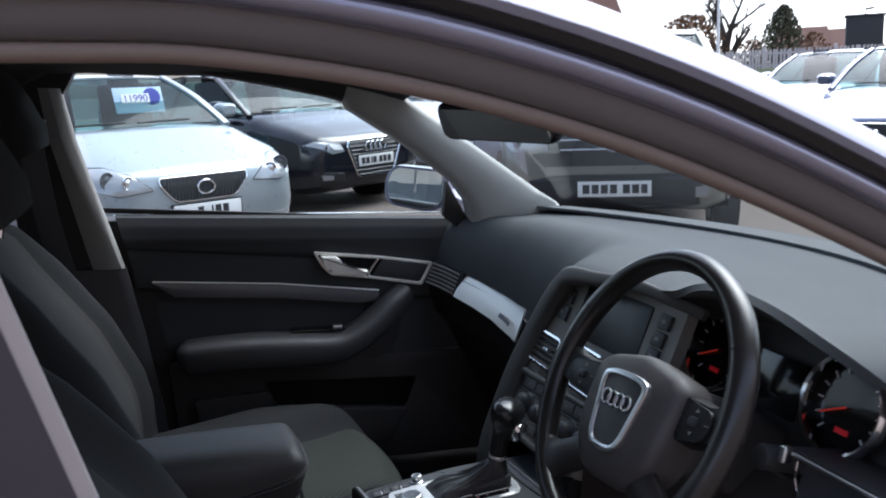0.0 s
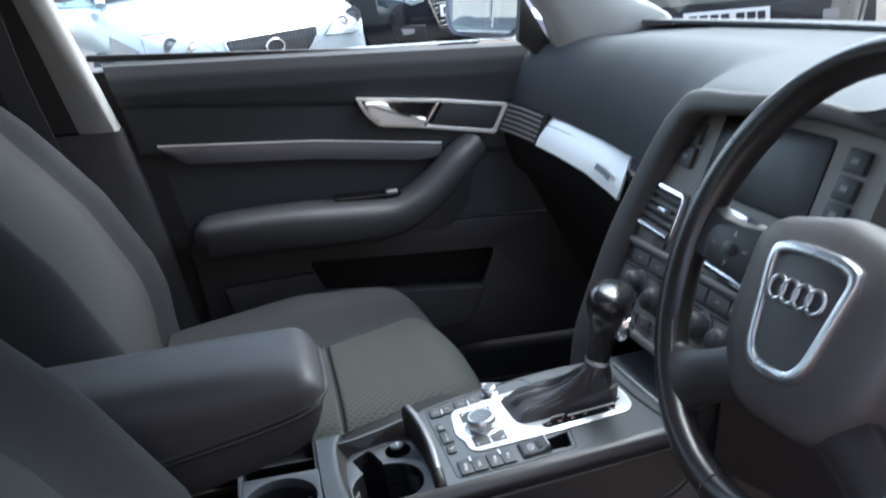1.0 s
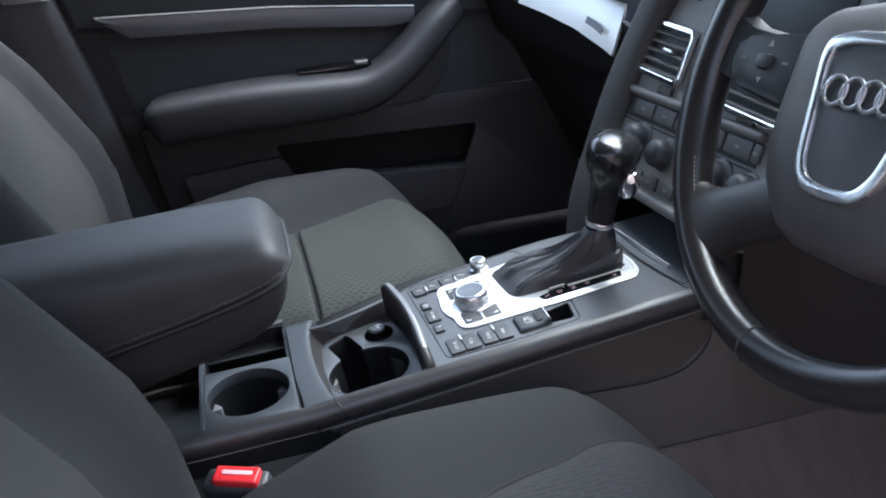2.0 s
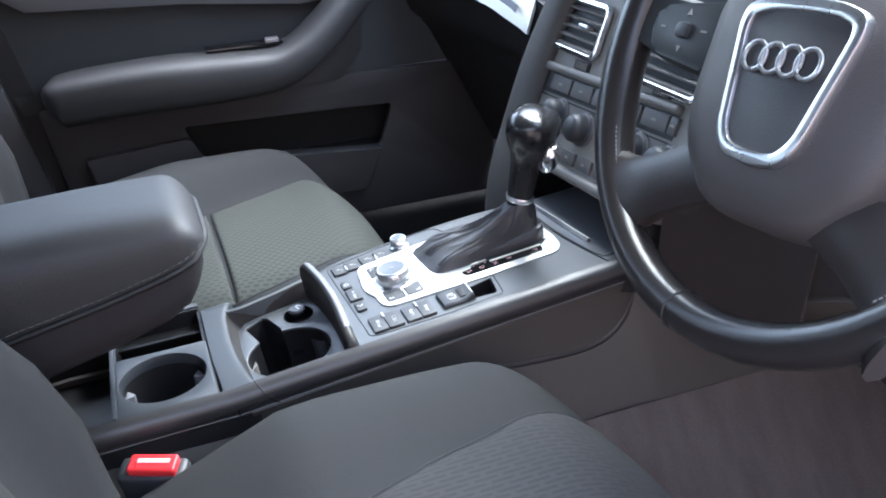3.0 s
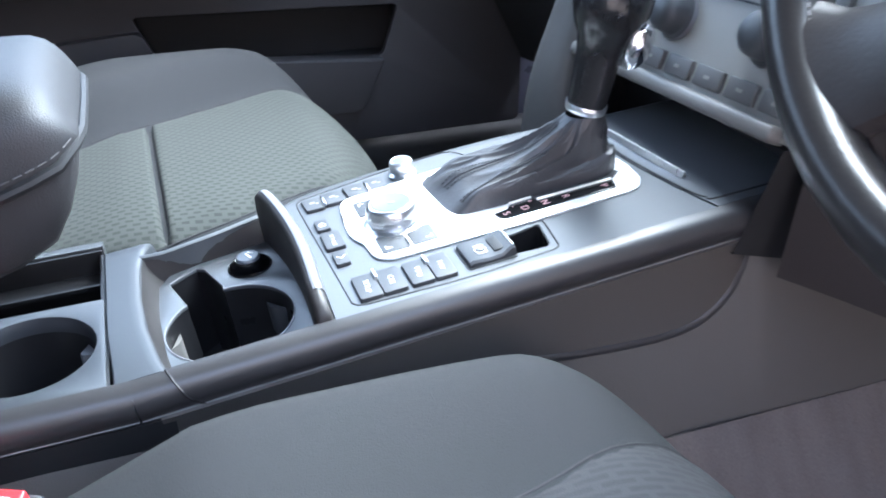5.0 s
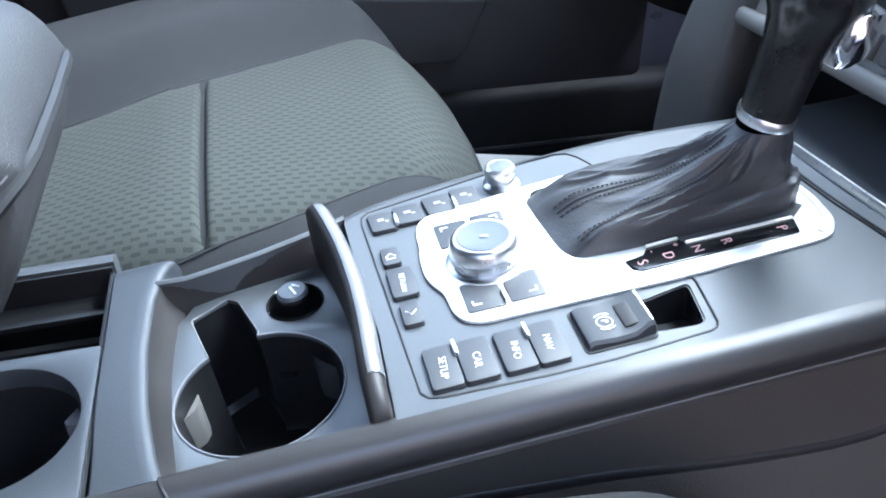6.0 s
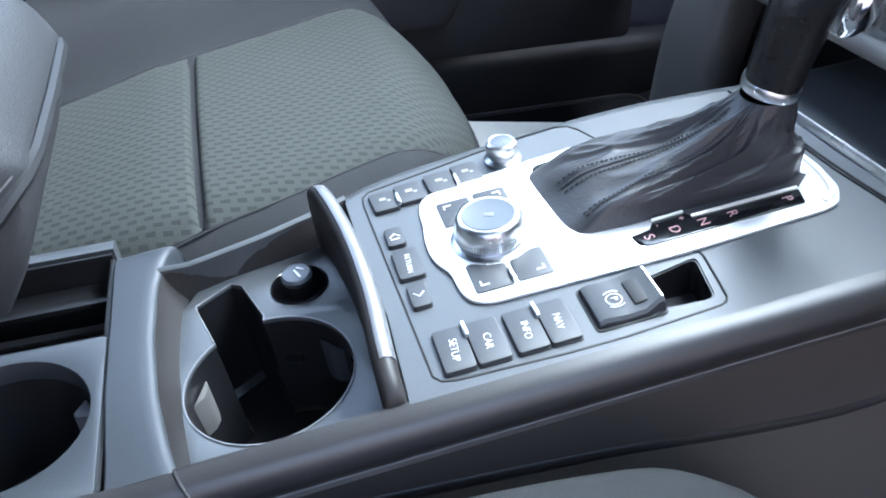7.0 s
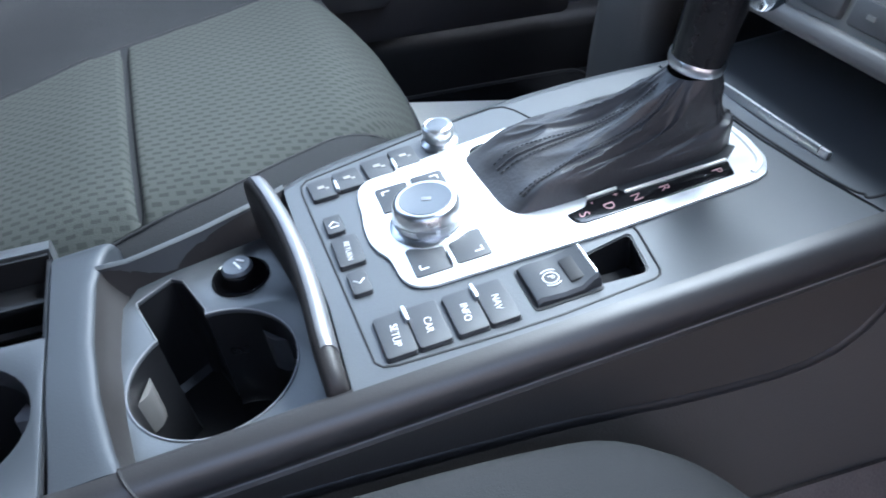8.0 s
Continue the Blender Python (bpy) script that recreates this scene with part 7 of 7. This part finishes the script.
F_SILVER = dict(grille=[(-0.34, 0.700), (0.34, 0.700), (0.335, 0.65), (0.23, 0.525), (-0.23, 0.525), (-0.335, 0.65)], low=0.23, slats=28, frame=0.007,
                rings=[(0, 0.615, 0.064, 0.048, 0.008)],
                pieces=[([(-0.42, 0.33), (0.42, 0.33), (0.36, 0.24), (-0.36, 0.24)], TRIMB, 0.004, "lower_intake|black lower intake"), ([(-0.70, 0.36), (-0.56, 0.36), (-0.56, 0.27), (-0.66, 0.27)], LENS, 0.008, "fog_lamp|round fog lamp"), ([(0.70, 0.36), (0.56, 0.36), (0.56, 0.27), (0.66, 0.27)], LENS, 0.008, "fog_lamp|round fog lamp")],
                lamps=[[(0.38, 0.625), (0.50, 0.730), (0.64, 0.800), (0.775, 0.800), (0.80, 0.66), (0.62, 0.605)]], bulbs=[(0.05, 0.015, 0.055), (-0.07, -0.01, 0.045)],
                plate_z=0.445, bars=[(-0.06, 0.045), (0.03, 0.012), (0.075, 0.045), (0.135, 0.045)], price="11990")
F_NAVY = dict(grille=[(-0.36, 0.72), (0.36, 0.72), (0.40, 0.66), (0.26, 0.34), (-0.26, 0.34), (-0.40, 0.66)], low=0.27, slats=-9, frame=0.012,
              rings=[(dy, 0.645, 0.046, 0.046, 0.007) for dy in (-0.105, -0.035, 0.035, 0.105)],
              pieces=[([(0.465, 0.635), (0.49, 0.688), (0.62, 0.705), (0.585, 0.645)], PLATEW, 0.016, "daytime_lamp|white daytime lamp"), ([(-0.465, 0.635), (-0.49, 0.688), (-0.62, 0.705), (-0.585, 0.645)], PLATEW, 0.016, "daytime_lamp|white daytime lamp"), ([(-0.78, 0.44), (-0.46, 0.40), (-0.44, 0.28), (-0.74, 0.28)], TRIMB, 0.004, "side_intake|black side intake"), ([(0.78, 0.44), (0.46, 0.40), (0.44, 0.28), (0.74, 0.28)], TRIMB, 0.004, "side_intake|black side intake"), ([(0.72, 0.40), (0.60, 0.385), (0.60, 0.34), (0.70, 0.34)], LENS, 0.012, "fog_lamp|fog lamp"), ([(-0.72, 0.40), (-0.60, 0.385), (-0.60, 0.34), (-0.70, 0.34)], LENS, 0.012, "fog_lamp|fog lamp")],
              lamps=[[(0.44, 0.615), (0.48, 0.70), (0.74, 0.735), (0.81, 0.70), (0.70, 0.655), (0.60, 0.60)]], bulbs=[(0.02, 0.0, 0.03)],
              plate_z=0.50, bars=[(-0.20, 0.05), (-0.135, 0.05), (-0.075, 0.02), (-0.03, 0.05), (0.06, 0.05), (0.125, 0.05), (0.19, 0.05)])
F_SUV = dict(grille=[(-0.42, 0.86), (0.42, 0.86), (0.38, 0.72), (-0.38, 0.72)], low=0.38, slats=-2, slat_mat=CHROME,
             rings=[(0, 0.79, 0.055, 0.05, 0.009)],
             pieces=[([(-0.60, 0.735), (0.60, 0.735), (0.50, 0.635), (-0.50, 0.635)], TRIMB, 0.004, "upper_intake|black bumper intake"), ([(-0.84, 0.575), (0.84, 0.575), (0.80, 0.30), (-0.80, 0.30)], TRIMB, 0.010, "bumper_cladding|black lower bumper"), ([(0.66, 0.48), (0.56, 0.48), (0.56, 0.40), (0.66, 0.40)], LENS, 0.018, "fog_lamp|round fog lamp"), ([(-0.66, 0.48), (-0.56, 0.48), (-0.56, 0.40), (-0.66, 0.40)], LENS, 0.018, "fog_lamp|round fog lamp")],
             lamps=[[(0.46, 0.74), (0.48, 0.85), (0.74, 0.89), (0.80, 0.80), (0.74, 0.74)]], bulbs=[(0.03, 0.01, 0.05)],
             plate_z=0.47, bars=[(-0.20, 0.05), (-0.135, 0.05), (-0.07, 0.05), (-0.005, 0.05), (0.085, 0.05), (0.15, 0.05), (0.21, 0.045)])
parked_car("pale silver saloon with a price board in its windscreen", SALOON, "silver", G @ pose(0.06, 5.18, 0, 0, 0, -67), F_SILVER)
parked_car("dark navy coupe with a chrome-framed grille", SALOON, "navy", G @ pose(1.95, 7.75, 0, 0, 0, -58), F_NAVY)
parked_car("grey-green off-roader with black lower bumper", SUV, "green", G @ pose(2.85, 4.25, 0, 0, 0, -121), F_SUV)
F_PLAIN = dict(F_SILVER)
F_PLAIN.pop("price")
F_PLAIN = dict(F_PLAIN, rings=[(0, 0.585, 0.05, 0.05, 0.008)])
c1 = parked_car("blue saloon standing in the far row", SALOON, "blue", G @ pose(6.3, 5.4, 0, 0, 0, -150), F_PLAIN)
parked_car("pale silver hatchback in the far row", SALOON, "pale", G @ pose(7.6, 8.2, 0, 0, 0, -150), F_PLAIN)
parked_car("pale silver saloon behind the off-roader", SALOON, "pale", G @ pose(3.4, 9.4, 0, 0, 0, -110), F_PLAIN)
copy_thing(c1, G @ pose(9.6, 10.6, 0, 0, 0, -150))

# ---- distance ----
def gz(x, y, z=0.0):
    return G @ Vector((x, y, z))


WOODP = mk("weathered_fence_wood", (0.46, 0.43, 0.42), 0.9, var=0.25, bump=0.5, bscale=60, scale=3)
fence = thing("slatted_fence", "weathered grey slatted fence standing on a grass bank", "fence", tuple(gz(24.4, 27.4, 1.15)))
f0, f1 = Vector((13.4, 37.1)), Vector((32.4, 20.6))
fd = (f1 - f0).normalized()
slat_me = bpy.data.meshes.new("slat")
b = box(0.085, 0.02, 0.74, Matrix.Translation((0, 0, 1.54)), 0.004, 1)
b.to_mesh(slat_me)
b.free()
slat_me.materials.append(WOODP)
ang = math.degrees(math.atan2(fd.y, fd.x))
n_s = int((f1 - f0).length / 0.13)
for k in range(n_s):
    q = f0 + fd * (0.13 * k)
    part("slat", slat_me, WOODP, fence, m=G @ pose(q.x, q.y, random.uniform(-0.02, 0.02), 0, random.uniform(-1, 1), ang))
for k in range(int((f1 - f0).length / 2.6) + 1):
    q = f0 + fd * 2.6 * k
    part("post", box(0.13, 0.13, 0.92, G @ pose(q.x, q.y - 0.06, 1.56, 0, 0, ang), 0.01), WOODP, fence)
for z in (1.30, 1.76):
    part("rail", box((f1 - f0).length, 0.04, 0.09, G @ pose((f0.x + f1.x) / 2, (f0.y + f1.y) / 2 + 0.05, z, 0, 0, ang)), WOODP, fence)

GRASS = mk("rough_bank_grass", (0.10, 0.115, 0.06), 0.95, var=0.4, scale=1.5, bump=0.8, bscale=30)
fn = Vector((-fd.y, fd.x))
bank = loft([[G @ Vector((q.x + fn.x * o, q.y + fn.y * o, z)) for o, z in ((-1.6, -0.05), (-0.7, 0.75 + 0.06 * math.sin(k)), (-0.25, 1.17), (0.6, 1.20), (3.0, 0.9), (3.0, -0.05))] for k, q in enumerate(f0.lerp(f1, t) for t in lin(-0.1, 1.1, 30))])
tagged(part("grass_bank", bank, GRASS), "low rough grass bank under the fence", "grass bank", kind="structure")
BRICK = mk("red_brown_brick", (0.16, 0.066, 0.045), 0.9, var=0.3, scale=3, bump=0.4, bscale=40)
TILE = mk("brown_roof_tiles", (0.105, 0.052, 0.038), 0.9, var=0.35, scale=2, bump=0.6, bscale=12)


def house(label, x, y, w, d, h, ridge, yaw, chim):
    hs = thing("house", label, "house", m=G @ pose(x, y, 0, 0, 0, yaw), group="houses behind the fence")
    M = WM[hs]
    part("wall", box(w, d, h, M @ Matrix.Translation((0, 0, h / 2))), BRICK, hs)
    rf = bmesh.new()
    vs = [rf.verts.new(M @ Vector(p)) for p in ((-w / 2 - 0.4, -d / 2 - 0.4, h - 0.1), (w / 2 + 0.4, -d / 2 - 0.4, h - 0.1), (w / 2 + 0.4, d / 2 + 0.4, h - 0.1), (-w / 2 - 0.4, d / 2 + 0.4, h - 0.1), (-w / 2 + 0.8, 0, ridge), (w / 2 - 0.8, 0, ridge))]
    for idx in ((0, 1, 5, 4), (2, 3, 4, 5), (1, 2, 5), (3, 0, 4), (3, 2, 1, 0)):
        rf.faces.new([vs[i] for i in idx])
    ro = part("roof", rf, TILE, hs, "brown tiled roof")
    for cx in chim:
        part("chimney", join(box(0.9, 0.7, 2.2, M @ Matrix.Translation((cx, 0.2, ridge + 0.2)), 0.03), *[lathe([(0.14, 0), (0.12, 0.5)], 10, M @ Matrix.Translation((cx + dx, 0.2, ridge + 1.3))) for dx in (-0.2, 0.2)]), BRICK, ro)
    for k in range(3):
        wn_ = part("window", box(1.1, 0.06, 1.2, M @ Matrix.Translation((-w / 3 + k * w / 3, -d / 2 - 0.03, h - 1.2))), PLATEW, hs)
        part("pane", box(0.95, 0.02, 1.05, M @ Matrix.Translation((-w / 3 + k * w / 3, -d / 2 - 0.065, h - 1.2))), GLOSS, wn_)


house("red-brown brick house with brown tiled roof", 95.5, 111.5, 8.5, 8, 3.6, 6.8, -42, (-2.5,))
house("brown brick house with tall chimneys", 100.5, 107.0, 8, 8, 3.4, 6.3, -40, (2.5,))
house("red-roofed house seen over the car roof", 34, 72, 12, 9, 5.0, 10.5, -20, ())
tw = thing("dark_cabin_block", "flat-topped black cabin standing behind the fence", "cabin", tuple(gz(28.7, 29.1)))
part("cabin_wall", box(1.42, 1.4, 3.15, G @ pose(28.7, 29.1, 1.57, 0, 0, ang), 0.03), mk("black_cladding", (0.02, 0.02, 0.024), 0.7), tw)
part("cabin_lid", box(1.55, 1.5, 0.08, G @ pose(28.7, 29.1, 3.18, 0, 0, ang), 0.02), TRIMB, tw)
part("vent_pipe", tube([G @ Vector((28.75, 29.1, 3.2)), G @ Vector((28.75, 29.1, 3.45)), G @ Vector((29.0, 28.9, 3.5))], 0.05, 8), TRIMB, tw)
BARK = mk("dark_bark", (0.055, 0.045, 0.038), 0.95, var=0.3, bump=0.8, bscale=20, scale=3)
NEEDLE = mk("olive_needles", (0.070, 0.068, 0.040), 0.9, var=0.4, scale=6)
DEADLEAF = mk("rusty_hedge_leaf", (0.14, 0.075, 0.04), 0.95, var=0.4, scale=6)


def bare_tree(label, x, y, h, seed):
    rnd = random.Random(seed)
    tr = thing("bare_tree", label, "tree", tuple(gz(x, y)), group="trees behind the fence")
    limbs = []

    def grow(p, d, ln, r, lev):
        pts = [p]
        for _ in range(4):
            d = (d + Vector((rnd.uniform(-1, 1), rnd.uniform(-1, 1), rnd.uniform(-0.3, 0.7))) * 0.16).normalized()
            p = p + d * ln / 4
            pts.append(p)
        limbs.append((pts, r, lev))
        if lev < 4:
            for k in range(3 if lev else 5):
                i = rnd.randint(2, 4)
                nd = (d + Vector((rnd.uniform(-1, 1), rnd.uniform(-1, 1), rnd.uniform(-0.1, 0.6))) * 0.80).normalized()
                grow(pts[i], nd, ln * rnd.uniform(0.5, 0.72), r * 0.55, lev + 1)
    grow(gz(x, y, -0.2), Vector((0, 0, 1)), h * 0.30, h * 0.036, 0)
    tk = [sweep(p, circle(1, 7 if l < 2 else 4), (0.3, 1, 0), scale=[(r * (1 - 0.11 * i),) * 2 for i in range(5)]) for p, r, l in limbs if l < 2]
    tw_ = [sweep(p, circle(1, 4), (0.3, 1, 0), scale=[(r * (1 - 0.2 * i),) * 2 for i in range(5)], cap=False) for p, r, l in limbs if l >= 2]
    part("trunk", join(*tk), BARK, tr)
    part("crown", join(*tw_), BARK, tr, "leafless twigs")


def leafy(label, x, y, h, w, mat, seed, cone=True, n=900, name="conifer"):
    rnd = random.Random(seed)
    tr = thing(name, label, "tree", tuple(gz(x, y)), group="trees behind the fence")
    part("trunk", lathe([(h * 0.03, 0), (h * 0.02, h * 0.5), (h * 0.004, h * 0.95)], 8, Matrix.Translation(gz(x, y))), BARK, tr)
    bm = bmesh.new()
    for k in range(n):
        t = rnd.random() ** 0.8
        rad = (w * (1 - t) ** 0.55 if cone else w * math.sin(math.pi * min(0.98, t * 0.85 + 0.12)) ** 0.6) * rnd.uniform(0.35, 1.08)
        a_ = rnd.uniform(0, 2 * math.pi)
        c = gz(x, y) + Vector((rad * math.cos(a_), rad * math.sin(a_), h * (0.10 + 0.9 * t)))
        s = min(h, 3.5) * rnd.uniform(0.012, 0.036)
        ax = Vector((rnd.uniform(-1, 1), rnd.uniform(-1, 1), rnd.uniform(-1, 1))).normalized()
        q = ax.orthogonal().normalized() * s
        r2 = ax.cross(q) * rnd.uniform(0.4, 0.9)
        vs = [bm.verts.new(c + v) for v in (q, r2, -q, -r2)]
        bm.faces.new(vs)
    part("crown", bm, mat, tr)


bare_tree("tall leafless tree with a dark trunk", 26.6, 36.0, 9.5, 4)
bare_tree("thin leafless tree behind the fence", 22.9, 36.2, 5.2, 9)
bare_tree("slim leafless tree beside the conifer", 26.9, 34.6, 4.6, 15)
leafy("broad olive-green conifer behind the fence", 27.5, 33.0, 4.0, 1.45, NEEDLE, 3, True, 3000)
leafy("rust-brown hedge of dry leaves", 24.3, 35.6, 3.8, 1.9, DEADLEAF, 5, False, 2200, "hedge")
leafy("rust-brown shrub by the fence", 26.6, 33.9, 2.5, 0.9, DEADLEAF, 8, False, 900, "shrub")
leafy("rust-brown shrub by the fence", 28.6, 32.2, 2.7, 0.9, DEADLEAF, 11, False, 900, "shrub")
lp_ = thing("lamp_post", "slim white lamp post in the yard", "lamp post", tuple(gz(20.65, 27.97)))
part("pole", lathe([(0.07, 0), (0.05, 4), (0.04, 8)], 10, G @ Matrix.Translation((20.65, 27.97, 0))), PLATEW, lp_)
part("lamp_head", box(0.5, 0.2, 0.1, G @ Matrix.Translation((20.85, 27.97, 8.05)), 0.03), PLATEW, lp_)

# ---- unseen wall behind the camera, added to block low sky light ----
tagged(part("sky_blocker_wall", box(40, 0.3, 3.8, G @ pose(0, -5.4, 1.9)), mk("sky_blocker_brown", (0.32, 0.26, 0.225), 0.9, var=0.2, scale=2, bump=0.5, bscale=30)), "unseen brown wall added to block low sky light", "wall", kind="structure")
